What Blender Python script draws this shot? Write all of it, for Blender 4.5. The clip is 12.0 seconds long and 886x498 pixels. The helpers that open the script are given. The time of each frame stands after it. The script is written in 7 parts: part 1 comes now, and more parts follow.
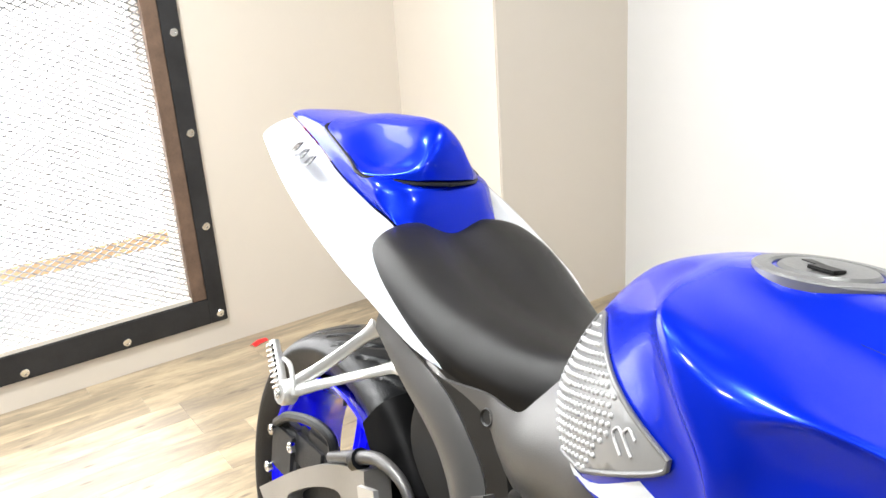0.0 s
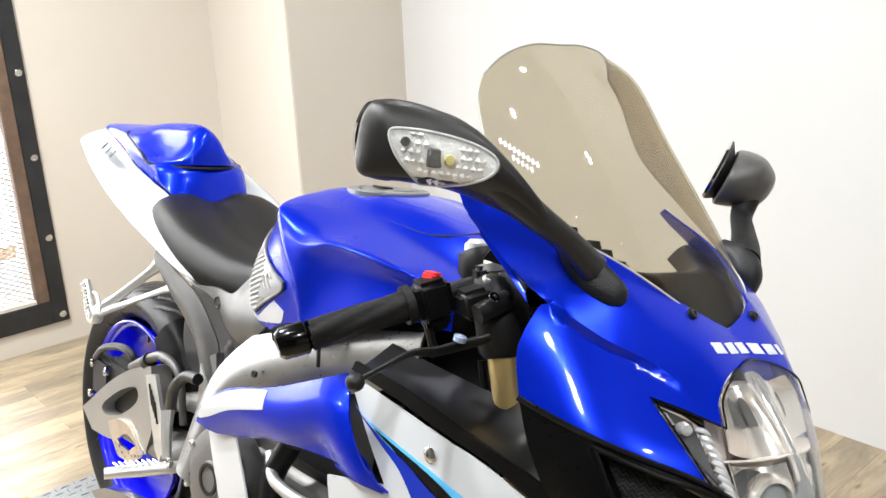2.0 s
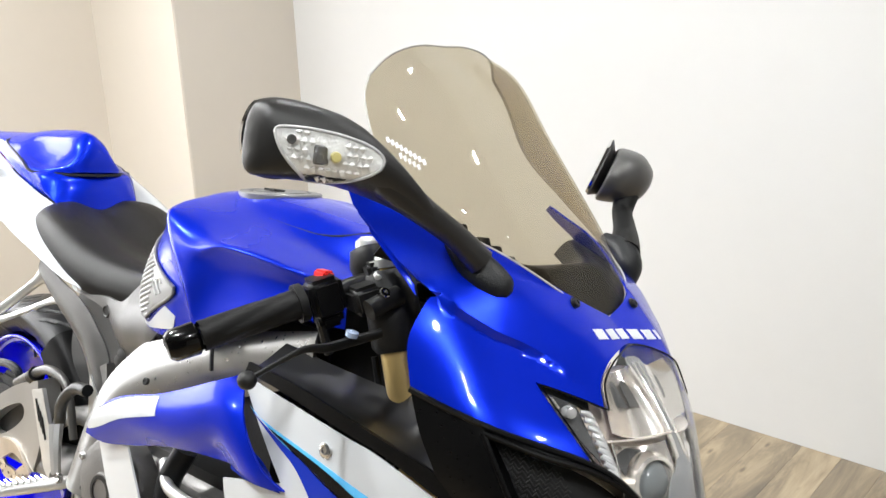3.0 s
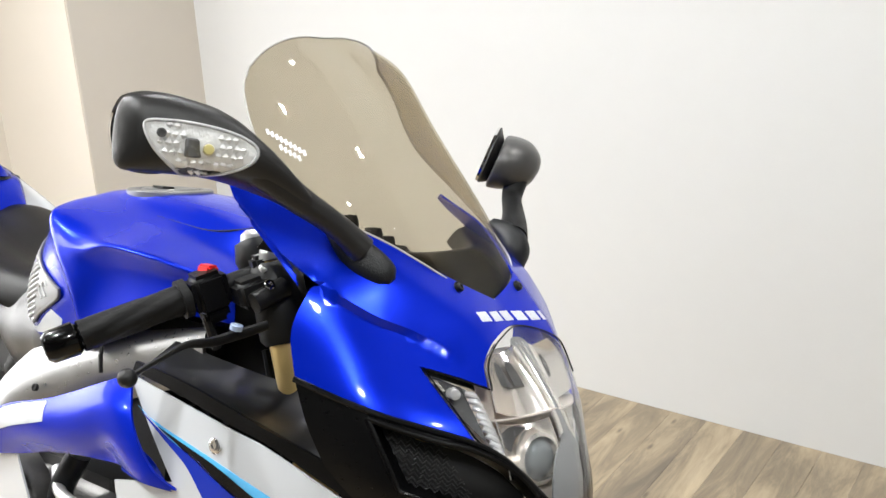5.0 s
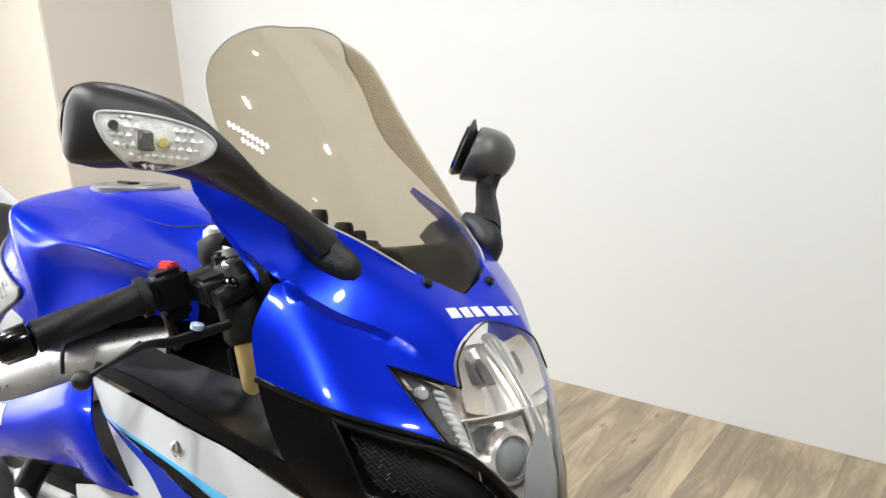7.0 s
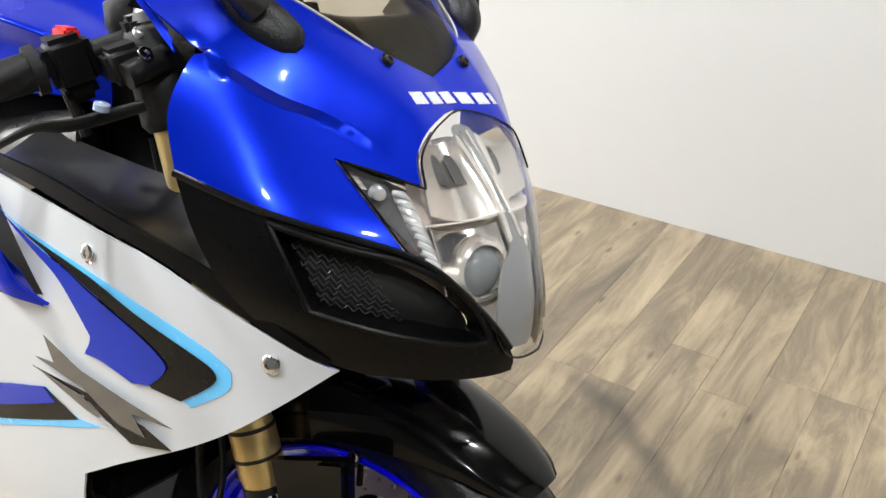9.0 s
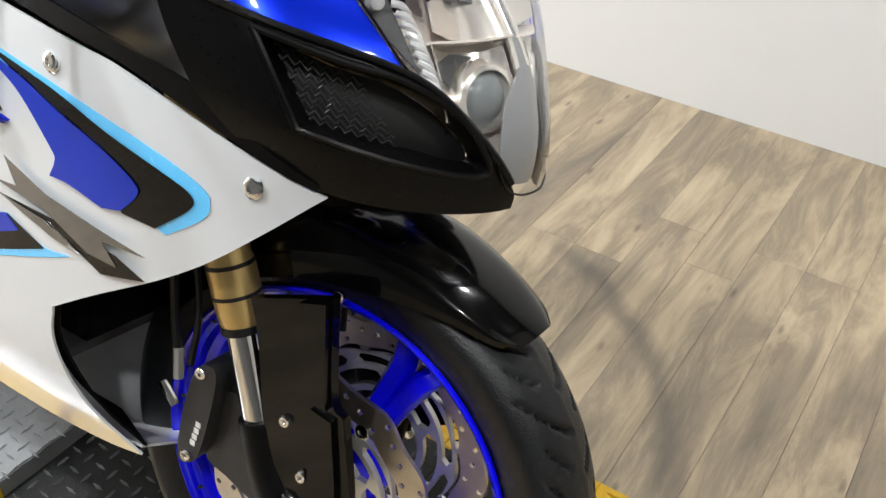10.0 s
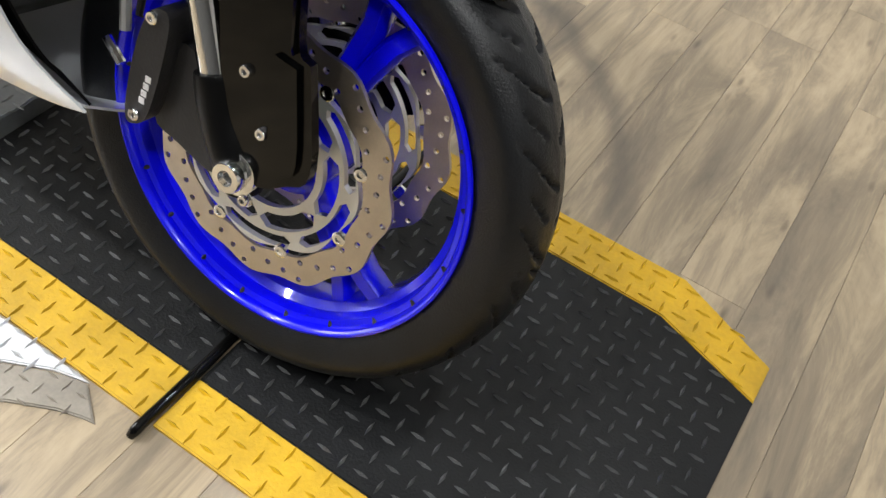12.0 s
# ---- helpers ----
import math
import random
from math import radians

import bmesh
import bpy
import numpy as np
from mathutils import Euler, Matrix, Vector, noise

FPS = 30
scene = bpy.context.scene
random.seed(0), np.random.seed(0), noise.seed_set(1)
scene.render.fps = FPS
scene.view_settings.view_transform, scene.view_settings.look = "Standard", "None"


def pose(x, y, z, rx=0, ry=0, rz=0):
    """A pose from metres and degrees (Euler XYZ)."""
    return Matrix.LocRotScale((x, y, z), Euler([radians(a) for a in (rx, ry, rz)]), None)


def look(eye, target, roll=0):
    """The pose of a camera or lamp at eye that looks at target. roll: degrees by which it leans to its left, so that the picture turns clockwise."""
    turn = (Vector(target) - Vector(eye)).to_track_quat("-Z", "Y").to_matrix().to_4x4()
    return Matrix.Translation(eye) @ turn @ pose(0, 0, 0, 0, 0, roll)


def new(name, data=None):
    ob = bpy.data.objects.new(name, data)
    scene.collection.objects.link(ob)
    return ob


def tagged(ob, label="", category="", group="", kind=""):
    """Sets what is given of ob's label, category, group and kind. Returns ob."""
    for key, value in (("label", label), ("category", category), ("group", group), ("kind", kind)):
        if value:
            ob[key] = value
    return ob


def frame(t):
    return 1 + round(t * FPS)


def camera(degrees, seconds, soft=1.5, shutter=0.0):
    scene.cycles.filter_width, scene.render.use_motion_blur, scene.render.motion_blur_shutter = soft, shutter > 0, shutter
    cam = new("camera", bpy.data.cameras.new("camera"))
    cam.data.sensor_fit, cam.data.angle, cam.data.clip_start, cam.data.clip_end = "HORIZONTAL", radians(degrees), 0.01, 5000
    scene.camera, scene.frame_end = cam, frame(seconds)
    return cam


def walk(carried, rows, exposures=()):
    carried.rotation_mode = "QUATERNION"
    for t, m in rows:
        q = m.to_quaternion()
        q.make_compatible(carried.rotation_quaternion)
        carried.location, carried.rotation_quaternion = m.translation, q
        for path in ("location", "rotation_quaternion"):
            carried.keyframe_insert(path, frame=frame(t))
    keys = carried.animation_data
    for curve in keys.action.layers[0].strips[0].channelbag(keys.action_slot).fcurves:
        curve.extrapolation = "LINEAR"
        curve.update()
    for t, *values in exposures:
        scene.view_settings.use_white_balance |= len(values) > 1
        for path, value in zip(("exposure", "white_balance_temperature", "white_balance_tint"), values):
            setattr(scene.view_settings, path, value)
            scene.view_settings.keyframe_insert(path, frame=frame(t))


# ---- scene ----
from mathutils.bvhtree import BVHTree
from mathutils.geometry import delaunay_2d_cdt

cam = camera(52.9, 12.0, soft=1.5)
PATH = [
    (0, (-0.196, -0.403, 1.313), (-1.769, 0.612, 0.609), -3.9),
    (0.5, (0.064, -0.445, 1.328), (-1.577, 0.507, 0.696), -3.7),
    (1, (0.335, -0.417, 1.324), (-1.299, 0.467, 0.582), -1.6),
    (1.5, (0.438, -0.484, 1.334), (-1.099, 0.604, 0.659), -3.2),
    (2, (0.491, -0.586, 1.336), (-0.936, 0.676, 0.727), -2.6),
    (2.5, (0.508, -0.603, 1.329), (-0.839, 0.748, 0.729), -2.0),
    (3, (0.518, -0.593, 1.327), (-0.757, 0.828, 0.729), -2.0),
    (3.2, (0.524, -0.586, 1.326), (-0.726, 0.851, 0.714), -1.8),
    (5, (0.565, -0.572, 1.319), (-0.578, 0.951, 0.706), -2.6),
    (5.5, (0.57, -0.562, 1.314), (-0.557, 0.973, 0.704), -3.2),
    (6, (0.565, -0.557, 1.317), (-0.543, 0.988, 0.694), -2.8),
    (6.5, (0.567, -0.547, 1.312), (-0.552, 0.991, 0.694), -2.9),
    (8.3, (0.538, -0.462, 1.285), (-0.529, 1.04, 0.506), -2.1),
    (8.5, (0.52, -0.442, 1.273), (-0.524, 1.046, 0.439), -1.6),
    (9, (0.484, -0.407, 1.225), (-0.494, 1.007, 0.203), -1.1),
    (9.5, (0.463, -0.393, 1.181), (-0.457, 0.982, 0.057), 0.7),
    (10, (0.455, -0.398, 1.148), (-0.397, 0.928, -0.083), 2.2),
    (10.5, (0.453, -0.409, 1.108), (-0.334, 0.853, -0.229), 4.0),
    (11, (0.462, -0.429, 1.066), (-0.242, 0.795, -0.35), 6.5),
    (11.5, (0.46, -0.448, 1.029), (-0.16, 0.744, -0.452), 9.2),
    (12, (0.465, -0.469, 1.006), (-0.076, 0.709, -0.517), 11.4),
]
walk(cam, [(t, look(eye, target, roll)) for t, eye, target, roll in PATH],
     exposures=[(0.0, 0.05), (1.0, 0.0), (3.0, -0.15), (6.5, -0.2), (9.0, -0.15), (10.5, -0.15), (12.0, -0.25)])

# ---------------------------------------------------------------- light
world = bpy.data.worlds.new("world")
scene.world = world
world.use_nodes = True
sky = world.node_tree.nodes.new("ShaderNodeTexSky")
sky.sky_type, sky.sun_disc, sky.sun_elevation, sky.sun_rotation = "NISHITA", False, radians(40), radians(90)
world.node_tree.links.new(sky.outputs[0], world.node_tree.nodes["Background"].inputs[0])
world.node_tree.nodes["Background"].inputs[1].default_value = 0.1


def lamp(x, y, z, watts, size, target, colour=(0.975, 0.99, 0.985), size_y=None):
    li = bpy.data.lights.new("lamp_light", "AREA")
    li.energy, li.size, li.color = watts, size, colour
    li.shape = "RECTANGLE" if size_y else "DISK"
    if size_y:
        li.size_y = size_y
    ob = new("lamp_light", li)
    ob.matrix_world = look((x, y, z), target)
    return ob


# round ceiling lamps over the showroom, and daylight at the grilled opening
CEILING = 2.75
LAMPS = [(-1.9, -0.55, 95), (-0.6, -0.95, 42), (0.75, 0.75, 23), (0.95, -1.15, 40), (2.3, -0.2, 26), (-1.9, -1.9, 26), (-0.7, 0.8, 22)]
for lx, ly, watts in LAMPS:
    lamp(lx, ly, CEILING - 0.06, watts, 0.15, (lx, ly, 0))
lamp(-2.97, -0.55, 1.1, 75, 1.7, (-1.7, -0.6, 0.25), (1.0, 1.0, 1.0), 1.7)

# ---------------------------------------------------------------- materials


def material(name, colour, rough=0.5, metal=0.0, coat=0.0, vary=0.12, scale=8.0, bump=0.0, bump_scale=60.0, spec=0.5, dirt=0.0, rough_vary=0.08):
    """A surface with a base colour, uneven tone at two scales, and a fine relief."""
    m = bpy.data.materials.new(name)
    m.use_nodes = True
    n, l = m.node_tree.nodes, m.node_tree.links
    b = n["Principled BSDF"]
    b.inputs["Roughness"].default_value, b.inputs["Metallic"].default_value = rough, metal
    b.inputs["Coat Weight"].default_value, b.inputs["Coat Roughness"].default_value = coat, 0.04
    b.inputs["Specular IOR Level"].default_value = spec
    tc = n.new("ShaderNodeTexCoord")
    big, fine = n.new("ShaderNodeTexNoise"), n.new("ShaderNodeTexNoise")
    big.inputs["Scale"].default_value, fine.inputs["Scale"].default_value = scale, scale * 14
    big.inputs["Detail"].default_value, fine.inputs["Detail"].default_value = 4, 3
    for q in (big, fine):
        l.new(tc.outputs["Object"], q.inputs["Vector"])
    add = n.new("ShaderNodeMath")
    add.operation = "MULTIPLY_ADD"
    add.inputs[1].default_value = 0.35
    l.new(fine.outputs["Fac"], add.inputs[0])
    l.new(big.outputs["Fac"], add.inputs[2])
    ramp = n.new("ShaderNodeValToRGB")
    c = Vector(colour)
    lo, hi = c * (1 - vary), c * (1 + vary)
    ramp.color_ramp.elements[0].position, ramp.color_ramp.elements[1].position = 0.4, 0.95
    ramp.color_ramp.elements[0].color = (*lo, 1)
    ramp.color_ramp.elements[1].color = (*[min(1, v) for v in hi], 1)
    l.new(add.outputs[0], ramp.inputs[0])
    l.new(ramp.outputs[0], b.inputs["Base Color"])
    if rough_vary:
        rr = n.new("ShaderNodeMapRange")
        rr.inputs["To Min"].default_value = max(0.02, rough - rough_vary)
        rr.inputs["To Max"].default_value = min(1, rough + rough_vary)
        l.new(fine.outputs["Fac"], rr.inputs["Value"])
        l.new(rr.outputs[0], b.inputs["Roughness"])
    if bump:
        bn, bt = n.new("ShaderNodeBump"), n.new("ShaderNodeTexNoise")
        bt.inputs["Scale"].default_value, bt.inputs["Detail"].default_value = bump_scale, 4
        l.new(tc.outputs["Object"], bt.inputs["Vector"])
        bn.inputs["Strength"].default_value, bn.inputs["Distance"].default_value = bump, 0.002
        l.new(bt.outputs["Fac"], bn.inputs["Height"])
        l.new(bn.outputs["Normal"], b.inputs["Normal"])
    return m


def glass(name, tint, gloss=1.0, rough=0.02, slant=0.75):
    """A thin sheet: it lets light through with a tint and mirrors at a slant."""
    m = bpy.data.materials.new(name)
    m.use_nodes = True
    n, l = m.node_tree.nodes, m.node_tree.links
    n.remove(n["Principled BSDF"])
    tr, gl, mix, fr = n.new("ShaderNodeBsdfTransparent"), n.new("ShaderNodeBsdfGlossy"), n.new("ShaderNodeMixShader"), n.new("ShaderNodeLayerWeight")
    tr.inputs[0].default_value = (*tint, 1)
    gl.inputs["Roughness"].default_value = rough
    gl.inputs["Color"].default_value = (gloss, gloss, gloss, 1)
    fr.inputs["Blend"].default_value = 0.5
    pw, sc = n.new("ShaderNodeMath"), n.new("ShaderNodeMath")
    pw.operation, sc.operation = "POWER", "MULTIPLY_ADD"
    pw.inputs[1].default_value, sc.inputs[1].default_value, sc.inputs[2].default_value = 4.5, slant, 0.03
    l.new(fr.outputs["Facing"], pw.inputs[0])
    l.new(pw.outputs[0], sc.inputs[0])
    l.new(sc.outputs[0], mix.inputs[0])
    l.new(tr.outputs[0], mix.inputs[1])
    l.new(gl.outputs[0], mix.inputs[2])
    l.new(mix.outputs[0], n["Material Output"].inputs[0])
    return m


def glowing(name, colour, strength):
    m = bpy.data.materials.new(name)
    m.use_nodes = True
    n, l = m.node_tree.nodes, m.node_tree.links
    n.remove(n["Principled BSDF"])
    e = n.new("ShaderNodeEmission")
    e.inputs[0].default_value, e.inputs[1].default_value = (*colour, 1), strength
    l.new(e.outputs[0], n["Material Output"].inputs[0])
    return m


def wood_plank(name):
    """Printed oak flooring: long streaks along y, each plank its own tone, knots and grey smears."""
    m = bpy.data.materials.new(name)
    m.use_nodes = True
    n, l = m.node_tree.nodes, m.node_tree.links
    b = n["Principled BSDF"]
    tc, info = n.new("ShaderNodeTexCoord"), n.new("ShaderNodeObjectInfo")
    geo = n.new("ShaderNodeNewGeometry")
    off = n.new("ShaderNodeVectorMath")
    off.operation = "MULTIPLY_ADD"
    off.inputs[1].default_value = (7.3, 11.7, 3.1)
    comb = n.new("ShaderNodeCombineXYZ")
    for k in range(3):
        l.new(info.outputs["Random"], comb.inputs[k])
    l.new(comb.outputs[0], off.inputs[0])
    l.new(geo.outputs["Position"], off.inputs[2])

    def streak(sx, sy, detail, rough_):
        mp, t = n.new("ShaderNodeMapping"), n.new("ShaderNodeTexNoise")
        mp.inputs["Scale"].default_value = (sx, sy, 1)
        t.inputs["Scale"].default_value, t.inputs["Detail"].default_value, t.inputs["Roughness"].default_value = 1, detail, rough_
        t.inputs["Distortion"].default_value = 0.6
        l.new(off.outputs[0], mp.inputs["Vector"])
        l.new(mp.outputs[0], t.inputs["Vector"])
        return t
    a, f, g = streak(12, 2.2, 8, 0.70), streak(110, 6, 3, 0.6), streak(2.6, 1.0, 4, 0.6)
    ramp = n.new("ShaderNodeValToRGB")
    r = ramp.color_ramp
    r.elements[0].position, r.elements[0].color = 0.28, (0.150, 0.122, 0.090, 1)
    r.elements[1].position, r.elements[1].color = 0.70, (0.458, 0.369, 0.248, 1)
    e = r.elements.new(0.45)
    e.color = (0.250, 0.199, 0.136, 1)
    e = r.elements.new(0.54)
    e.color = (0.353, 0.279, 0.184, 1)
    mx = n.new("ShaderNodeMath")
    mx.operation = "MULTIPLY_ADD"
    mx.inputs[1].default_value = 0.13
    l.new(f.outputs["Fac"], mx.inputs[0])
    sub = n.new("ShaderNodeMath")
    sub.operation = "SUBTRACT"
    sub.inputs[1].default_value = 0.08
    l.new(a.outputs["Fac"], sub.inputs[0])
    l.new(sub.outputs[0], mx.inputs[2])
    tone = n.new("ShaderNodeMapRange")
    tone.inputs["To Min"].default_value, tone.inputs["To Max"].default_value = -0.045, 0.045
    l.new(info.outputs["Random"], tone.inputs["Value"])
    ad = n.new("ShaderNodeMath")
    l.new(mx.outputs[0], ad.inputs[0])
    l.new(tone.outputs[0], ad.inputs[1])
    l.new(ad.outputs[0], ramp.inputs[0])
    grey = n.new("ShaderNodeMix")
    grey.data_type = "RGBA"
    gm = n.new("ShaderNodeMapRange")
    gm.inputs["From Min"].default_value, gm.inputs["From Max"].default_value = 0.46, 0.66
    gm.inputs["To Max"].default_value = 0.32
    l.new(g.outputs["Fac"], gm.inputs["Value"])
    l.new(gm.outputs[0], grey.inputs["Factor"])
    l.new(ramp.outputs[0], grey.inputs["A"])
    hs = n.new("ShaderNodeHueSaturation")
    hs.inputs["Saturation"].default_value, hs.inputs["Value"].default_value = 0.90, 0.78
    l.new(ramp.outputs[0], hs.inputs["Color"])
    l.new(hs.outputs[0], grey.inputs["B"])
    # curved tyre scuff across the boards, and small knots
    gx = n.new("ShaderNodeVectorMath")
    gx.operation = "DISTANCE"
    gx.inputs[1].default_value = (-0.385, 0.321, 0.0)
    l.new(geo.outputs["Position"], gx.inputs[0])
    wob = n.new("ShaderNodeTexNoise")
    wob.inputs["Scale"].default_value, wob.inputs["Detail"].default_value = 9.0, 5
    l.new(geo.outputs["Position"], wob.inputs["Vector"])
    w1 = n.new("ShaderNodeMath")
    w1.operation = "MULTIPLY_ADD"
    w1.inputs[1].default_value = 0.05
    l.new(wob.outputs["Fac"], w1.inputs[0])
    l.new(gx.outputs["Value"], w1.inputs[2])
    band = n.new("ShaderNodeMath")
    band.operation = "SUBTRACT"
    band.inputs[1].default_value = 0.735
    l.new(w1.outputs[0], band.inputs[0])
    ab = n.new("ShaderNodeMath")
    ab.operation = "ABSOLUTE"
    l.new(band.outputs[0], ab.inputs[0])
    bm_ = n.new("ShaderNodeMapRange")
    bm_.inputs["From Min"].default_value, bm_.inputs["From Max"].default_value = 0.006, 0.034
    bm_.inputs["To Min"].default_value, bm_.inputs["To Max"].default_value = 0.60, 0.0
    l.new(ab.outputs[0], bm_.inputs["Value"])
    sep = n.new("ShaderNodeSeparateXYZ")
    l.new(geo.outputs["Position"], sep.inputs[0])
    only = n.new("ShaderNodeMapRange")
    only.inputs["From Min"].default_value, only.inputs["From Max"].default_value = 0.42, 0.60
    l.new(sep.outputs["Y"], only.inputs["Value"])
    only2 = n.new("ShaderNodeMath")
    only2.operation = "MULTIPLY"
    l.new(bm_.outputs[0], only2.inputs[0])
    ahead = n.new("ShaderNodeMapRange")
    ahead.inputs["From Min"].default_value, ahead.inputs["From Max"].default_value = -0.24, -0.08
    l.new(sep.outputs["X"], ahead.inputs["Value"])
    both_ = n.new("ShaderNodeMath")
    both_.operation = "MULTIPLY"
    l.new(only.outputs[0], both_.inputs[0])
    l.new(ahead.outputs[0], both_.inputs[1])
    l.new(both_.outputs[0], only2.inputs[1])
    scf = n.new("ShaderNodeMix")
    scf.data_type = "RGBA"
    scf.inputs["B"].default_value = (0.085, 0.072, 0.06, 1)
    l.new(only2.outputs[0], scf.inputs["Factor"])
    l.new(grey.outputs["Result"], scf.inputs["A"])
    vor = n.new("ShaderNodeTexVoronoi")
    vor.inputs["Scale"].default_value = 1.0
    vmap = n.new("ShaderNodeMapping")
    vmap.inputs["Scale"].default_value = (17.0, 5.5, 1.0)
    l.new(off.outputs[0], vmap.inputs["Vector"])
    l.new(vmap.outputs[0], vor.inputs["Vector"])
    kn = n.new("ShaderNodeMapRange")
    kn.inputs["From Min"].default_value, kn.inputs["From Max"].default_value = 0.04, 0.13
    kn.inputs["To Min"].default_value, kn.inputs["To Max"].default_value = 0.7, 0.0
    l.new(vor.outputs["Distance"], kn.inputs["Value"])
    knm = n.new("ShaderNodeMix")
    knm.data_type = "RGBA"
    knm.inputs["B"].default_value = (0.08, 0.06, 0.045, 1)
    l.new(kn.outputs[0], knm.inputs["Factor"])
    l.new(scf.outputs["Result"], knm.inputs["A"])
    l.new(knm.outputs["Result"], b.inputs["Base Color"])
    b.inputs["Roughness"].default_value = 0.30
    bn = n.new("ShaderNodeBump")
    bn.inputs["Strength"].default_value, bn.inputs["Distance"].default_value = 0.12, 0.001
    l.new(f.outputs["Fac"], bn.inputs["Height"])
    l.new(bn.outputs["Normal"], b.inputs["Normal"])
    return m


M_BLUE = material("blue_pearl_paint", (0.001, 0.018, 0.50), 0.27, 0.48, 0.36, 0.05, 3, rough_vary=0.0, spec=0.1)
M_WHITE = material("white_pearl_paint", (0.53, 0.55, 0.575), 0.3, 0.05, 0.8, 0.03, 3, rough_vary=0.04)
M_BLACKG = material("gloss_black_paint", (0.0015, 0.0015, 0.0015), 0.2, 0.0, 0.35, 0.2, 4, rough_vary=0.03, spec=0.1)
M_PLASTIC = material("satin_black_plastic", (0.003, 0.003, 0.0032), 0.34, 0.0, 0.0, 0.2, 20, 0.2, 900, spec=0.10)
M_RUBBER = material("tyre_rubber", (0.0052, 0.0058, 0.0070), 0.37, 0.0, 0.0, 0.45, 12, 0.35, 420, spec=0.36)
M_GRIP = material("grip_rubber", (0.008, 0.008, 0.008), 0.5, 0.0, 0.0, 0.2, 30, 0.3, 700, spec=0.2)
M_SEAT = material("black_seat_vinyl", (0.0085, 0.0078, 0.0073), 0.40, 0.0, 0.0, 0.15, 10, 0.3, 1100, spec=0.34)
M_RIM = material("blue_rim_paint", (0.002, 0.002, 0.80), 0.24, 0.0, 0.9, 0.06, 6, rough_vary=0.02, spec=0.3)
M_GOLD = material("gold_anodised_metal", (0.66, 0.48, 0.20), 0.34, 0.80, 0.0, 0.04, 20)
M_CHROME = material("polished_chrome", (0.80, 0.80, 0.80), 0.10, 1.0, 0.0, 0.04, 20, rough_vary=0.04)
M_STEEL = material("brushed_disc_steel", (0.60, 0.54, 0.47), 0.36, 1.0, 0.0, 0.12, 30, 0.2, 400)
M_ALU = material("cast_aluminium_silver", (0.60, 0.60, 0.59), 0.36, 0.75, 0.0, 0.06, 15, 0.15, 300)
M_FRAME = material("grey_frame_paint", (0.25, 0.248, 0.243), 0.30, 0.75, 0.2, 0.05, 9)
M_ENGINE = material("grey_engine_casting", (0.16, 0.155, 0.15), 0.45, 0.6, 0.0, 0.15, 15, 0.3, 200)
M_DARK = material("dark_machine_metal", (0.005, 0.005, 0.005), 0.5, 0.2, 0.0, 0.3, 15, 0.2, 200)
M_CALIPER = material("dark_grey_caliper", (0.024, 0.024, 0.026), 0.45, 0.4, 0.0, 0.2, 30, 0.3, 300)
M_LIGHTBLUE = material("light_blue_decal", (0.10, 0.48, 0.85), 0.25, 0.0, 1.0, 0.04, 10)
M_DECALBLUE = material("blue_decal", (0.001, 0.032, 0.55), 0.25, 0.48, 0.36, 0.04, 3, rough_vary=0.0)
M_DECALBLK = material("black_decal", (0.004, 0.004, 0.0045), 0.25, 0.0, 0.25, 0.1, 10, spec=0.15)
M_DECALGREY = material("grey_chrome_decal", (0.12, 0.12, 0.125), 0.22, 0.6, 1.0, 0.25, 6)
M_LETTER = material("silver_badge_print", (0.72, 0.73, 0.76), 0.3, 0.3, 0.6, 0.03, 20)
M_RED = material("red_switch_plastic", (0.75, 0.02, 0.02), 0.35, 0.0, 0.0, 0.06, 20)
M_YELLOW = material("yellow_stripe_rubber", (0.50, 0.30, 0.006), 0.5, 0.0, 0.0, 0.28, 9, 0.3, 220)
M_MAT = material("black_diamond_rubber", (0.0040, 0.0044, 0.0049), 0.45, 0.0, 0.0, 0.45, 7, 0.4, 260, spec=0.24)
# paler than the mat: the lozenges' glints are put into this base colour
M_TREAD = material("glint_pale_rubber_tread", (0.095, 0.097, 0.099), 0.30, 0.0, 0.0, 0.5, 40, 0.3, 300, spec=0.8)
M_PLATE = material("aluminium_tread_plate", (0.62, 0.63, 0.65), 0.36, 0.55, 0.0, 0.12, 8, 0.2, 200)
M_WALL = material("white_wall_paint", (0.622, 0.617, 0.604), 0.75, 0.0, 0.0, 0.02, 1.5, 0.12, 90, rough_vary=0.05)
# cream tint that holds the warm light bounced onto the shaded walls
M_CREAM = material("cream_bounce_wall_paint", (0.60, 0.55, 0.48), 0.75, 0.0, 0.0, 0.02, 1.5, 0.12, 90, rough_vary=0.05)
M_DIM = material("dark_unseen_surround", (0.10, 0.10, 0.10), 0.85, 0.0, 0.0, 0.05, 1.5)
M_CEIL = material("pale_concrete", (0.78, 0.78, 0.76), 0.85, 0.0, 0.0, 0.02, 1.5)
M_FLOORBED = material("floor_joint_dark", (0.07, 0.05, 0.035), 0.8, 0.0, 0.0, 0.2, 5)
M_PLANK = wood_plank("oak_print_vinyl")
M_IRON = material("black_iron_bar", (0.03, 0.03, 0.032), 0.55, 0.5, 0.0, 0.3, 12, 0.3, 120)
M_BARNWOOD = material("brown_old_wood", (0.12, 0.075, 0.05), 0.7, 0.0, 0.0, 0.4, 14, 0.5, 90)
M_MESHWIRE = material("expanded_metal_wire", (0.28, 0.28, 0.285), 0.5, 0.6, 0.0, 0.2, 10)
M_PALEWOOD = material("pale_timber", (0.55, 0.36, 0.20), 0.6, 0.0, 0.0, 0.2, 10, 0.2, 90)
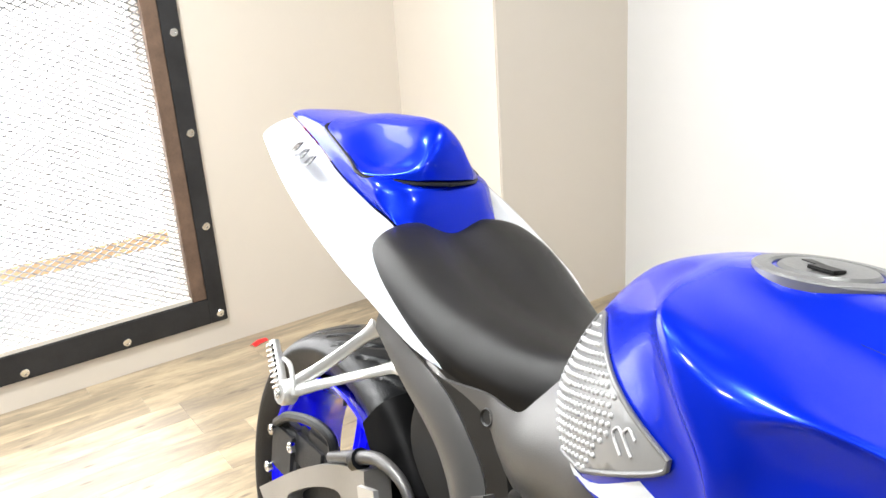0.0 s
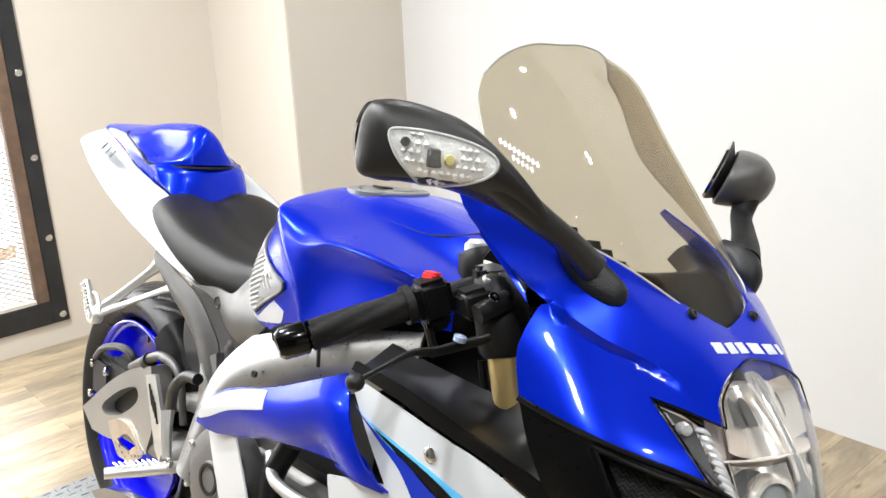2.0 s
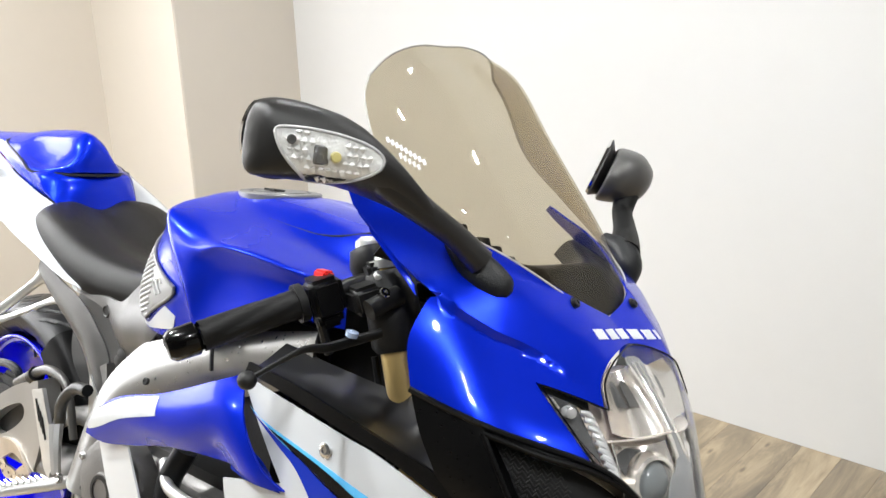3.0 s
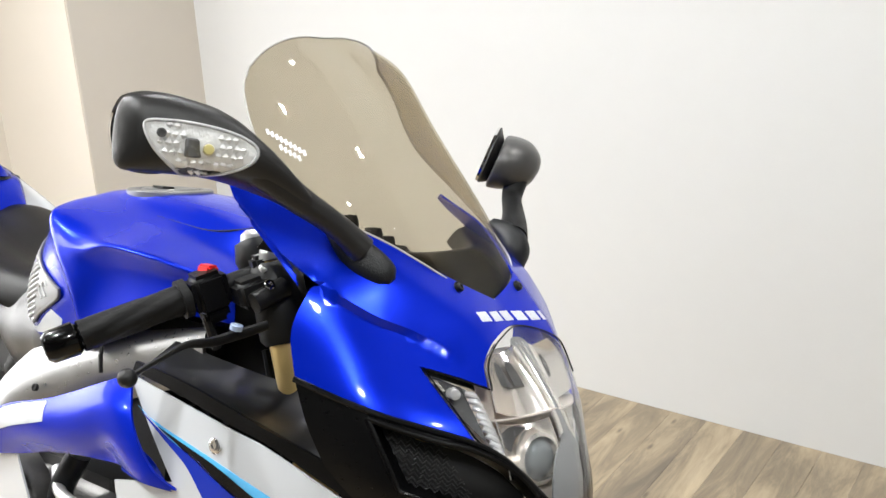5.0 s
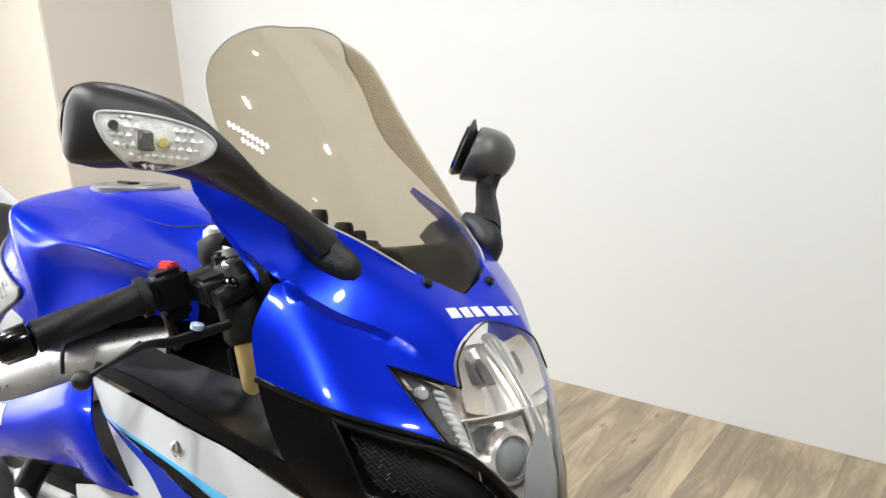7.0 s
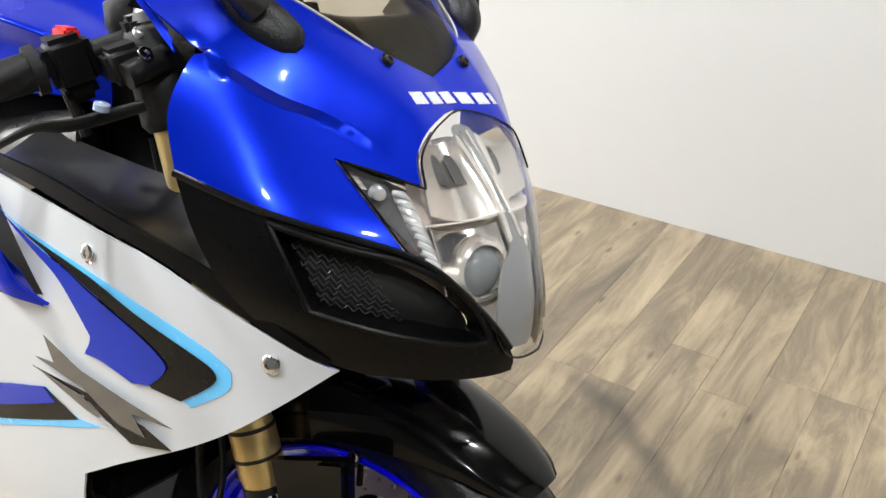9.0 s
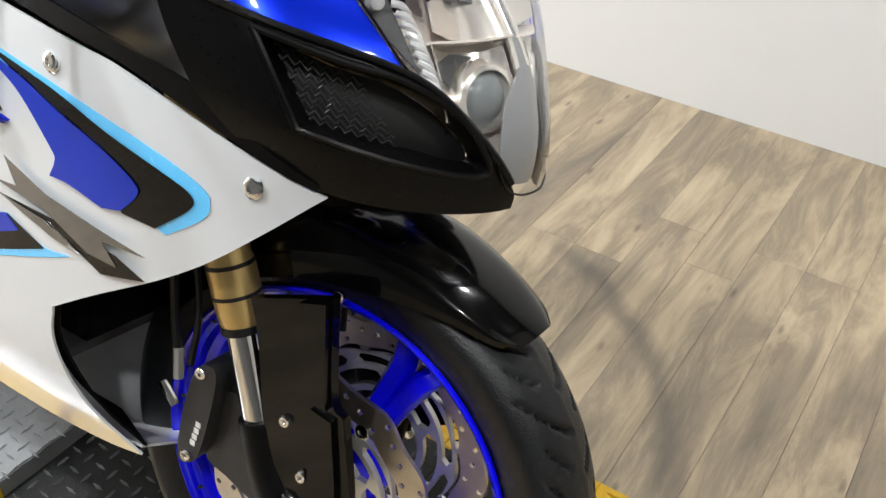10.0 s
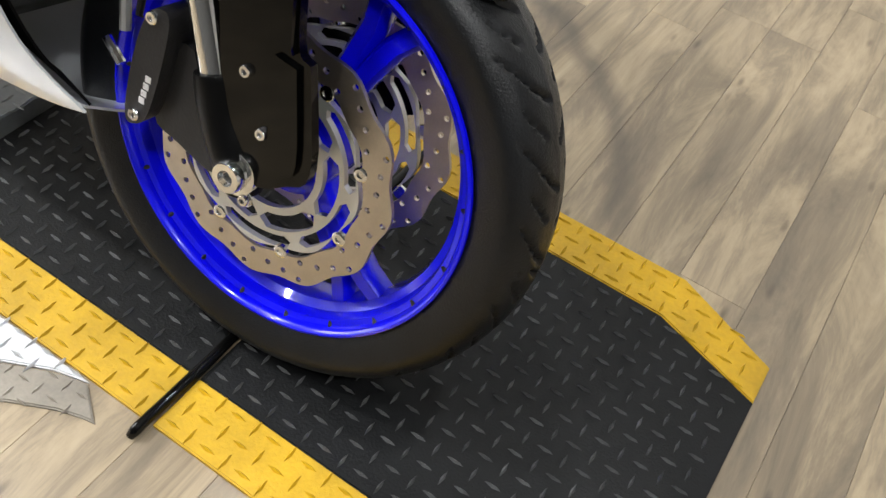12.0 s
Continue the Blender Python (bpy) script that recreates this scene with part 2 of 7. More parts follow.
M_SCREEN = glass("smoke_tint_acrylic", (0.77, 0.73, 0.65), 0.9, 0.02, 0.28)
M_LENS = glass("clear_lens", (0.975, 0.98, 0.985), 1.0, 0.02)
M_MIRROR = material("mirror_glass", (0.85, 0.85, 0.86), 0.03, 1.0, 0.0, 0.01, 5, rough_vary=0.01)
M_REFLECT = material("headlamp_reflector", (0.90, 0.85, 0.79), 0.20, 0.75, 0.0, 0.03, 12, 0.0)
# beige that stands for the wooden floor mirrored in the lamp
M_LAMPBACK = material("lamp_housing_floor_tint", (0.84, 0.76, 0.69), 0.30, 0.25, 0.0, 0.05, 12)
# smoked plastic; its grey also paints the shade of the bowl windows
M_SMOKE = material("smoke_and_shade_lamp_plastic", (0.10, 0.10, 0.10), 0.25, 0.2, 0.6, 0.2, 20)
M_SIGNAL = material("signal_reflector_silver", (0.86, 0.85, 0.81), 0.20, 0.12, 0.3, 0.22, 55, 0.9, 170)
M_AMBER = material("amber_bulb", (0.50, 0.44, 0.17), 0.3, 0.0, 0.5, 0.1, 20)
M_PAD = material("grey_pad_base", (0.17, 0.17, 0.17), 0.35, 0.0, 0.4, 0.08, 20)
M_SUB = material("satin_dark_grey_plastic", (0.095, 0.093, 0.091), 0.33, 0.5, 0.0, 0.08, 12, 0.2, 700)
M_PLATE2 = material("worn_tread_plate", (0.20, 0.21, 0.22), 0.4, 0.5, 0.0, 0.2, 8, 0.2, 200)
M_HOUSING = material("satin_black_mirror_shell", (0.011, 0.0105, 0.010), 0.36, 0.0, 0.0, 0.2, 14, 0.2, 900, spec=0.42)
# near-black colour that paints the deep shade inside the fairing
M_VOID = material("unlit_black_inside", (0.0015, 0.0015, 0.0015), 0.8, 0.0, 0.0, 0.3, 12, spec=0.05)
M_INNER = material("satin_inner_panel", (0.009, 0.009, 0.0092), 0.42, 0.0, 0.0, 0.15, 10, rough_vary=0.02, spec=0.45)
M_RIMGLASS = material("polished_acrylic_edge", (0.42, 0.41, 0.38), 0.2, 0.0, 0.3, 0.05, 20)
M_SATIN = material("satin_black_cowl_plastic", (0.0022, 0.0022, 0.0024), 0.30, 0.0, 0.0, 0.2, 14, spec=0.18)
M_STRAND = material("black_wire_mesh", (0.03, 0.03, 0.031), 0.35, 0.3, 0.0, 0.2, 30)
M_BEZEL = material("grey_lamp_bezel", (0.26, 0.265, 0.27), 0.34, 0.2, 0.2, 0.03, 8, rough_vary=0.0)
M_LENSBULB = material("clear_bulb", (0.55, 0.55, 0.56), 0.15, 0.5, 0.4, 0.1, 30)
M_FLUTE = material("fluted_crystal", (0.80, 0.80, 0.80), 0.16, 0.45, 0.3, 0.1, 60)
M_LENSGREY = material("grey_projector_glass", (0.20, 0.215, 0.22), 0.18, 0.0, 0.5, 0.06, 20)
M_CAP = material("grey_cap_metal", (0.17, 0.17, 0.168), 0.40, 0.5, 0.0, 0.06, 20, 0.1, 300)
M_PADEDGE = material("dark_pad_edge", (0.10, 0.10, 0.10), 0.35, 0.0, 0.3, 0.08, 20)
M_STUD = material("clear_grip_pad", (0.46, 0.46, 0.46), 0.35, 0.0, 0.5, 0.08, 20)
M_CARBON = material("carbon_fibre_sheet", (0.025, 0.025, 0.027), 0.3, 0.2, 0.8, 0.5, 120)
M_SILENCER = material("satin_silver_silencer", (0.36, 0.355, 0.345), 0.36, 0.75, 0.0, 0.10, 9, 0.12, 300)
M_DAY = glowing("daylight_outside", (1.0, 1.0, 1.0), 4.0)

# ---------------------------------------------------------------- mesh tools


def part(name, bm, mat, parent, label="", sharp=38):
    me = bpy.data.meshes.new(name)
    bmesh.ops.recalc_face_normals(bm, faces=bm.faces[:])
    bm.to_mesh(me)
    bm.free()
    me.polygons.foreach_set("use_smooth", [True] * len(me.polygons))
    me.set_sharp_from_angle(angle=radians(sharp))
    me.materials.append(mat)
    ob = new(name, me)
    ob.parent = parent
    if label:
        ob["label"] = label
    return ob


def thing(name, label, category, m=None, group="", kind=""):
    ob = new(name)
    ob.empty_display_size = 0.1
    if m:
        ob.matrix_world = m
    return tagged(ob, label, category, group, kind)


def crv(pts, n=8, closed=False):
    """A smooth curve through the points."""
    p = [Vector(q) for q in pts]
    out, k = [], len(p)
    for i in range(k if closed else k - 1):
        a, b = p[i], p[(i + 1) % k]
        z = p[(i - 1) % k] if closed or i else a * 2 - b
        c = p[(i + 2) % k] if closed or i + 2 < k else b * 2 - a
        for j in range(n):
            s = j / n
            out.append(0.5 * ((2 * a) + (b - z) * s + (2 * z - 5 * a + 4 * b - c) * s * s + (3 * a - z - 3 * b + c) * s ** 3))
    if not closed:
        out.append(p[-1])
    return out


def outline(pts, n=6):
    """A closed outline: smooth between the points whose last entry is 1 (corners)."""
    k = len(pts)
    d = len(pts[0]) - 1
    cs = [i for i, q in enumerate(pts) if q[d] == 1]
    if not cs:
        return crv([q[:d] for q in pts], n, True)
    out = []
    for a, b in zip(cs, cs[1:] + [cs[0] + k]):
        out += crv([pts[i % k][:d] for i in range(a, b + 1)], n)[:-1]
    return out


def patch(rows, nu, nv):
    """A smooth sheet through a net of points: nu steps along each row, nv from row to row."""
    fine = [crv(r, nu) for r in rows]
    cols = [crv([r[i] for r in fine], nv) for i in range(len(fine[0]))]
    return [[c[j] for c in cols] for j in range(len(cols[0]))]


def sheet(g, wrap=False, bm=None):
    bm = bm or bmesh.new()
    v = [[bm.verts.new(p) for p in r] for r in g]
    for a, b in zip(v, v[1:]):
        for i in range(len(a) - (0 if wrap else 1)):
            j = (i + 1) % len(a)
            bm.faces.new((a[i], a[j], b[j], b[i]))
    bm.normal_update()
    return bm


def both(rows):
    """Rows given from the middle to the right side, made whole by their mirror image."""
    return [[(x, -y, z) for x, y, z in r[:0:-1]] + list(r) for r in rows]


def solid(bm, d, ref=None):
    """Gives a sheet the thickness d, inwards: towards ref, or towards the bike's core."""
    bmesh.ops.recalc_face_normals(bm, faces=bm.faces[:])
    bm.normal_update()
    if ref is None:
        c = sum((f.calc_center_median() for f in bm.faces), Vector()) / max(1, len(bm.faces))
        ref = Vector((min(c.x, -0.25) if c.x > -0.3 else c.x, 0, c.z - 0.12))
    ref = Vector(ref)
    if sum(f.calc_area() * f.normal.dot(f.calc_center_median() - ref) for f in bm.faces) < 0:
        bmesh.ops.reverse_faces(bm, faces=bm.faces[:])
        bm.normal_update()
    faces, rim_ = bm.faces[:], [e for e in bm.edges if e.is_boundary]
    low = {v: bm.verts.new(v.co - v.normal * d) for v in bm.verts[:]}
    for f in faces:
        bm.faces.new([low[v] for v in reversed(f.verts)])
    for e in rim_:
        a, b = e.verts
        bm.faces.new((b, a, low[a], low[b]) if e.link_loops[0].vert == a else (a, b, low[b], low[a]))
    return bm


def join(*bms):
    out = bmesh.new()
    for b in bms:
        me = bpy.data.meshes.new("tmp")
        b.to_mesh(me)
        b.free()
        out.from_mesh(me)
        bpy.data.meshes.remove(me)
    return out


def inside(p, poly):
    c, j = False, len(poly) - 1
    for i in range(len(poly)):
        a, b = poly[i], poly[j]
        if (a[1] > p[1]) != (b[1] > p[1]) and p[0] < (b[0] - a[0]) * (p[1] - a[1]) / (b[1] - a[1]) + a[0]:
            c = not c
        j = i
    return c


def skin(loops, to3d, step, lines=()):
    """A sheet inside the first outline and outside the others, with even triangles, laid on a surface by to3d. lines: folds that the triangles follow."""
    vs, es = [], []
    for lp in loops:
        k = len(vs)
        vs += [Vector((q[0], q[1])) for q in lp]
        es += [(k + i, k + (i + 1) % len(lp)) for i in range(len(lp))]
    for ln in lines:
        k = len(vs)
        vs += [Vector((q[0], q[1])) for q in ln]
        es += [(k + i, k + i + 1) for i in range(len(ln) - 1)]
    lo = [min(q[i] for q in loops[0]) for i in (0, 1)]
    hi = [max(q[i] for q in loops[0]) for i in (0, 1)]
    rim = list(vs)
    row, y = 0, lo[1] + step * 0.5
    while y < hi[1]:
        x = lo[0] + step * (0.5 if row % 2 else 1.0)
        while x < hi[0]:
            if sum(inside((x, y), lp) for lp in loops) == 1 and min((x - q[0]) ** 2 + (y - q[1]) ** 2 for q in rim) > (0.45 * step) ** 2:
                vs.append(Vector((x, y)))
            x += step
        y += step * 0.87
        row += 1
    co, _, fs, *_ = delaunay_2d_cdt(vs, es, [], 0, 1e-7)
    bm = bmesh.new()
    bv = [bm.verts.new(to3d(q[0], q[1])) for q in co]
    for f in fs:
        c = sum((co[i] for i in f), Vector((0, 0))) / len(f)
        if sum(inside(c, lp) for lp in loops) % 2 and inside(c, loops[0]):
            bm.faces.new([bv[i] for i in f])
    bmesh.ops.delete(bm, geom=[v for v in bm.verts if not v.link_faces], context="VERTS")
    return bm


def plate(loops, y0, y1, step=0.02, bevel=0.0):
    """A flat plate cut to an outline in the x-z plane, from y0 to y1."""
    bm = skin(loops, lambda x, z: Vector((x, y0, z)), step)
    r = bmesh.ops.extrude_face_region(bm, geom=bm.faces[:])
    for v in r["geom"]:
        if isinstance(v, bmesh.types.BMVert):
            v.co.y = y1
    if bevel:
        es = [e for e in bm.edges if len(e.link_faces) == 2 and e.calc_face_angle(0) > 1.2]
        bmesh.ops.bevel(bm, geom=es, offset=bevel, segments=2, affect="EDGES", clamp_overlap=True)
    return bm


def lathe(prof, centre=(0, 0, 0), n=64, close=True):
    """Turns a profile of (radius, y) round an axle along y."""
    cx, cy, cz = centre
    g = [[(cx + r * math.cos(2 * math.pi * i / n), cy + y, cz + r * math.sin(2 * math.pi * i / n)) for i in range(n)] for r, y in prof]
    if close:
        g.append(g[0])
    bm = sheet(g, True)
    bmesh.ops.remove_doubles(bm, verts=bm.verts[:], dist=1e-6)
    return bm


def tube(path, radius, n=12, smooth=6, caps=True, flat=1.0):
    """A round bar along a smooth path; radius: one number or one for each point."""
    rs = radius if isinstance(radius, (list, tuple)) else [radius] * len(path)
    p4 = crv([Vector((*q, r)) for q, r in zip(path, rs)], smooth) if smooth > 1 else [Vector((*q, r)) for q, r in zip(path, rs)]
    ps = [q.to_3d() for q in p4]
    up = None
    g = []
    for i, q in enumerate(ps):
        d = (ps[min(i + 1, len(ps) - 1)] - ps[max(i - 1, 0)]).normalized()
        if up is None:
            up = d.orthogonal().normalized()
        up = (up - d * up.dot(d)).normalized()
        s = d.cross(up)
        g.append([q + (up * math.cos(2 * math.pi * k / n) + s * flat * math.sin(2 * math.pi * k / n)) * p4[i][3] for k in range(n)])
    bm = sheet(g, True)
    if caps:
        bm.verts.ensure_lookup_table()
        bm.faces.new([bm.verts[i] for i in range(n)])
        bm.faces.new([bm.verts[len(bm.verts) - n + i] for i in range(n)])
    return bm


def block(x0, x1, y0, y1, z0, z1, bevel=0.0, seg=2, m=None):
    bm = bmesh.new()
    bmesh.ops.create_cube(bm, size=1)
    for v in bm.verts:
        v.co = Vector(((x0 + x1) / 2 + v.co.x * (x1 - x0), (y0 + y1) / 2 + v.co.y * (y1 - y0), (z0 + z1) / 2 + v.co.z * (z1 - z0)))
    if bevel:
        bmesh.ops.bevel(bm, geom=bm.edges[:], offset=bevel, segments=seg, affect="EDGES", clamp_overlap=True)
    if m:
        bmesh.ops.transform(bm, matrix=m, verts=bm.verts[:])
    return bm


def turned(bm, m):
    bmesh.ops.transform(bm, matrix=m, verts=bm.verts[:])
    return bm


def along(p, d, up=(0, 0, 1)):
    """A pose at p whose y axis points along d."""
    y = Vector(d).normalized()
    x = y.cross(Vector(up)).normalized()
    z = x.cross(y)
    m = Matrix((x, y, z)).transposed().to_4x4()
    m.translation = p
    return m


def bolt(p, d, r=0.006, h=0.004, flange=0.0):
    """A socket-head screw at p, its head facing along d."""
    prof = [(0.0, h * 0.45), (r * 0.5, h * 0.45), (r * 0.52, h), (r * 0.85, h), (r, h * 0.75), (r, -0.002)]
    if flange:
        prof += [(flange, -0.0005), (flange, -0.002)]
    prof += [(0.0, -0.002)]
    return turned(lathe(prof, n=14, close=False), along(p, d))

# ---------------------------------------------------------------- the room


def setting(name, bm, mat, label, category, sharp=30):
    ob = part(name, bm, mat, None, "", sharp)
    return tagged(ob, label, category, kind="structure")


WALL_Y, WALL_X, NICHE_X, NICHE_Y = 1.748, -2.90, -2.33, 1.207
setting("wall_north", block(NICHE_X - 0.2, 4.2, WALL_Y, WALL_Y + 0.12, -0.1, CEILING), M_WALL, "plain white painted wall behind the motorcycle", "wall")
setting("wall_pier", block(WALL_X - 0.05, NICHE_X, NICHE_Y, WALL_Y + 0.1, -0.1, CEILING, 0.004), M_CREAM, "boxed-out pier in the room's corner, warm bounce light in its cream colour", "wall")
# this wall and the ceiling are out of view, dark to deepen reflections
setting("wall_south", block(-3.1, 4.2, -3.62, -3.5, -0.1, CEILING), M_DIM, "unseen wall kept dark for the paint's reflections", "wall")
# out of view too, white so that the headlight lens mirrors something bright
setting("unseen_wall_east", block(4.2, 4.32, -3.62, 1.87, -0.1, CEILING), M_WALL, "plain white painted wall", "wall")
setting("ceiling", block(-3.1, 4.32, -3.62, 1.87, CEILING, CEILING + 0.1), M_DIM, "unseen ceiling kept dark for the paint's reflections", "ceiling")
# the wall with the grilled opening
OY0, OY1, OZ0, OZ1 = -1.55, 0.36, 0.19, 2.1
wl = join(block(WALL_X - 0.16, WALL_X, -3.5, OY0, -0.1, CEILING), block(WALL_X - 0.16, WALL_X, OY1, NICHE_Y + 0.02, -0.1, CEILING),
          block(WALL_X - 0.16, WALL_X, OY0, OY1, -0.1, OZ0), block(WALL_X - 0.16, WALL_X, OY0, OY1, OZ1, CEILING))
setting("wall_west", wl, M_CREAM, "cream-white wall with a large grilled opening, warm bounce light in its colour", "wall")
# the cream, warm bounce light painted in, is brightest by the opening; the frame of iron bars over old timber
win = thing("window_1", "black iron and timber frame with expanded metal grille over a bright opening", "window", kind="structure")
for y0, y1, z0, z1 in ((OY1 + 0.042, OY1 + 0.10, OZ0 - 0.1, OZ1 + 0.1), (OY0 - 0.10, OY0 - 0.042, OZ0 - 0.1, OZ1 + 0.1)):
    part("iron_bar", block(WALL_X, WALL_X + 0.012, y0, y1, z0, z1, 0.002), M_IRON, win, "flat black iron bar")
for z0, z1 in ((OZ0 - 0.1, OZ0 - 0.012), (OZ1 + 0.012, OZ1 + 0.1)):
    part("iron_bar", block(WALL_X, WALL_X + 0.012, OY0 - 0.042, OY1 + 0.042, z0, z1, 0.002), M_IRON, win, "flat black iron bar")
for y0, y1 in ((OY1 - 0.005, OY1 + 0.042), (OY0 - 0.042, OY0 + 0.005)):
    part("timber_strip", block(WALL_X - 0.03, WALL_X + 0.010, y0, y1, OZ0 - 0.012, OZ1 + 0.012, 0.003), M_BARNWOOD, win, "dark worn timber strip")
for k in range(7):
    part("bolt", bolt((WALL_X + 0.012, OY1 + 0.076, OZ0 - 0.07 + 0.305 * k), (1, 0, 0), 0.013, 0.006, 0.017), M_CHROME, win, "round silver bolt head")
for k in range(1, 7):
    part("bolt", bolt((WALL_X + 0.012, OY1 + 0.07 - 0.303 * k, OZ0 - 0.076), (1, 0, 0), 0.013, 0.006, 0.017), M_CHROME, win, "round silver bolt head")


def expanded_metal(y0, y1, z0, z1, x, dy, dz, w):
    """Diamond openings between thin slanting strands."""
    bm = bmesh.new()
    nz, ny = int((z1 - z0) / dz), int((y1 - y0) / dy)
    for j in range(nz):
        for i in range(ny):
            y, z = y0 + dy * i, z0 + dz * j
            for a, b in (((y, z), (y + dy / 2, z + dz / 2)), ((y + dy / 2, z + dz / 2), (y + dy, z)), ((y, z + dz), (y + dy / 2, z + dz / 2)), ((y + dy / 2, z + dz / 2), (y + dy, z + dz))):
                t = Vector((0, b[0] - a[0], b[1] - a[1])).normalized()
                s = Vector((0, -t.z, t.y)) * w
                p, q = Vector((x, *a)), Vector((x, *b))
                f = Vector((w * 1.2, 0, 0))
                vs = [bm.verts.new(v) for v in (p - s, q - s, q + f, p + f, p + s, q + s)]
                bm.faces.new((vs[0], vs[1], vs[2], vs[3]))
                bm.faces.new((vs[3], vs[2], vs[5], vs[4]))
    return bm


g = part("grille", expanded_metal(OY0, OY1, OZ0, 1.6, WALL_X - 0.02, 0.036, 0.020, 0.0026), M_MESHWIRE, win, "grey expanded metal grille")
tagged(g, kind="stuff")
part("daylight", block(WALL_X - 1.31, WALL_X - 1.3, -4.2, 3.0, -0.3, 3.2), M_DAY, win, "bright daylight outside")
far = thing("fence_frame", "pale timber frame with wire seen through the grille", "fence")
part("rail", block(WALL_X - 0.36, WALL_X - 0.33, OY0 - 0.3, OY1 + 0.2, 0.28, 0.33, 0.003), M_PALEWOOD, far)
part("post", block(WALL_X - 0.36, WALL_X - 0.33, -0.78, -0.72, 0.0, 1.9, 0.003), M_PALEWOOD, far)
part("foot", block(WALL_X - 0.36, WALL_X - 0.33, OY0 - 0.3, OY1 + 0.2, 0.0, 0.05, 0.003), M_PALEWOOD, far)
setting("outside_ground", block(WALL_X - 1.3, WALL_X - 0.16, -4.2, 1.2, -0.1, 0.0), M_CEIL, "pale concrete ground outside the grille", "ground")

for lx, ly, watts in LAMPS:
    dl = thing("ceiling_lamp", "round white ceiling lamp, lit", "lamp", pose(lx, ly, CEILING), group="ceiling lamps")
    part("housing", turned(lathe([(0.10, -0.001), (0.135, -0.001), (0.135, -0.035), (0.12, -0.045), (0.115, -0.02), (0.10, -0.02)], n=32), pose(0, 0, 0, 90, 0, 0) @ pose(0, 0, 0, 180, 0, 0)), M_CEIL, dl)

# ---------------------------------------------------------------- mat and tread plates
MAT_Z = 0.008


def treads(area, z, step, size, height, keep=None):
    """Raised lozenges in two directions, as on tread plate."""
    x0, x1, y0, y1 = area
    bm = bmesh.new()
    j, y = 0, y0 + step * 0.5
    while y < y1:
        i, x = 0, x0 + step * 0.5
        while x < x1:
            if keep is None or keep(x, y):
                a = radians(45 if (i + j) % 2 else -45) + radians(45)
                u, v = Vector((math.cos(a), math.sin(a), 0)), Vector((-math.sin(a), math.cos(a), 0))
                c = Vector((x, y, z))
                L, w = size, size * 0.22
                base = [bm.verts.new(c + u * L), bm.verts.new(c + v * w), bm.verts.new(c - u * L), bm.verts.new(c - v * w)]
                top = [bm.verts.new(c + u * L * 0.6 + Vector((0, 0, height))), bm.verts.new(c - u * L * 0.6 + Vector((0, 0, height)))]
                bm.faces.new((base[0], base[1], top[0]))
                bm.faces.new((base[1], base[2], top[1], top[0]))
                bm.faces.new((base[2], base[3], top[1]))
                bm.faces.new((base[3], base[0], top[0], top[1]))
            x += step
            i += 1
        y += step
        j += 1
    return bm


def slab(pts, z0, z1):
    bm = bmesh.new()
    f = bm.faces.new([bm.verts.new((x, y, z0)) for x, y in pts])
    r = bmesh.ops.extrude_face_region(bm, geom=[f])
    for v in r["geom"]:
        if isinstance(v, bmesh.types.BMVert):
            v.co.z = z1
    bmesh.ops.bevel(bm, geom=[e for e in bm.edges if all(abs(v.co.z - z1) < 1e-6 for v in e.verts)], offset=0.002, segments=2, affect="EDGES")
    return bm


def rubber_mat(x0, x1, label, nose):
    mt = thing("rubber_mat", label, "mat", group="diamond rubber mats")
    ya, yb, yc, yd = -0.153, -0.073, 0.402, 0.482
    if nose:
        core = [(x0, ya + 0.08), (x1 - 0.155, yb), (x1, yb + 0.06), (x1, 0.347), (x1 - 0.165, yc), (x0, yc)]
        s1 = [(x0, ya), (x1 - 0.145, ya), (x1, ya + 0.065), (x1, yb + 0.06), (x1 - 0.155, yb), (x0, yb)]
        s2 = [(x0, yc), (x1 - 0.165, yc), (x1, 0.347), (x1, 0.417), (x1 - 0.16, yd + 0.006), (x0, yd)]
    else:
        core = [(x0, yb), (x1, yb), (x1, yc), (x0, yc)]
        s1 = [(x0, ya), (x1, ya), (x1, yb), (x0, yb)]
        s2 = [(x0, yc), (x1, yc), (x1, yd), (x0, yd)]
    part("sheet", slab(core, 0.0, MAT_Z), M_MAT, mt, "black diamond-pattern rubber")
    for s in (s1, s2):
        part("stripe", slab(s, 0.0, MAT_Z + 0.0006), M_YELLOW, mt, "yellow safety stripe")
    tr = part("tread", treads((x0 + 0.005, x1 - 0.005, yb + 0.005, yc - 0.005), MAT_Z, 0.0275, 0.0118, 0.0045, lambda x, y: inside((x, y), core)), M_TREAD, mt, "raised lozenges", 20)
    tagged(tr, kind="stuff")
    for s in (s1, s2):
        ys = [q[1] for q in s]
        tr = part("tread", treads((x0 + 0.005, x1 - 0.005, min(ys), max(ys)), MAT_Z + 0.0006, 0.0275, 0.0130, 0.0032, lambda x, y: inside((x, y), s)), M_YELLOW, mt, "raised yellow lozenges", 20)
        tagged(tr, kind="stuff")
    return mt


rubber_mat(-0.012, 0.589, "black diamond rubber mat with yellow edges under the front tyre", True)
rubber_mat(-0.53, -0.028, "black diamond rubber mat section with yellow edges", False)
dj = thing("joint_strip", "black rubber strip in the joint between two mats", "strip")
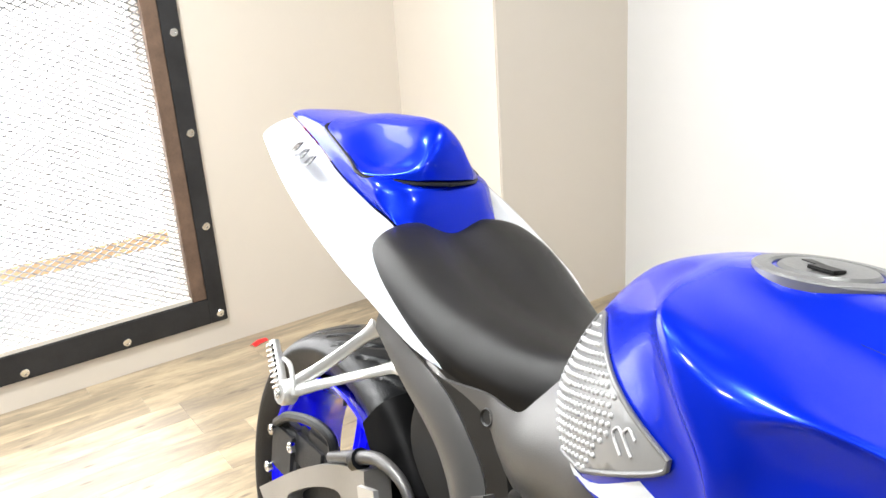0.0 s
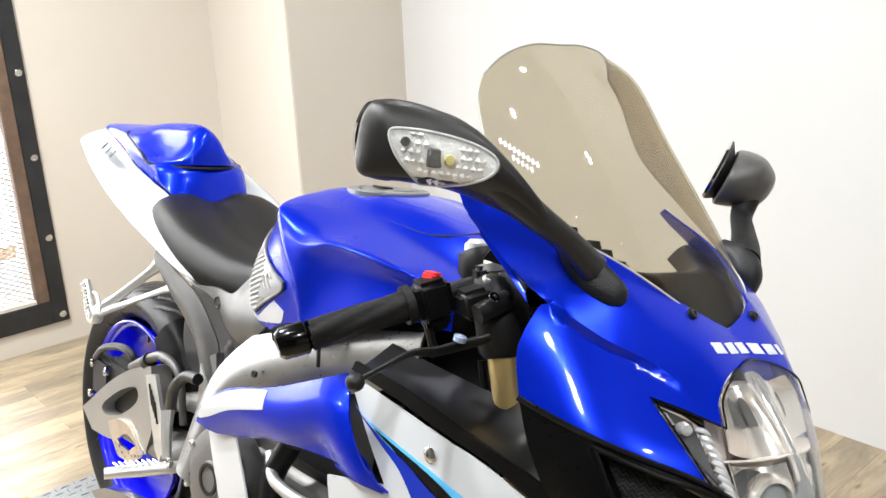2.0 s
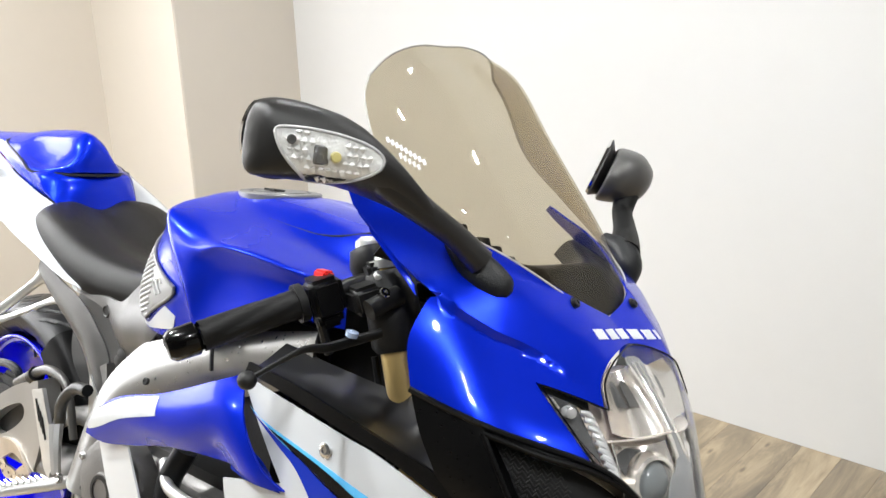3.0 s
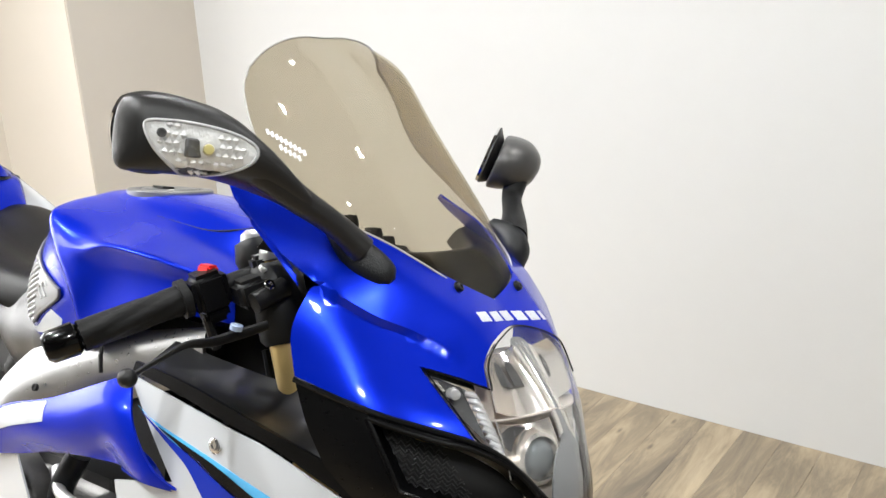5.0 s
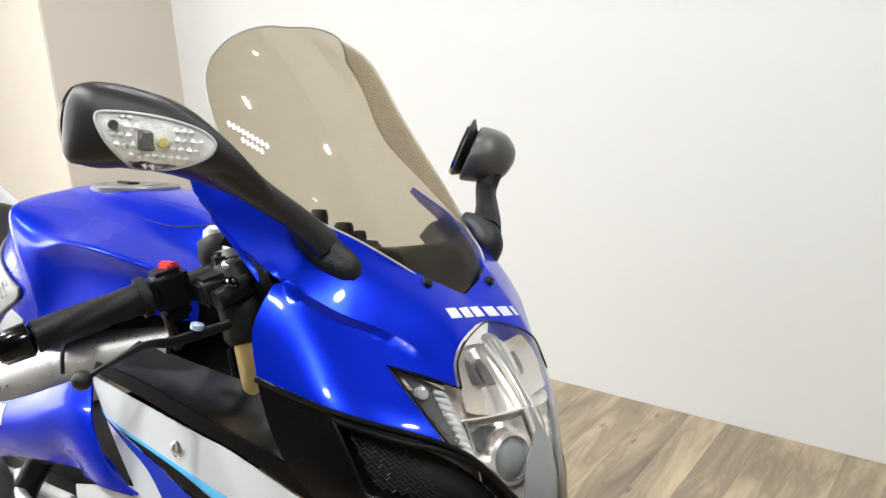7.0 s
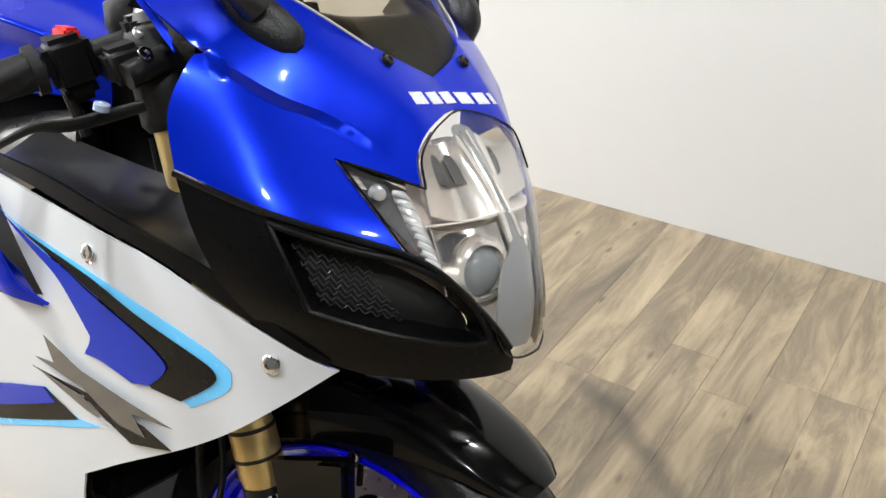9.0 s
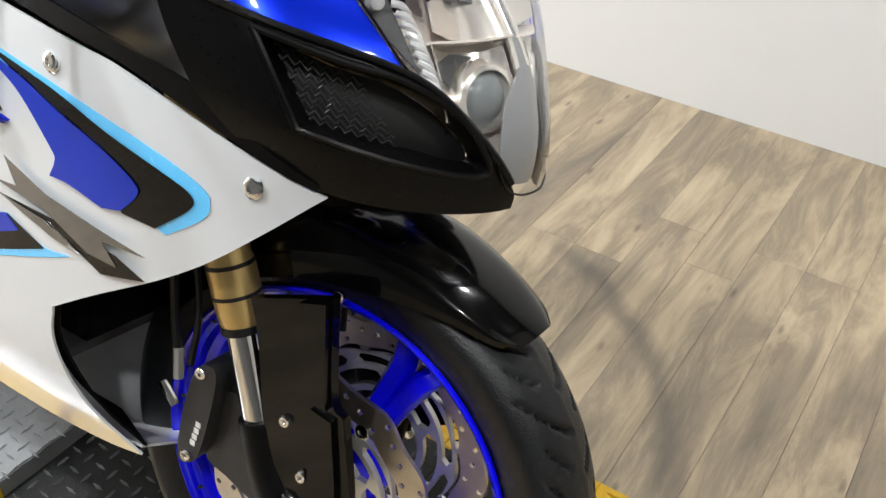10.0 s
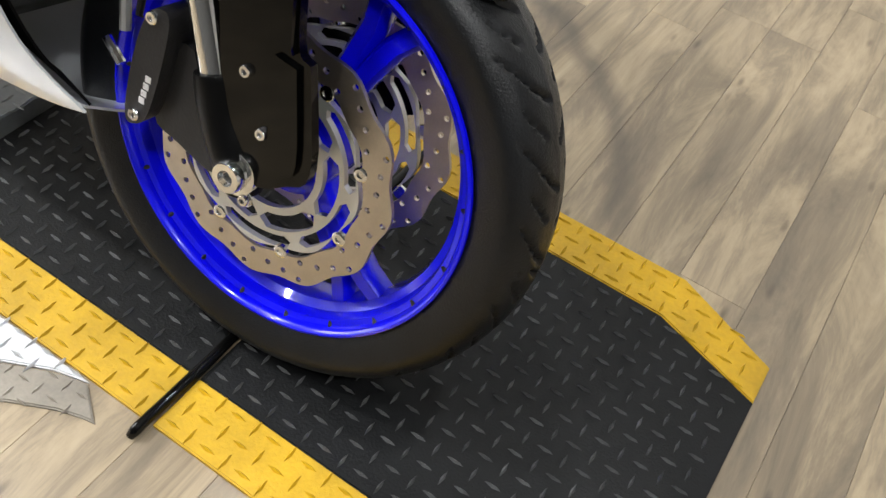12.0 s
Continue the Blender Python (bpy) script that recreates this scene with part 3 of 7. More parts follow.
part("strip", tube([(-0.024, -0.178, 0.003), (-0.0205, -0.170, 0.012), (-0.020, -0.150, 0.0135), (-0.019, -0.05, 0.0130), (-0.021, 0.04, 0.0135), (-0.020, 0.20, 0.013), (-0.020, 0.482, 0.013)], [0.006, 0.0075, 0.0072, 0.0076, 0.0070, 0.0075, 0.007], 10, 5), M_BLACKG, dj, "shiny black rubber bar")


def tread_plate(pts, label, z, mat=None):
    mat = mat or M_PLATE
    pl = thing("tread_plate", label, "plate", group="aluminium tread plates")
    part("sheet", slab(pts, 0.0, z), mat, pl)
    xs, ys = [q[0] for q in pts], [q[1] for q in pts]
    tr = part("tread", treads((min(xs), max(xs), min(ys), max(ys)), z, 0.025, 0.0135, 0.0024, lambda x, y: inside((x, y), pts)), mat, pl, "raised lozenges", 20)
    tagged(tr, kind="stuff")
    return pl


tread_plate([(-1.80, -0.06), (-0.535, -0.06), (-0.535, 0.40), (-1.80, 0.40)], "worn grey metal tread plate under the rear wheel", 0.034, M_PLATE2)
for y0, y1 in ((-0.153, -0.062), (0.402, 0.482)):
    ys = thing("edge_strip", "yellow painted edge strip beside the tread plate", "strip", group="edge strips")
    part("strip", slab([(-1.82, y0), (-0.535, y0), (-0.535, y1), (-1.82, y1)], 0.0, 0.034), M_YELLOW, ys)
    tagged(part("tread", treads((-1.82, -0.535, y0 + 0.004, y1 - 0.004), 0.034, 0.0255, 0.0135, 0.0022), M_YELLOW, ys, "raised yellow lozenges", 20), kind="stuff")
arc = [(-0.42, -0.157), (-0.115, -0.157)] + [(-0.115 - 0.24 * math.sin(radians(a)) ** 1.5, -0.157 - 0.23 * (1 - math.cos(radians(a)))) for a in (20, 35, 50, 65, 80)] + [(-0.8, -0.42), (-0.8, -0.157)]
rimc = [(-0.115 - 0.24 * math.sin(radians(a)) ** 1.5, -0.160 - 0.23 * (1 - math.cos(radians(a)))) for a in (0, 10, 20, 35, 50, 65, 80)]
worn = thing("edge_strip", "worn grey metal edging round the aluminium plate", "strip", group="edge strips")
M_EDGE = material("worn_brown_edging", (0.21, 0.185, 0.15), 0.5, 0.0, 0.0, 0.35, 14, 0.4, 120)
edging = rimc + [(x + 0.046, y - 0.032) for x, y in rimc[::-1]]
part("strip", slab(edging, 0.0, 0.005), M_EDGE, worn, "scuffed brown edging")
tagged(part("tread", treads((-0.36, -0.06, -0.38, -0.15), 0.005, 0.024, 0.010, 0.0018, lambda x, y: inside((x, y), edging)), M_EDGE, worn, "worn raised lozenges", 20), kind="stuff")
sp = tread_plate(arc, "round-cornered bare aluminium tread plate beside the mat", 0.006)
part("bolt", bolt((-0.145, -0.195, 0.006), (0, 0, 1), 0.006, 0.003, 0.009), M_CHROME, sp)

tag = thing("plastic_tag", "small crumpled red plastic tag on the floor by the wall", "litter", pose(-2.82, 0.53, 0.0, 0, 0, 20))
tg = sheet(patch([[(-0.012, -0.03, 0.002), (-0.010, 0.0, 0.009), (-0.012, 0.03, 0.003)], [(0.0, -0.03, 0.010), (0.0, 0.0, 0.014), (0.0, 0.03, 0.008)], [(0.012, -0.028, 0.003), (0.014, 0.0, 0.006), (0.012, 0.03, 0.002)]], 4, 4))
part("sheet", solid(tg, 0.0015, (0, 0, -0.1)), M_RED, tag)

# ---------------------------------------------------------------- the motorcycle
# The front wheel is turned a little, so the body's middle plane stands aslant to it.


def mid(x, z):
    return 0.0562 - 0.0657 * x - 0.0776 * z


def mirrored(q):
    """The mirror image of a place in the body's middle plane."""
    k = 2 * (q[1] - mid(q[0], q[2])) / (1 + 0.0657 ** 2 + 0.0776 ** 2)
    return Vector((q[0] - k * 0.0657, q[1] - k, q[2] - k * 0.0776))


def body(rows):
    """Half rows (x, distance from the middle, z), crown first, made whole about the body's middle plane."""
    right = [[(x, mid(x, z) - y, z) for x, y, z in r] for r in rows]
    return [[mirrored(q) for q in r[:0:-1]] + r for r in right]


# Its own frame: x ahead, y to its left, z up from the ground line; it leans on its side stand.
BIKE = pose(0, 0.0303, 0, 0, 0, 2.61) @ pose(0, 0, 0, -15.52, 0, 0)
bike = thing("motorcycle", "blue and white sport motorcycle leaning on its side stand", "motorcycle", BIKE)
FA = Vector((0.0064, 0, 0.3134))
REAR = pose(-1.42, 0.12, 0.379, 4, 0, -2.6)
RAKE = Vector((-0.262, 0, 0.70)).normalized()


def tyre(radius, half, groove, pitch):
    """A road tyre with swept grooves cut into its tread."""
    prof = crv([(radius - 0.074, half * 0.74), (radius - 0.066, half * 0.83), (radius - 0.048, half * 0.94), (radius - 0.030, half * 0.97), (radius - 0.014, half * 0.78), (radius - 0.004, half * 0.43), (radius, 0.0)], 6)
    prof = [(p[0], p[1]) for p in prof] + [(p[0], -p[1]) for p in prof[-2::-1]]
    n = 540
    g = []
    for r, y in prof:
        ring = []
        for i in range(n):
            a = 2 * math.pi * i / n
            rr = r
            f = abs(y) / half
            if 0.05 < f < 0.88:
                s = a / pitch + (0.5 if y > 0 else 0.0) - 0.9 * f ** 1.6
                d = abs(s - round(s)) * pitch * radius
                s2 = s + 0.5
                d2 = abs(s2 - round(s2)) * pitch * radius if 0.35 < f < 0.72 else 9
                rr -= groove * max(0.0, 1 - (min(d, d2) / 0.0040) ** 6) * min(1.0, (0.88 - f) * 8)
            ring.append((rr * math.cos(a), y, rr * math.sin(a)))
        g.append(ring)
    g.append([(q[0] * 0.97, q[1] * 0.9, q[2] * 0.97) for q in g[-1]])
    g.insert(0, [(q[0] * 0.97, q[1] * 0.9, q[2] * 0.97) for q in g[0]])
    return sheet(g, True)


def rim(r, half):
    prof = [(r, half - 0.002), (r - 0.001, half + 0.001), (r - 0.004, half + 0.002), (r - 0.007, half), (r - 0.0095, half - 0.005), (r - 0.0105, half - 0.010), (r - 0.017, half - 0.013), (r - 0.019, half - 0.018), (r - 0.021, half - 0.026), (r - 0.030, half * 0.34), (r - 0.033, 0.0)]
    prof = prof + [(a, -b) for a, b in prof[-2::-1]] + [(r - 0.008, -half + 0.012), (r - 0.022, -half * 0.4), (r - 0.022, half * 0.4), (r - 0.008, half - 0.012)]
    return lathe(prof, n=96)


def circle(cx, cz, r, n=10, a0=0.0):
    return [(cx + r * math.cos(a0 + 2 * math.pi * i / n), cz + r * math.sin(a0 + 2 * math.pi * i / n)) for i in range(n)]


def wave_disc(r, inner, lobes, y):
    """A petal-edged brake disc with drilled holes."""
    n = lobes * 10
    rim_ = []
    for i in range(n):
        a = 2 * math.pi * i / n
        rim_.append(((r - 0.0035 + 0.0035 * math.cos(lobes * a)) * math.cos(a), (r - 0.0035 + 0.0035 * math.cos(lobes * a)) * math.sin(a)))
    loops = [rim_, [((inner + 0.002 * math.cos(lobes * 2 * math.pi * i / 72)) * math.cos(2 * math.pi * i / 72), (inner + 0.002 * math.cos(lobes * 2 * math.pi * i / 72)) * math.sin(2 * math.pi * i / 72)) for i in range(72)]]
    for k in range(lobes):
        for f, da in ((0.22, 0.0), (0.42, 0.32), (0.55, 0.62), (0.80, 0.88)):
            a = 2 * math.pi * (k + da) / lobes
            rr = inner + (r - inner) * f
            loops.append(circle(rr * math.cos(a), rr * math.sin(a), 0.0037, 8))
    return plate(loops, y - 0.0025, y + 0.0025, 0.012)


def slot(r0, r1, a0, a1, n=9):
    """A curved slot between two radii and two angles."""
    m = (r0 + r1) / 2
    h = (r1 - r0) / 2
    out = [(r1 * math.cos(a0 + (a1 - a0) * i / n), r1 * math.sin(a0 + (a1 - a0) * i / n)) for i in range(n + 1)]
    e = h / m
    out += [(m * math.cos(a1 + e), m * math.sin(a1 + e))]
    out += [(r0 * math.cos(a1 + (a0 - a1) * i / n), r0 * math.sin(a1 + (a0 - a1) * i / n)) for i in range(n + 1)]
    return out + [(m * math.cos(a0 - e), m * math.sin(a0 - e))]


def carrier(r0, r1, y, arms):
    """The disc's inner spider: a cast ring pierced by two rows of curved slots."""
    rim_ = [((r1 + 0.003 * math.cos(8 * a + 0.6)) * math.cos(a), (r1 + 0.003 * math.cos(8 * a + 0.6)) * math.sin(a)) for a in (2 * math.pi * i / 96 for i in range(96))]
    loops = [rim_, circle(0, 0, r0 - 0.002, 40)]
    for k in range(arms):
        a = 2 * math.pi * k / arms
        loops.append(slot(0.0945, 0.1085, a + 0.13, a + 0.92))
        loops.append(slot(0.0685, 0.0885, a + 0.66, a + 1.42))
    return plate(loops, y - 0.004, y + 0.004, 0.010, 0.0015)


def spoke(r, hub, a, depth):
    """One twin-limbed spoke of a cast wheel."""
    out = []
    for side in (-1, 1):
        rows = []
        for f in (0, 0.2, 0.5, 0.8, 1.0):
            rad = hub * 0.8 + (r - 0.030 - hub * 0.8) * f
            off = side * (0.008 + 0.005 * f + 0.014 * f ** 6)
            w, d = 0.0125 + 0.0015 * f, depth * 0.66 - 0.004 * f
            ring = []
            for u, v in ((-1, -0.6), (-0.6, -1), (0.6, -1), (1, -0.6), (1, 0.6), (0.6, 1), (-0.6, 1), (-1, 0.6)):
                t = off + u * w
                ring.append((rad * math.cos(a) - t * math.sin(a), v * d, rad * math.sin(a) + t * math.cos(a)))
            rows.append(ring)
        out.append(sheet(rows, True))
    return join(*out)


def wheel(m, radius, half, rim_r, rim_half, hub, phase, label, pitch):
    w = part(label[0], turned(rim(rim_r, rim_half), m), M_RIM, bike, label[1], 30)
    dp = rim_half * 0.62
    part("hub", turned(lathe([(hub, dp), (hub - 0.008, dp + 0.004), (0.016, dp + 0.004), (0.016, -dp - 0.004), (hub - 0.008, -dp - 0.004), (hub, -dp)], n=48), m), M_RIM, w)
    for k in range(3):
        part("spoke", turned(spoke(rim_r, hub, phase + k * 2 * math.pi / 3, dp), m), M_RIM, w)
    part("tyre", turned(tyre(radius, half, 0.0070, pitch), m), M_RUBBER, w, "black road tyre with swept tread grooves", 60)
    v = Vector((math.cos(phase + 0.55), 0, math.sin(phase + 0.55)))
    part("valve_stem", turned(tube([v * (rim_r - 0.03) + Vector((0, -0.01, 0)), v * (rim_r - 0.06) + Vector((0, -0.014, 0))], 0.004, 8, 1), m), M_DARK, w)
    return w


wheel(Matrix.Translation(FA), 0.3035, 0.0605, 0.2325, 0.0515, 0.058, radians(66), ("front_wheel", "bright blue painted three-spoke wheel"), radians(17))
wheel(REAR, 0.316, 0.088, 0.2300, 0.074, 0.070, radians(80), ("rear_wheel", "bright blue painted rear wheel"), radians(20))
for s in (-1, 1):
    d = part("front_brake_disc", turned(wave_disc(0.155, 0.118, 12, s * 0.066), Matrix.Translation(FA)), M_STEEL, bike, "petal-edged drilled steel brake disc", 30)
    part("disc_carrier", turned(carrier(0.062, 0.112, s * 0.064, 6), Matrix.Translation(FA)), M_ALU, d, "silver swept-arm disc carrier")
    for k in range(8):
        a = 2 * math.pi * (k + 0.4) / 8
        part("disc_button", bolt(FA + Vector((0.1145 * math.cos(a), s * 0.066, 0.1145 * math.sin(a))), (0, s, 0), 0.0085, 0.0035), M_CHROME, d)
part("rear_brake_disc", turned(wave_disc(0.110, 0.075, 10, -0.092), REAR), M_STEEL, bike, "drilled rear brake disc", 30)

# ---- front fork


def forkp(h, s):
    """A point of the fork leg's axis at height h."""
    return Vector((-0.012 - 0.345 * (h - 0.31), s * 0.105 - 0.06 * max(0.0, h - 0.5), h))


for s in (-1, 1):
    part("fork_outer_tube", tube([forkp(0.505, s), forkp(0.52, s), forkp(0.565, s), forkp(0.575, s), forkp(0.78, s), forkp(0.97, s)], [0.0235, 0.0258, 0.0258, 0.0238, 0.0238, 0.0255], 28, 1), M_GOLD, bike, "gold anodised fork tube")
    for h0 in (0.535, 0.566):
        part("fork_ring", tube([forkp(h0, s), forkp(h0 + 0.004, s)], 0.0262, 24, 1), M_DARK, bike)
    part("fork_clamp", tube([forkp(0.872, s), forkp(0.880, s), forkp(0.962, s), forkp(0.968, s)], [0.028, 0.034, 0.034, 0.029], 24, 1), M_DARK, bike, "black handlebar clamp round the fork tube")
    part("fork_seal", tube([forkp(0.498, s), forkp(0.506, s)], 0.025, 24, 1), M_RUBBER, bike)
    part("fork_inner_tube", tube([forkp(0.38, s), forkp(0.50, s)], 0.0205, 24, 1), M_CHROME, bike, "polished chrome fork tube")
    lug = tube([forkp(0.405, s), forkp(0.40, s), forkp(0.36, s), Vector((-0.006, s * 0.103, 0.32)), Vector((0.004, s * 0.102, 0.285))], [0.024, 0.026, 0.027, 0.030, 0.020], 20, 4)
    part("fork_bottom", lug, M_PLASTIC, bike, "black cast fork bottom")
    shield = plate([outline([(-0.060, 0.548, 1), (0.036, 0.586, 1), (0.050, 0.480, 0), (0.066, 0.464, 1), (0.088, 0.358, 0), (0.064, 0.330, 0), (0.020, 0.315, 0), (-0.022, 0.390, 0), (-0.046, 0.506, 0)], 4)], s * 0.116 - 0.006, s * 0.116 + 0.006, 0.02, 0.003)
    fg = part("fork_guard", shield, M_BLACKG, bike, "gloss black fork guard")
    part("guard_panel", plate([outline([(0.004, 0.572, 1), (0.034, 0.582, 1), (0.046, 0.486, 0), (0.050, 0.470, 1), (-0.006, 0.474, 1)], 4)], s * 0.118, s * 0.130, 0.02, 0.004), M_BLACKG, fg, "raised upper panel of the guard")
    part("guard_rib", plate([outline([(0.030, 0.462, 1), (0.056, 0.458, 1), (0.074, 0.362, 0), (0.060, 0.340, 0), (0.040, 0.342, 1)], 4)], s * 0.118, s * 0.128, 0.02, 0.004), M_BLACKG, fg, "raised lower rib of the guard")
    nut = turned(lathe([(0.0, 0.010), (0.008, 0.010), (0.009, 0.018), (0.016, 0.018), (0.018, 0.014), (0.018, 0.004), (0.025, 0.003), (0.025, -0.006), (0.0, -0.006)], n=24, close=False), along(FA + Vector((-0.002, s * 0.122, 0.002)), (0, s, 0)))
    part("axle_nut", nut, M_CHROME, bike, "large silver axle nut")
    for px, pz in ((0.000, 0.430), (0.028, 0.374), (0.020, 0.290)):
        part("bolt", bolt((px, s * 0.1225, pz), (0, s, 0), 0.0065, 0.005, 0.009), M_CHROME, bike)
    # caliper with hose
    cal = plate([outline([(-0.140, 0.315, 0), (-0.126, 0.310, 0), (-0.110, 0.330, 0), (-0.096, 0.401, 0), (-0.094, 0.444, 0), (-0.112, 0.446, 0), (-0.125, 0.426, 0), (-0.137, 0.370, 0)], 4)], s * 0.082, s * 0.126, 0.025, 0.006)
    c = part("brake_caliper", cal, M_CALIPER, bike, "dark grey brake caliper")
    part("caliper_bracket", plate([outline([(-0.100, 0.41, 0), (-0.04, 0.385, 0), (-0.012, 0.31, 0), (-0.035, 0.285, 0), (-0.085, 0.298, 0), (-0.12, 0.318, 0)], 4)], s * 0.088, s * 0.104, 0.03, 0.003), M_CALIPER, c)
    for k in range(4):
        part("print_bar", block(-0.1225 + 0.0022 * k, -0.1155 + 0.0022 * k, s * 0.1262, s * 0.1268, 0.338 + 0.009 * k, 0.345 + 0.009 * k), M_LETTER, c, "pale printed mark")
    for px, pz in ((-0.112, 0.437), (-0.126, 0.322)):
        part("bolt", bolt((px, s * 0.126, pz), (0, s, 0), 0.007, 0.005), M_CHROME, c)
    part("bleed_screw", tube([(-0.172, s * 0.10, 0.352), (-0.196, s * 0.098, 0.372)], 0.0055, 8, 1), M_CHROME, c)
    part("banjo", tube([(-0.165, s * 0.105, 0.395), (-0.172, s * 0.10, 0.43)], 0.006, 8, 1), M_ALU, c)
    part("brake_hose", tube([(-0.168, s * 0.10, 0.40), (-0.182, s * 0.098, 0.47), (-0.186, s * 0.10, 0.54), (-0.20, s * 0.10, 0.66), (-0.26, s * 0.11, 0.85)], 0.0055, 8, 5), M_RUBBER, bike, "black brake hose")
    part("sensor_cable", tube([(-0.155, s * 0.098, 0.415), (-0.150, s * 0.095, 0.48), (-0.165, s * 0.095, 0.56), (-0.22, s * 0.10, 0.70)], 0.004, 8, 5), M_RUBBER, bike)
part("front_axle", tube([FA + Vector((0, -0.11, 0)), FA + Vector((0, 0.11, 0))], 0.0125, 16, 1), M_ALU, bike)
part("lower_yoke", block(-0.20, -0.13, -0.13, 0.13, 0.765, 0.80, 0.01), M_DARK, bike)
part("upper_yoke", block(-0.30, -0.21, -0.13, 0.13, 0.945, 0.965, 0.008), M_DARK, bike)
part("steering_head", tube([(-0.19, 0, 0.74), (-0.30, 0, 0.97)], 0.035, 16, 1), M_DARK, bike)

# ---- front mudguard
fr = []
for a, w, edge_r in ((53, 0.036, 0.312), (57, 0.054, 0.304), (66, 0.066, 0.290), (80, 0.074, 0.270), (96, 0.078, 0.256), (112, 0.080, 0.250), (130, 0.078, 0.250), (150, 0.072, 0.255)):
    ca, sa = math.cos(radians(a)), math.sin(radians(a))
    row = []
    for y, rr in ((0, 0.330), (0.45 * w, 0.327), (0.80 * w, 0.316), (0.97 * w, (0.316 + edge_r) / 2 + 0.003), (w, edge_r)):
        row.append((FA.x + rr * ca, -y, FA.z + rr * sa))
    fr.append(row)
fender = part("front_mudguard", solid(sheet(patch(both(fr), 5, 6)), 0.003), M_BLACKG, bike, "gloss black front mudguard", 50)
for s in (-1, 1):
    part("bolt", bolt((0.017, s * 0.082, 0.566), (0, s, 0.2), 0.006, 0.004), M_CHROME, fender)

# ---- nose: one smooth surface, cut into cowl, lamp and lower panel
NOSE = [[(0.158, 0, 0.690), (0.150, -0.06, 0.690), (0.108, -0.115, 0.690), (0.045, -0.165, 0.690), (-0.04, -0.20, 0.690)],
        [(0.164, 0, 0.725), (0.152, -0.062, 0.725), (0.105, -0.125, 0.725), (0.040, -0.180, 0.728), (-0.05, -0.212, 0.730)],
        [(0.156, 0, 0.775), (0.140, -0.070, 0.772), (0.092, -0.140, 0.770), (0.018, -0.202, 0.770), (-0.07, -0.226, 0.775)],
        [(0.124, 0, 0.835), (0.108, -0.070, 0.832), (0.060, -0.145, 0.830), (-0.012, -0.210, 0.835), (-0.10, -0.237, 0.840)],
        [(0.084, 0, 0.885), (0.072, -0.066, 0.882), (0.016, -0.145, 0.882), (-0.040, -0.202, 0.885), (-0.115, -0.236, 0.890)],
        [(0.036, 0, 0.932), (0.028, -0.060, 0.932), (-0.014, -0.130, 0.930), (-0.062, -0.188, 0.930), (-0.115, -0.226, 0.930)],
        [(-0.010, 0, 0.970), (-0.018, -0.055, 0.972), (-0.052, -0.127, 0.975), (-0.088, -0.178, 0.970), (-0.125, -0.214, 0.968)],
        [(-0.060, 0, 1.018), (-0.070, -0.052, 1.018), (-0.108, -0.135, 1.016), (-0.155, -0.178, 1.014), (-0.19, -0.208, 1.010)],
        [(-0.125, 0, 1.075), (-0.135, -0.052, 1.075), (-0.175, -0.130, 1.072), (-0.225, -0.175, 1.072), (-0.27, -0.206, 1.070)]]


def swell(q):
    """The left half is fuller high up and tighter low down than the right."""
    if q.y <= 0:
        return q
    ks = ((0.60, 0.82, -0.014), (0.78, 0.87, -0.009), (0.86, 1.04, 0.008), (0.92, 1.10, 0.021), (0.98, 1.15, 0.028), (1.10, 1.10, 0.016))
    for (z0, a0, b0), (z1, a1, b1) in zip(ks, ks[1:]):
        if q.z <= z1:
            f = max(0.0, (q.z - z0) / (z1 - z0))
            return Vector((q.x + (b0 + (b1 - b0) * f) * min(1, q.y / 0.06), q.y * (a0 + (a1 - a0) * f), q.z))
    return q


nose_net = [[swell(q) for q in r] for r in patch(both(NOSE), 10, 10)]
nb = sheet(nose_net)
NOSE_TREE = BVHTree.FromBMesh(nb)
nb.free()
AX = -0.42


def on_nose(lift=0.0):
    """Lays (angle round the steering head, height) on the nose's surface."""
    def f(a, z):
        a = a / 0.45
        d = Vector((math.cos(a), -math.sin(a), 0))
        hit, nrm, *_ = NOSE_TREE.ray_cast(Vector((AX, 0, z)), d)
        if hit is None:
            hit, nrm, *_ = NOSE_TREE.find_nearest(Vector((AX, 0, z)) + d * 0.45)
        if nrm.dot(d) < 0:
            nrm = -nrm
        return hit + nrm * lift
    return f


FOLD = crv([(0.236, 0.9585), (0.191, 0.938), (0.151, 0.925), (0.118, 0.907), (0.098, 0.892)], 6)
FOLD_FOOT = [q + Vector((0.0035, -0.0085)) for q in FOLD[1:]]


def on_cowl(lift=0.0):
    """The nose's surface with the cowl's folded edge, which runs from the bar's notch to above the lamp's corner."""
    lay = on_nose(0.0)

    def f(a, z):
        p = Vector((abs(a), z))
        best = (9.0, 0.0, 1.0)
        for i, (u, w) in enumerate(zip(FOLD, FOLD[1:])):
            t = max(0.0, min(1.0, (p - u).dot(w - u) / (w - u).length_squared))
            e = p - u.lerp(w, t)
            if e.length < best[0]:
                best = (e.length, (i + t) / (len(FOLD) - 1), 1.0 if (w - u).x * e.y - (w - u).y * e.x <= 0 else -1.0)
        d, t, above = best
        h = 0.0105 * math.exp(-d / 0.03) if above > 0 else 0.0105 * max(0.0, 1 - d / 0.0088)
        v = lay(a, z)
        return v + (v - Vector((AX, 0, z))).normalized() * (h * max(0.0, min(1.0, (0.96 - t) * 1.5)) + lift)
    return f


def az(pts, n=6):
    """Turns places (x, y, z, corner) into a closed outline of angle and height."""
    return outline([(math.atan2(-y, x - AX) * 0.45, z, c) for x, y, z, c in pts], n)


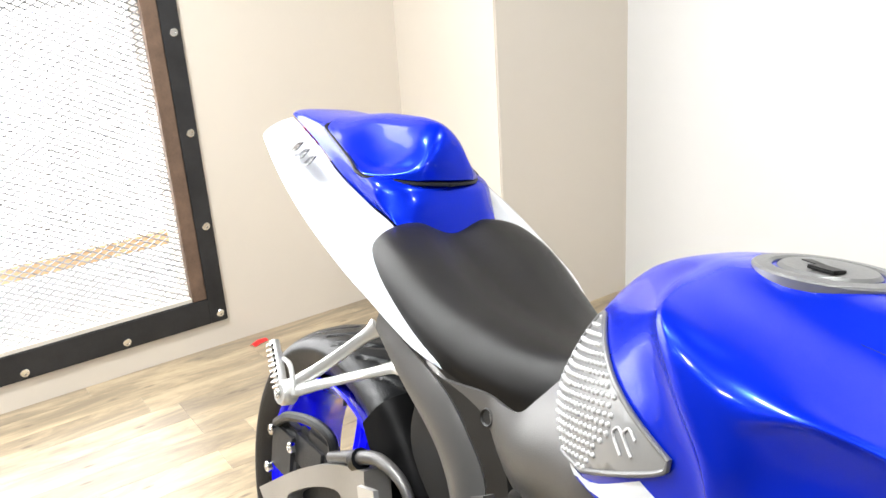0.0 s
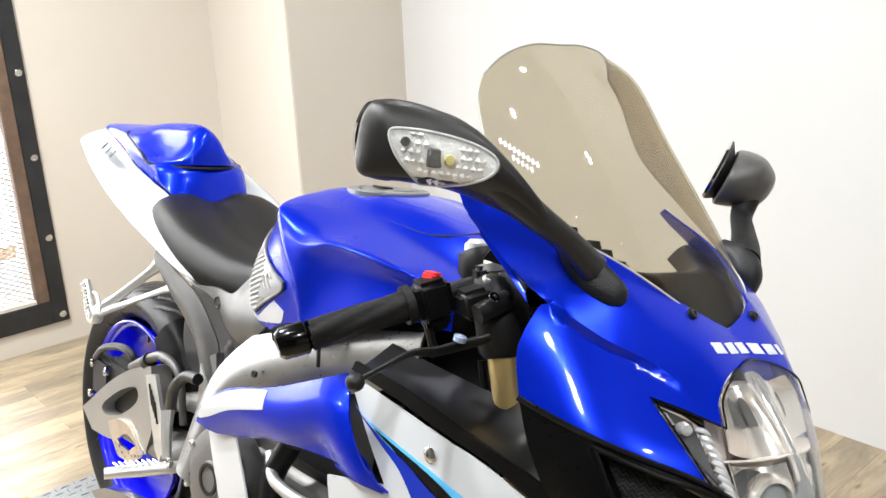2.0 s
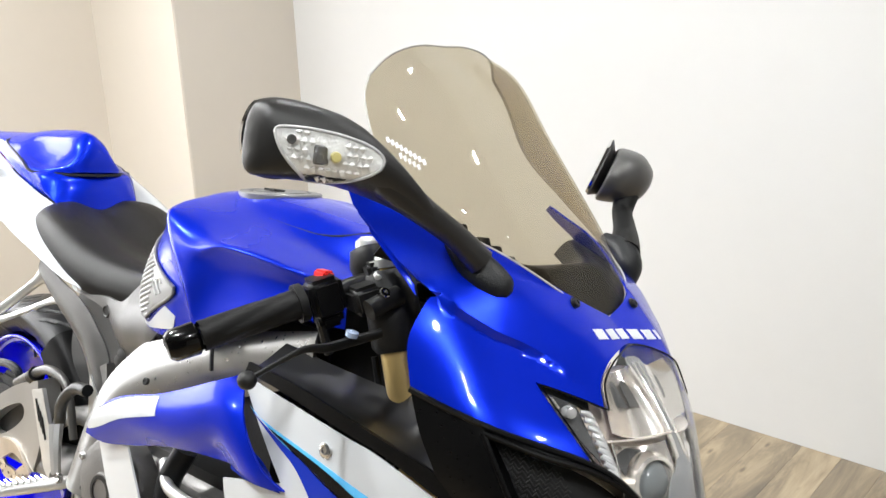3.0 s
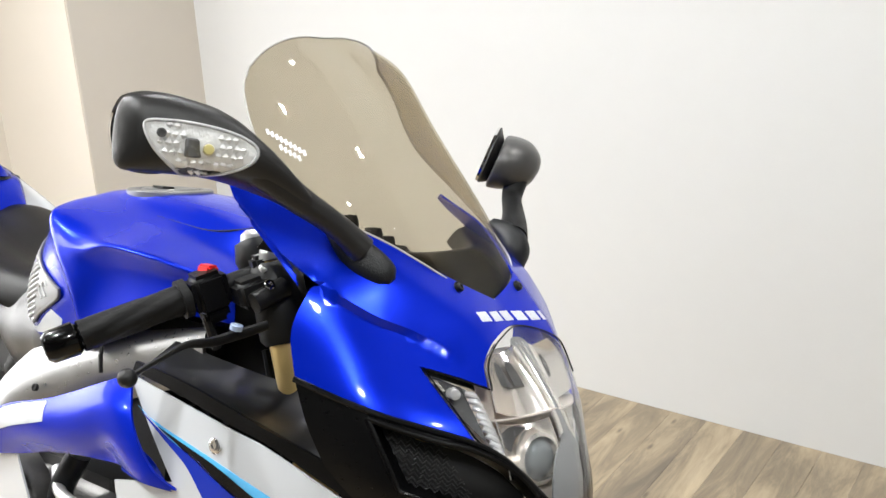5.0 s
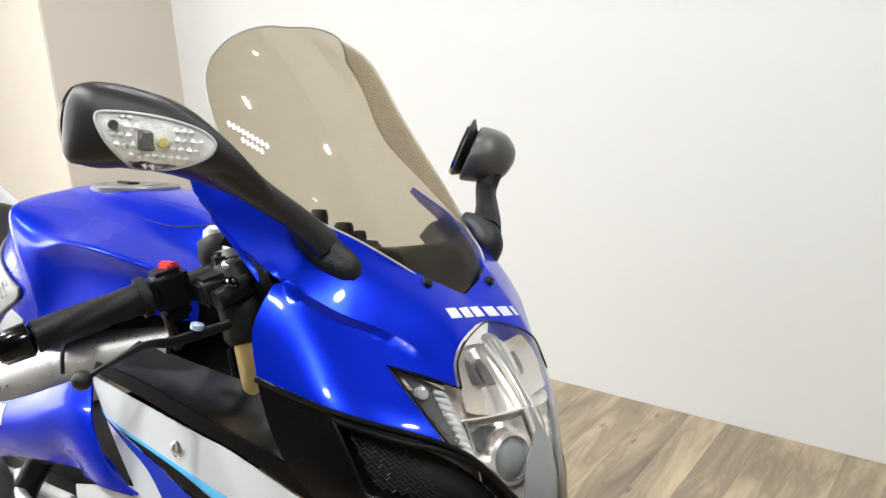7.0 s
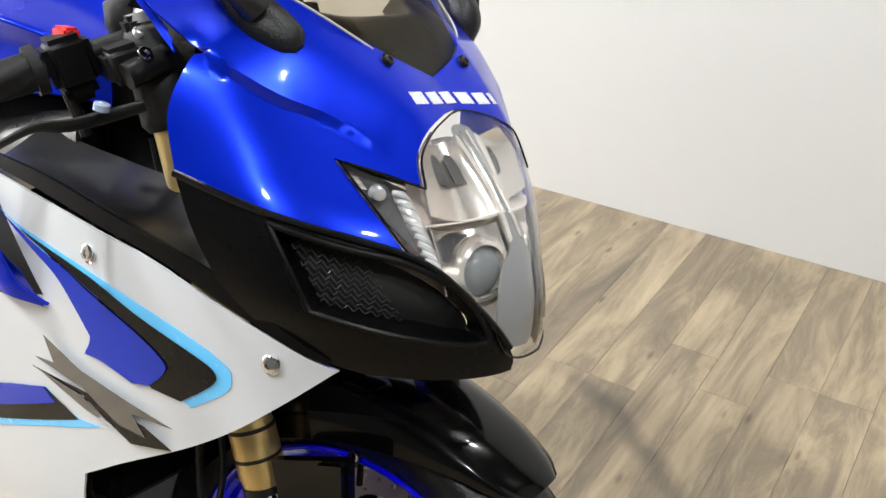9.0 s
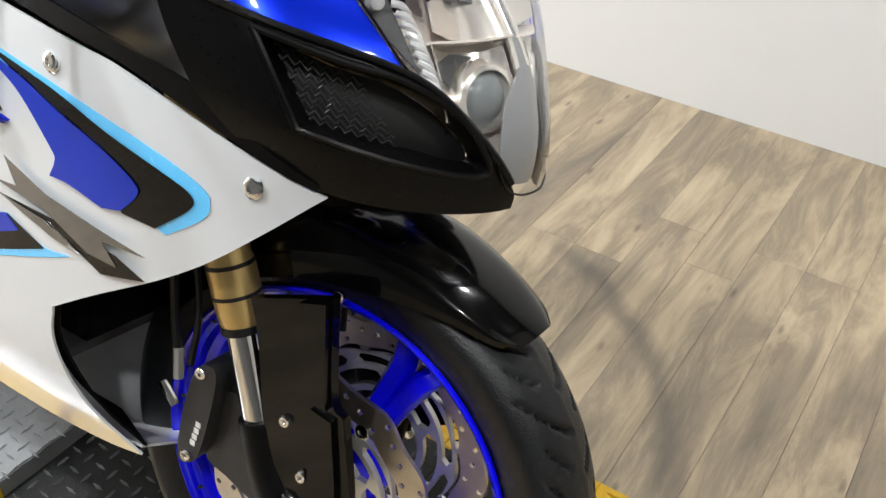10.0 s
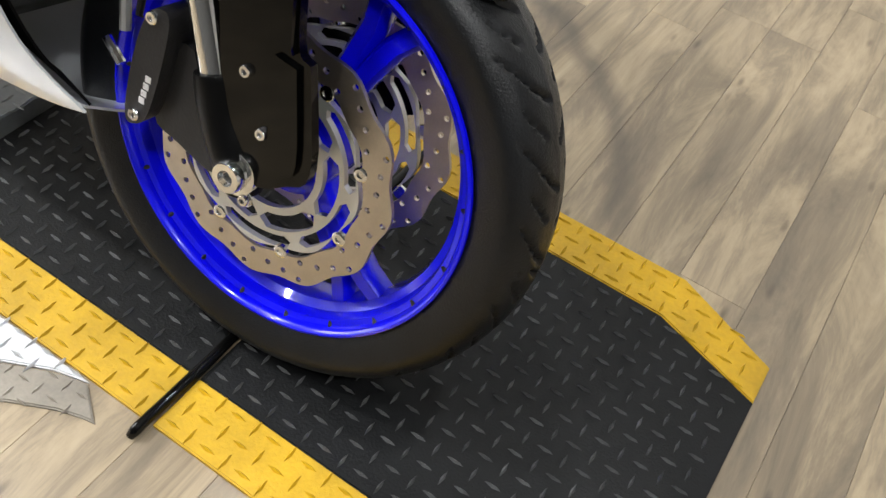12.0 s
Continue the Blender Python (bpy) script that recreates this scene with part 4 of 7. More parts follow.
def sym(pts):
    """A half outline that starts and ends on the middle line, made whole."""
    return pts + [(x, -y, z, c) for x, y, z, c in pts[-2:0:-1]]


def nose_part(name, half, mat, label, thickness=0.003, lift=0.0, whole=True, holes=(), step=0.011, parent=None, lay=None, lines=()):
    lp = [az(sym(half) if whole else half)]
    lp += [az(h) for h in holes]
    bm = solid(skin(lp, (lay or on_nose)(lift), step, lines), thickness)
    return part(name, bm, mat, parent or bike, label, 34)


def ang(a, z, c):
    """A place given by its angle round the steering head and its height, for the outlines of az()."""
    return (AX + math.cos(a / 0.45), -math.sin(a / 0.45), z, c)


LAMP_HALF = [ang(0, 0.9265, 0), ang(0.025, 0.9235, 0), ang(0.055, 0.912, 0), ang(0.077, 0.892, 0), ang(0.0845, 0.8665, 1), ang(0.116, 0.8775, 0), ang(0.1487, 0.887, 1),
             ang(0.131, 0.851, 0), ang(0.1125, 0.815, 0), ang(0.083, 0.791, 0), ang(0.060, 0.759, 0), ang(0.041, 0.720, 0), ang(0, 0.712, 0)]
COWL_HALF = [(-0.004, 0, 0.955, 1), (-0.022, -0.045, 0.974, 0), (-0.060, -0.095, 1.004, 0), (-0.125, -0.150, 1.036, 0), (-0.235, -0.196, 1.070, 1), (-0.252, -0.208, 1.064, 1),
             (-0.212, -0.213, 1.022, 0), (-0.150, -0.213, 0.993, 0), (-0.088, -0.210, 0.964, 1), (-0.098, -0.218, 0.957, 0), (-0.112, -0.230, 0.915, 0), (-0.095, -0.236, 0.866, 1),
             (0.000, -0.205, 0.843, 0), ang(0.1145, 0.8150, 1), ang(0.1335, 0.852, 0), ang(0.1515, 0.8892, 1),
             ang(0.116, 0.8803, 0), ang(0.0868, 0.8700, 1), ang(0.080, 0.8930, 0), ang(0.0575, 0.9140, 0), ang(0.026, 0.9260, 0), ang(0, 0.929, 0)]
cowl = nose_part("nose_cowl", COWL_HALF, M_BLUE, "glossy metallic blue nose cowl", step=0.0075, lay=on_cowl, lines=[[(k * q.x, q.y) for q in ln] for ln in (FOLD[1:], FOLD_FOOT) for k in (1, -1)])


def azp(pts, n=5, k=1):
    """A closed outline given straight in angle and height; k = -1: its mirror image."""
    q = outline(pts, n)
    return [Vector((k * p[0], p[1])) for p in q]


for s in (-1, 1):
    DUCT = azp([(0.2139, 0.836, 1), (0.1851, 0.7646, 1), (0.1255, 0.746, 0), (0.074, 0.7352, 0), (0.0605, 0.7440, 0), (0.0824, 0.7852, 0), (0.117, 0.809, 0), (0.1575, 0.8193, 0)], 5, -s)
    LOWER = az([(-0.095, s * 0.236, 0.864, 1), (0.000, s * 0.205, 0.841, 0), (0.088, s * 0.128, 0.813, 0), (0.130, s * 0.086, 0.771, 0), (0.158, s * 0.046, 0.720, 0), (0.156, s * 0.040, 0.700, 1),
                (0.105, s * 0.120, 0.699, 0), (0.045, s * 0.172, 0.710, 0), (-0.010, s * 0.205, 0.738, 0), (-0.055, s * 0.222, 0.776, 1), (-0.080, s * 0.230, 0.820, 0)])
    lower = part("lower_cowl", solid(skin([LOWER, DUCT], on_nose(), 0.009), 0.003), M_SATIN, bike, "satin black lower cowl with a ram-air duct", 50)
    top = [on_nose(0.001)(q[0], q[1]) for q in LOWER[:24]]
    part("cowl_lip", tube([tuple(v) for v in top], 0.0036, 8, 1), M_SATIN, lower, "rounded upper edge of the cowl")
    part("duct_wall", solid(skin([DUCT], on_nose(-0.036), 0.012), 0.002), M_DARK, lower, "dark duct recess")
    part("duct_side", sheet([[on_nose(0.0)(q[0], q[1]) for q in DUCT], [on_nose(-0.014)(q[0] * 0.985, q[1]) for q in DUCT], [on_nose(-0.040)(q[0] * 0.96, q[1]) for q in DUCT]], True), M_SATIN, lower, "smooth black duct throat", 60)
    lip = [on_nose(0.001)(q[0], q[1]) for q in DUCT]
    part("duct_lip", tube([tuple(v) for v in lip] + [tuple(lip[0])], 0.0034, 8, 1, False), M_SATIN, lower, "raised rim of the duct")
    # wavy strands of the duct's mesh
    for k in range(9):
        f = k / 8
        a0, b0 = Vector((0.201, 0.826)).lerp(Vector((0.178, 0.770)), f), Vector((0.140, 0.806)).lerp(Vector((0.118, 0.752)), f)
        ln = []
        for i in range(29):
            q = a0.lerp(b0, i / 28)
            q.y += 0.0028 * math.sin(i * math.pi / 2 + (math.pi if k % 2 else 0))
            ln.append(tuple(on_nose(-0.016 - 0.006 * i / 28)(-s * q.x, q.y)))
        part("mesh_strand", tube(ln, 0.0011, 5, 1, flat=0.6), M_STRAND, lower)

lens = nose_part("headlight", LAMP_HALF, M_LENS, "clear wraparound headlight lens", 0.002, 0.0015, step=0.012)
lens.visible_shadow = False
edge = [on_nose(0.0025)(q[0], q[1]) for q in az(sym(LAMP_HALF), 6)]
part("lamp_gasket", tube([tuple(v) for v in edge] + [tuple(edge[0])], 0.0011, 6, 1, False), M_BLACKG, lens, "thin black seal round the lamp")
# inside the lamp: bright housing, upper bowl with its windows, fluted band, smoked corner, projector, grey bezel
part("lamp_back", solid(skin([az(sym([(x, y, z - 0.004 if z > 0.9 else z, c) for x, y, z, c in LAMP_HALF]))], on_nose(-0.036), 0.013), 0.002), M_LAMPBACK, lens, "lamp housing with the floor's warm reflection in its beige")


def inlay(name, pts, mat, depth, label, thick=0.002, k=1):
    return part(name, solid(skin([azp(pts, 4, k)], on_nose(-depth), 0.010), thick), mat, lens, label, 40)


part("grey_bezel", solid(skin([azp([(0.012, 0.918, 0), (0.010, 0.890, 0), (0.004, 0.850, 0), (0.012, 0.818, 0), (0.030, 0.800, 0), (0.042, 0.772, 0), (0.044, 0.745, 0), (0.030, 0.722, 0), (0.0, 0.714, 0), (-0.030, 0.722, 0), (-0.044, 0.745, 0), (-0.042, 0.772, 0), (-0.030, 0.800, 0), (-0.012, 0.818, 0), (-0.004, 0.850, 0), (-0.010, 0.890, 0), (-0.012, 0.918, 0)], 3)], on_nose(-0.010), 0.010), 0.002), M_BEZEL, lens, "grey bezel between the lamps")
for s in (-1, 1):
    k = -s
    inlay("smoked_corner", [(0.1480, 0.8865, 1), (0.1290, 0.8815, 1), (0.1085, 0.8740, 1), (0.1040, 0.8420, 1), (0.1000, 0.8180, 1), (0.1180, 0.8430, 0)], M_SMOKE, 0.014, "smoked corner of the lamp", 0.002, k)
    part("side_bulb", turned(lathe([(0.0, 0.012), (0.006, 0.010), (0.008, 0), (0.005, -0.012), (0, -0.012)], n=14, close=False), along(on_nose(-0.008)(k * 0.122, 0.866), (1, s * 0.8, 0.2))), M_LENSBULB, lens, "clear side bulb")
    # small bright sheet put in as the glint of the smoked corner
    part("corner_glint", solid(skin([azp([(0.141, 0.8800, 1), (0.133, 0.8790, 1), (0.128, 0.8690, 1), (0.134, 0.8695, 1)], 2, k)], on_nose(-0.010), 0.01), 0.002), M_REFLECT, lens, "bright facet added as the corner's glint")
    for i in range(9):
        f = i / 8
        a, b = Vector((0.1075, 0.8675)).lerp(Vector((0.0975, 0.8120)), f), Vector((0.0930, 0.8630)).lerp(Vector((0.0830, 0.7990)), f)
        part("flute", tube([tuple(on_nose(-0.012)(k * a.x, a.y)), tuple(on_nose(-0.011)(k * (a.x + b.x) / 2, (a.y + b.y) / 2 + 0.001)), tuple(on_nose(-0.018)(k * b.x, b.y))], [0.0030, 0.0034, 0.0028], 8, 3), M_FLUTE, lens)
    # upper bowl: a hollow bright sheet, a shelf below it, and two windows, their shade painted grey
    bw = [[on_nose(-d)(k * a_, z_) for a_, d in ((0.080 * w, 0.006), (0.060 * w, 0.022), (0.036 * w, 0.030), (0.014 * w, 0.022), (0.004, 0.008))] for z_, w in ((0.915, 0.62), (0.896, 0.92), (0.872, 1.0), (0.848, 1.05))]
    part("upper_bowl", solid(sheet(patch(bw, 5, 5)), 0.0015), M_REFLECT, lens, "hollow bright upper reflector", 60)
    part("bowl_shelf", solid(sheet([[on_nose(-0.007)(k * a_, 0.846 - 0.08 * a_) for a_ in (0.088, 0.07, 0.05, 0.03, 0.012, 0.004)], [on_nose(-0.034)(k * a_, 0.850 - 0.08 * a_) for a_ in (0.088, 0.07, 0.05, 0.03, 0.012, 0.004)]]), 0.002), M_LAMPBACK, lens, "shelf under the upper reflector, warm reflection in its beige")
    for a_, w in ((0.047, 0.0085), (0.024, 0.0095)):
        inlay("bowl_window", [(a_ - w, 0.877, 1), (a_ + w, 0.879, 1), (a_ + w * 0.85, 0.898, 0), (a_ + w * 0.2, 0.904, 0), (a_ - w * 0.7, 0.900, 0)], M_SMOKE, 0.024, "window in the reflector, its shade painted grey", 0.001, k)
    inlay("bowl_vane", [(0.012, 0.912, 0), (0.0085, 0.890, 0), (0.004, 0.856, 0), (0.007, 0.822, 1), (0.013, 0.820, 1), (0.0105, 0.858, 0), (0.015, 0.892, 0), (0.017, 0.908, 0)], M_REFLECT, 0.009, "bright upright vane", 0.003, k)
    low = [[on_nose(-d)(k * a_, z_) for a_, d in ((0.086, 0.010), (0.074, 0.026), (0.052, 0.034), (0.030, 0.026), (0.020, 0.010))] for z_ in (0.840, 0.822, 0.800, 0.780)]
    part("lower_bowl", solid(sheet(patch(low, 5, 5)), 0.0015), M_REFLECT, lens, "hollow bright lower reflector", 60)
    inlay("bowl_window", [(0.083, 0.826, 1), (0.066, 0.836, 0), (0.046, 0.834, 1), (0.064, 0.824, 0), (0.074, 0.808, 1)], M_SMOKE, 0.022, "window in the reflector, its shade painted grey", 0.001, k)
    pj, pd = (0.110, s * 0.044, 0.790), (1, s * 0.42, 0.2)
    part("projector_ring", turned(lathe([(0.0255, 0.010), (0.030, 0.008), (0.034, -0.004), (0.032, -0.010), (0.0255, -0.010)], n=40), along(pj, pd)), M_REFLECT, lens, "bright projector ring")
    part("projector_lens", turned(lathe([(0, 0.0135), (0.010, 0.0125), (0.018, 0.0095), (0.0235, 0.0045), (0.0255, 0.0), (0.0255, -0.01), (0, -0.01)], n=40, close=False), along(pj, pd)), M_LENSGREY, lens, "grey round projector lens")

# plain bars where a maker's name stands on the nose
for k in range(6):
    u, z0 = 0.0570 - 0.0222 * k, 0.9345 - 0.0005 * k
    w = 0.0165 if k < 5 else 0.006
    bar = skin([[(u, z0 + 0.0095), (u - 0.001, z0), (u - 0.001 - w, z0), (u - w, z0 + 0.0095)]], on_nose(0.0008), 0.006)
    part("badge_bar", solid(bar, 0.0006), M_LETTER, cowl, "silver printed bar")
for s in (-1, 1):
    q = on_nose(0.002)(-s * math.atan2(0.052, 0.405) * 0.45, 0.968)
    part("screen_screw", bolt(q, (0.8, 0, 0.6), 0.0055, 0.003, 0.008), M_DARK, cowl)

# ---- windscreen
SCREEN = [[(0.002, 0, 0.952), (-0.016, -0.042, 0.968), (-0.045, -0.080, 0.992), (-0.080, -0.112, 1.014), (-0.125, -0.146, 1.034)],
          [(-0.060, 0, 1.042), (-0.066, -0.055, 1.044), (-0.084, -0.100, 1.050), (-0.125, -0.138, 1.058), (-0.185, -0.166, 1.066)],
          [(-0.144, -0.020, 1.146), (-0.148, -0.070, 1.145), (-0.160, -0.112, 1.142), (-0.198, -0.146, 1.134), (-0.250, -0.166, 1.116)],
          [(-0.222, -0.020, 1.222), (-0.224, -0.066, 1.220), (-0.232, -0.106, 1.214), (-0.256, -0.138, 1.200), (-0.292, -0.156, 1.176)],
          [(-0.288, -0.020, 1.268), (-0.290, -0.062, 1.262), (-0.294, -0.096, 1.250), (-0.300, -0.120, 1.233), (-0.308, -0.136, 1.210)]]


def other_side(q):
    """The screen's left half: high up the mirror image in the body's plane, at its foot along the fuller side of the cowl."""
    k = max(0.0, min(1.0, (1.09 - q[2]) / 0.09))
    m, h = mirrored(q), max(0.0, min(1.0, (q[2] - 1.13) / 0.1))
    d = (m.y - mid(m.x, m.z)) * h
    return (m + Vector((0.10 * d, 0, 0.15 * d))).lerp(Vector((q[0] + 0.022 * min(1, -q[1] / 0.06), -q[1] * 1.15, q[2])), k)


sg = patch([[other_side(q) for q in r[:0:-1]] + [Vector(q) for q in r] for r in SCREEN], 9, 9)
screen = part("windscreen", solid(sheet(sg), 0.003), M_SCREEN, bike, "smoke-tinted curved windscreen", 50)
screen.visible_shadow = False
rimline = [r[0] for r in sg] + sg[-1][1:-1] + [r[-1] for r in sg[::-1]] + sg[0][-2:0:-1]
part("screen_edge", tube([tuple(v) for v in rimline] + [tuple(rimline[0])], 0.0013, 6, 1, False), M_RIMGLASS, screen, "polished screen edge")
# plain pale marks of a maker's sticker, low on the screen
for k in range(9):
    b = Vector((-0.243, -0.160, 1.128)).lerp(Vector((-0.190, -0.150, 1.107)), k / 8)
    for row in range(2 if 2 < k < 8 else 1):
        part("sticker_bar", block(-0.0018, 0.0018, -0.0004, 0.0004, -0.0036, 0.0036, 0, 1, along(b + Vector((0.004 + 0.001 * row, -0.003, 0.002 - 0.0095 * row)), (0.62, -0.72, 0.32)) @ pose(0, 0, 0, 0, 25, 0)), M_LETTER, screen, "pale sticker bar")
# instruments behind the screen
dash = part("instrument_panel", block(-0.055, 0.055, -0.10, 0.10, -0.03, 0.03, 0.014, 3, pose(-0.165, 0.01, 0.935, 0, 35, 0)), M_PLASTIC, bike, "black instrument panel behind the screen")
part("dial", turned(lathe([(0, 0.008), (0.04, 0.008), (0.045, 0.004), (0.045, -0.01), (0, -0.01)], n=32, close=False), along((-0.19, 0.01, 0.965), (-0.6, 0, 0.8))), M_DARK, dash)
for xx, yy, zz, rr in ((-0.284, 0.069, 1.010, 0.013), (-0.280, 0.123, 0.992, 0.015), (-0.275, 0.155, 0.980, 0.012)):
    part("mount_knob", turned(lathe([(0, 0.018), (rr * 0.8, 0.017), (rr, 0.008), (rr, -0.02), (rr * 0.6, -0.06), (0, -0.06)], n=14, close=False), along((xx, yy, zz), (-0.1, 0, 1))), M_DARK, bike, "black knob on the far handlebar clamp")
HOOD = [[(0.000, 0.0, 0.935), (-0.03, -0.06, 0.95), (-0.10, -0.14, 0.985), (-0.20, -0.19, 1.02)], [(-0.050, 0.0, 0.985), (-0.062, -0.055, 0.988), (-0.120, -0.125, 0.996), (-0.205, -0.180, 1.018)], [(-0.095, 0.0, 1.000), (-0.098, -0.055, 1.001), (-0.140, -0.115, 1.001), (-0.215, -0.172, 1.010)], [(-0.12, 0.0, 0.965), (-0.125, -0.055, 0.965), (-0.16, -0.115, 0.975), (-0.23, -0.172, 0.990)]]
part("cowl_stay", solid(sheet(patch([[(x + 0.02 * min(1, -y / 0.05), -y * 1.28, z + 0.006 * min(1, -y / 0.05)) for x, y, z in r[:0:-1]] + r for r in HOOD], 5, 5)), 0.004), M_SATIN, bike, "black inner cowl liner", 60)

# ---- mirrors with built-in turn signals
for s in (-1,):

    def P(x, y, z):
        return (x, s * y, z)
    # housing: rings from the outer end towards the stalk
    rings = []
    for y, x0, x1, z, hz in ((0.3710, -0.252, -0.238, 1.102, 0.018), (0.3690, -0.256, -0.230, 1.106, 0.033), (0.3625, -0.258, -0.218, 1.110, 0.044), (0.343, -0.260, -0.198, 1.113, 0.048), (0.316, -0.258, -0.172, 1.112, 0.047),
                             (0.288, -0.246, -0.148, 1.107, 0.042), (0.262, -0.220, -0.128, 1.092, 0.031), (0.238, -0.172, -0.112, 1.071, 0.020), (0.222, -0.146, -0.106, 1.056, 0.015)):
        ring = []
        for k in range(24):
            a = 2 * math.pi * k / 24
            ca, sa = math.cos(a), math.sin(a)
            ring.append(P((x0 + x1) / 2 + (x1 - x0) / 2 * math.copysign(abs(ca) ** 0.75, ca), y, z + hz * (1 - 0.13 * (ca + 1)) * math.copysign(abs(sa) ** 0.8, sa)))
        rings.append(ring)
    g = [list(c) for c in zip(*[crv([r[k] for r in rings], 5) for k in range(24)])]
    hb = sheet(g, True)
    hb.verts.ensure_lookup_table()
    hb.faces.new([hb.verts[i] for i in range(24)])
    mir = part("mirror", hb, M_HOUSING, bike, "black mirror housing with built-in turn signal", 50)
    ht = BVHTree.FromPolygons([v.co.copy() for v in mir.data.vertices], [tuple(p.vertices) for p in mir.data.polygons])

    def on_mirror(lift):
        def f(y, z):
            h, nrm, *_ = ht.ray_cast(Vector((0.2, s * y, z)), Vector((-1, 0, 0)))
            if h is None:
                h, nrm, *_ = ht.find_nearest(Vector((-0.15, s * y, z)))
            return h + Vector((lift, 0, 0))
        return f
    sig = outline([(0.372, 1.1225, 0), (0.345, 1.1265, 0), (0.310, 1.1260, 0), (0.275, 1.1225, 0), (0.246, 1.1165, 0), (0.228, 1.1070, 0), (0.230, 1.0940, 0), (0.248, 1.0800, 0), (0.272, 1.0725, 0), (0.307, 1.0735, 0), (0.341, 1.0855, 0), (0.364, 1.1020, 0)], 4)
    sig = [Vector((0.279 + (q[0] - 0.2282) * 0.578, q[1])) for q in sig]
    sb = part("signal_back", solid(skin([sig], on_mirror(0.001), 0.007), 0.001), M_SIGNAL, mir, "bright signal reflector")
    sl = part("signal_lens", solid(skin([sig], on_mirror(0.008), 0.010), 0.0015), M_LENS, mir, "clear turn signal lens")
    sl.visible_shadow = False
    se = [on_mirror(0.003)(q[0], q[1]) for q in sig]
    part("signal_rim", tube([tuple(v) for v in se] + [tuple(se[0])], 0.0016, 6, 1, False), M_STUD, mir)
    part("bulb", turned(lathe([(0, 0.005), (0.005, 0.004), (0.0065, -0.003), (0, -0.005)], n=12, close=False), along(on_mirror(0.003)(0.316, 1.101), (1, -0.8, 0))), M_AMBER, mir, "yellowish bulb")
    part("bulb_holder", block(-0.003, 0.003, -0.012, 0.012, -0.010, 0.010, 0.002, 1, Matrix.Translation(on_mirror(0.002)(0.326, 1.101))), M_SMOKE, mir)
    rnd = random.Random(5)
    fb_ = bmesh.new()
    for i in range(15):
        for j in range(6):
            u, v = 0.361 - 0.0056 * i + 0.0014 * (j % 2), 1.122 - 0.009 * j
            if inside((u, v), sig) and min((u - q[0]) ** 2 + (v - q[1]) ** 2 for q in sig) > 0.005 ** 2 and not (0.308 < u < 0.333 and 1.09 < v < 1.115):
                c = on_mirror(0.0025)(u, v)
                bmesh.ops.create_cone(fb_, cap_ends=False, segments=4, radius1=0.0048, radius2=0.0012, depth=0.004, matrix=Matrix.Translation(c) @ Matrix.Rotation(radians(90 + rnd.uniform(-18, 18)), 4, "Y") @ Matrix.Rotation(rnd.uniform(-0.4, 0.4), 4, "X"))
    part("signal_facets", fb_, M_SIGNAL, mir, "small crystal facets", 20)
    part("signal_screw", bolt(on_mirror(0.006)(0.352, 1.1135), (1, -0.9, 0), 0.005, 0.003), M_SMOKE, mir)
    gl = plate([outline([(0.358, 1.105, 0), (0.350, 1.142, 0), (0.325, 1.154, 0), (0.27, 1.148, 0), (0.238, 1.125, 0), (0.24, 1.09, 0), (0.285, 1.070, 0), (0.335, 1.072, 0)], 5)], 0.0, 0.004, 0.03)
    for v in gl.verts:
        v.co = Vector((-0.258 - v.co.y, s * (v.co.x + 0.012), v.co.z))
    part("mirror_glass", gl, M_MIRROR, mir)
    part("mirror_stalk", tube([P(-0.160, 0.258, 1.090), P(-0.128, 0.226, 1.060), P(-0.102, 0.184, 1.032), P(-0.084, 0.155, 1.006)], [0.022, 0.0165, 0.0145, 0.0175], 16, 5), M_HOUSING, mir, "black mirror stalk")
    part("mirror_foot", tube([P(-0.126, 0.160, 1.024), P(-0.090, 0.150, 0.997), P(-0.062, 0.138, 0.980), P(-0.052, 0.135, 0.974)], [0.010, 0.022, 0.018, 0.006], 14, 5, flat=0.7), M_RUBBER, mir, "black rubber mirror foot")
# the left mirror is swung round, its glass towards the rider
MC, MN, ME = Vector((-0.188, 0.300, 1.138)), Vector((-0.825, -0.475, 0.306)).normalized(), Vector((0.0326, 0.0, 0.088)).normalized()
MS = MN.cross(ME)


def oval(t, a, b, up=0.0, n=28):
    return [MC - MN * t + ME * (up + a * math.copysign(abs(math.sin(2 * math.pi * k / n)) ** 0.85, math.sin(2 * math.pi * k / n))) + MS * b * math.copysign(abs(math.cos(2 * math.pi * k / n)) ** 0.85, math.cos(2 * math.pi * k / n)) for k in range(n)]


rg = [oval(0.006, 0.040, 0.060, -0.004), oval(0.010, 0.044, 0.064, -0.004), oval(0.026, 0.044, 0.064, 0.000), oval(0.046, 0.040, 0.056, 0.004), oval(0.062, 0.032, 0.042, 0.004), oval(0.072, 0.020, 0.026, 0.006), oval(0.076, 0.004, 0.006, 0.008)]
hb = sheet([list(c) for c in zip(*[crv([r[k] for r in rg], 4) for k in range(28)])], True)
mir = part("mirror", hb, M_SUB, bike, "black mirror housing turned towards the rider", 50)
part("mirror_backing", sheet([oval(-0.008, 0.046, 0.062), oval(-0.006, 0.047, 0.064), oval(0.010, 0.030, 0.048, -0.008)], True), M_DARK, mir, "black mirror backing")
gb = sheet([oval(-0.0085, 0.046, 0.062), oval(-0.012, 0.0455, 0.0615), oval(-0.0125, 0.044, 0.060)], True)
gb.verts.ensure_lookup_table()
gb.faces.new([gb.verts[56 + k] for k in range(28)])
part("mirror_glass", gb, M_MIRROR, mir, "oval mirror glass")
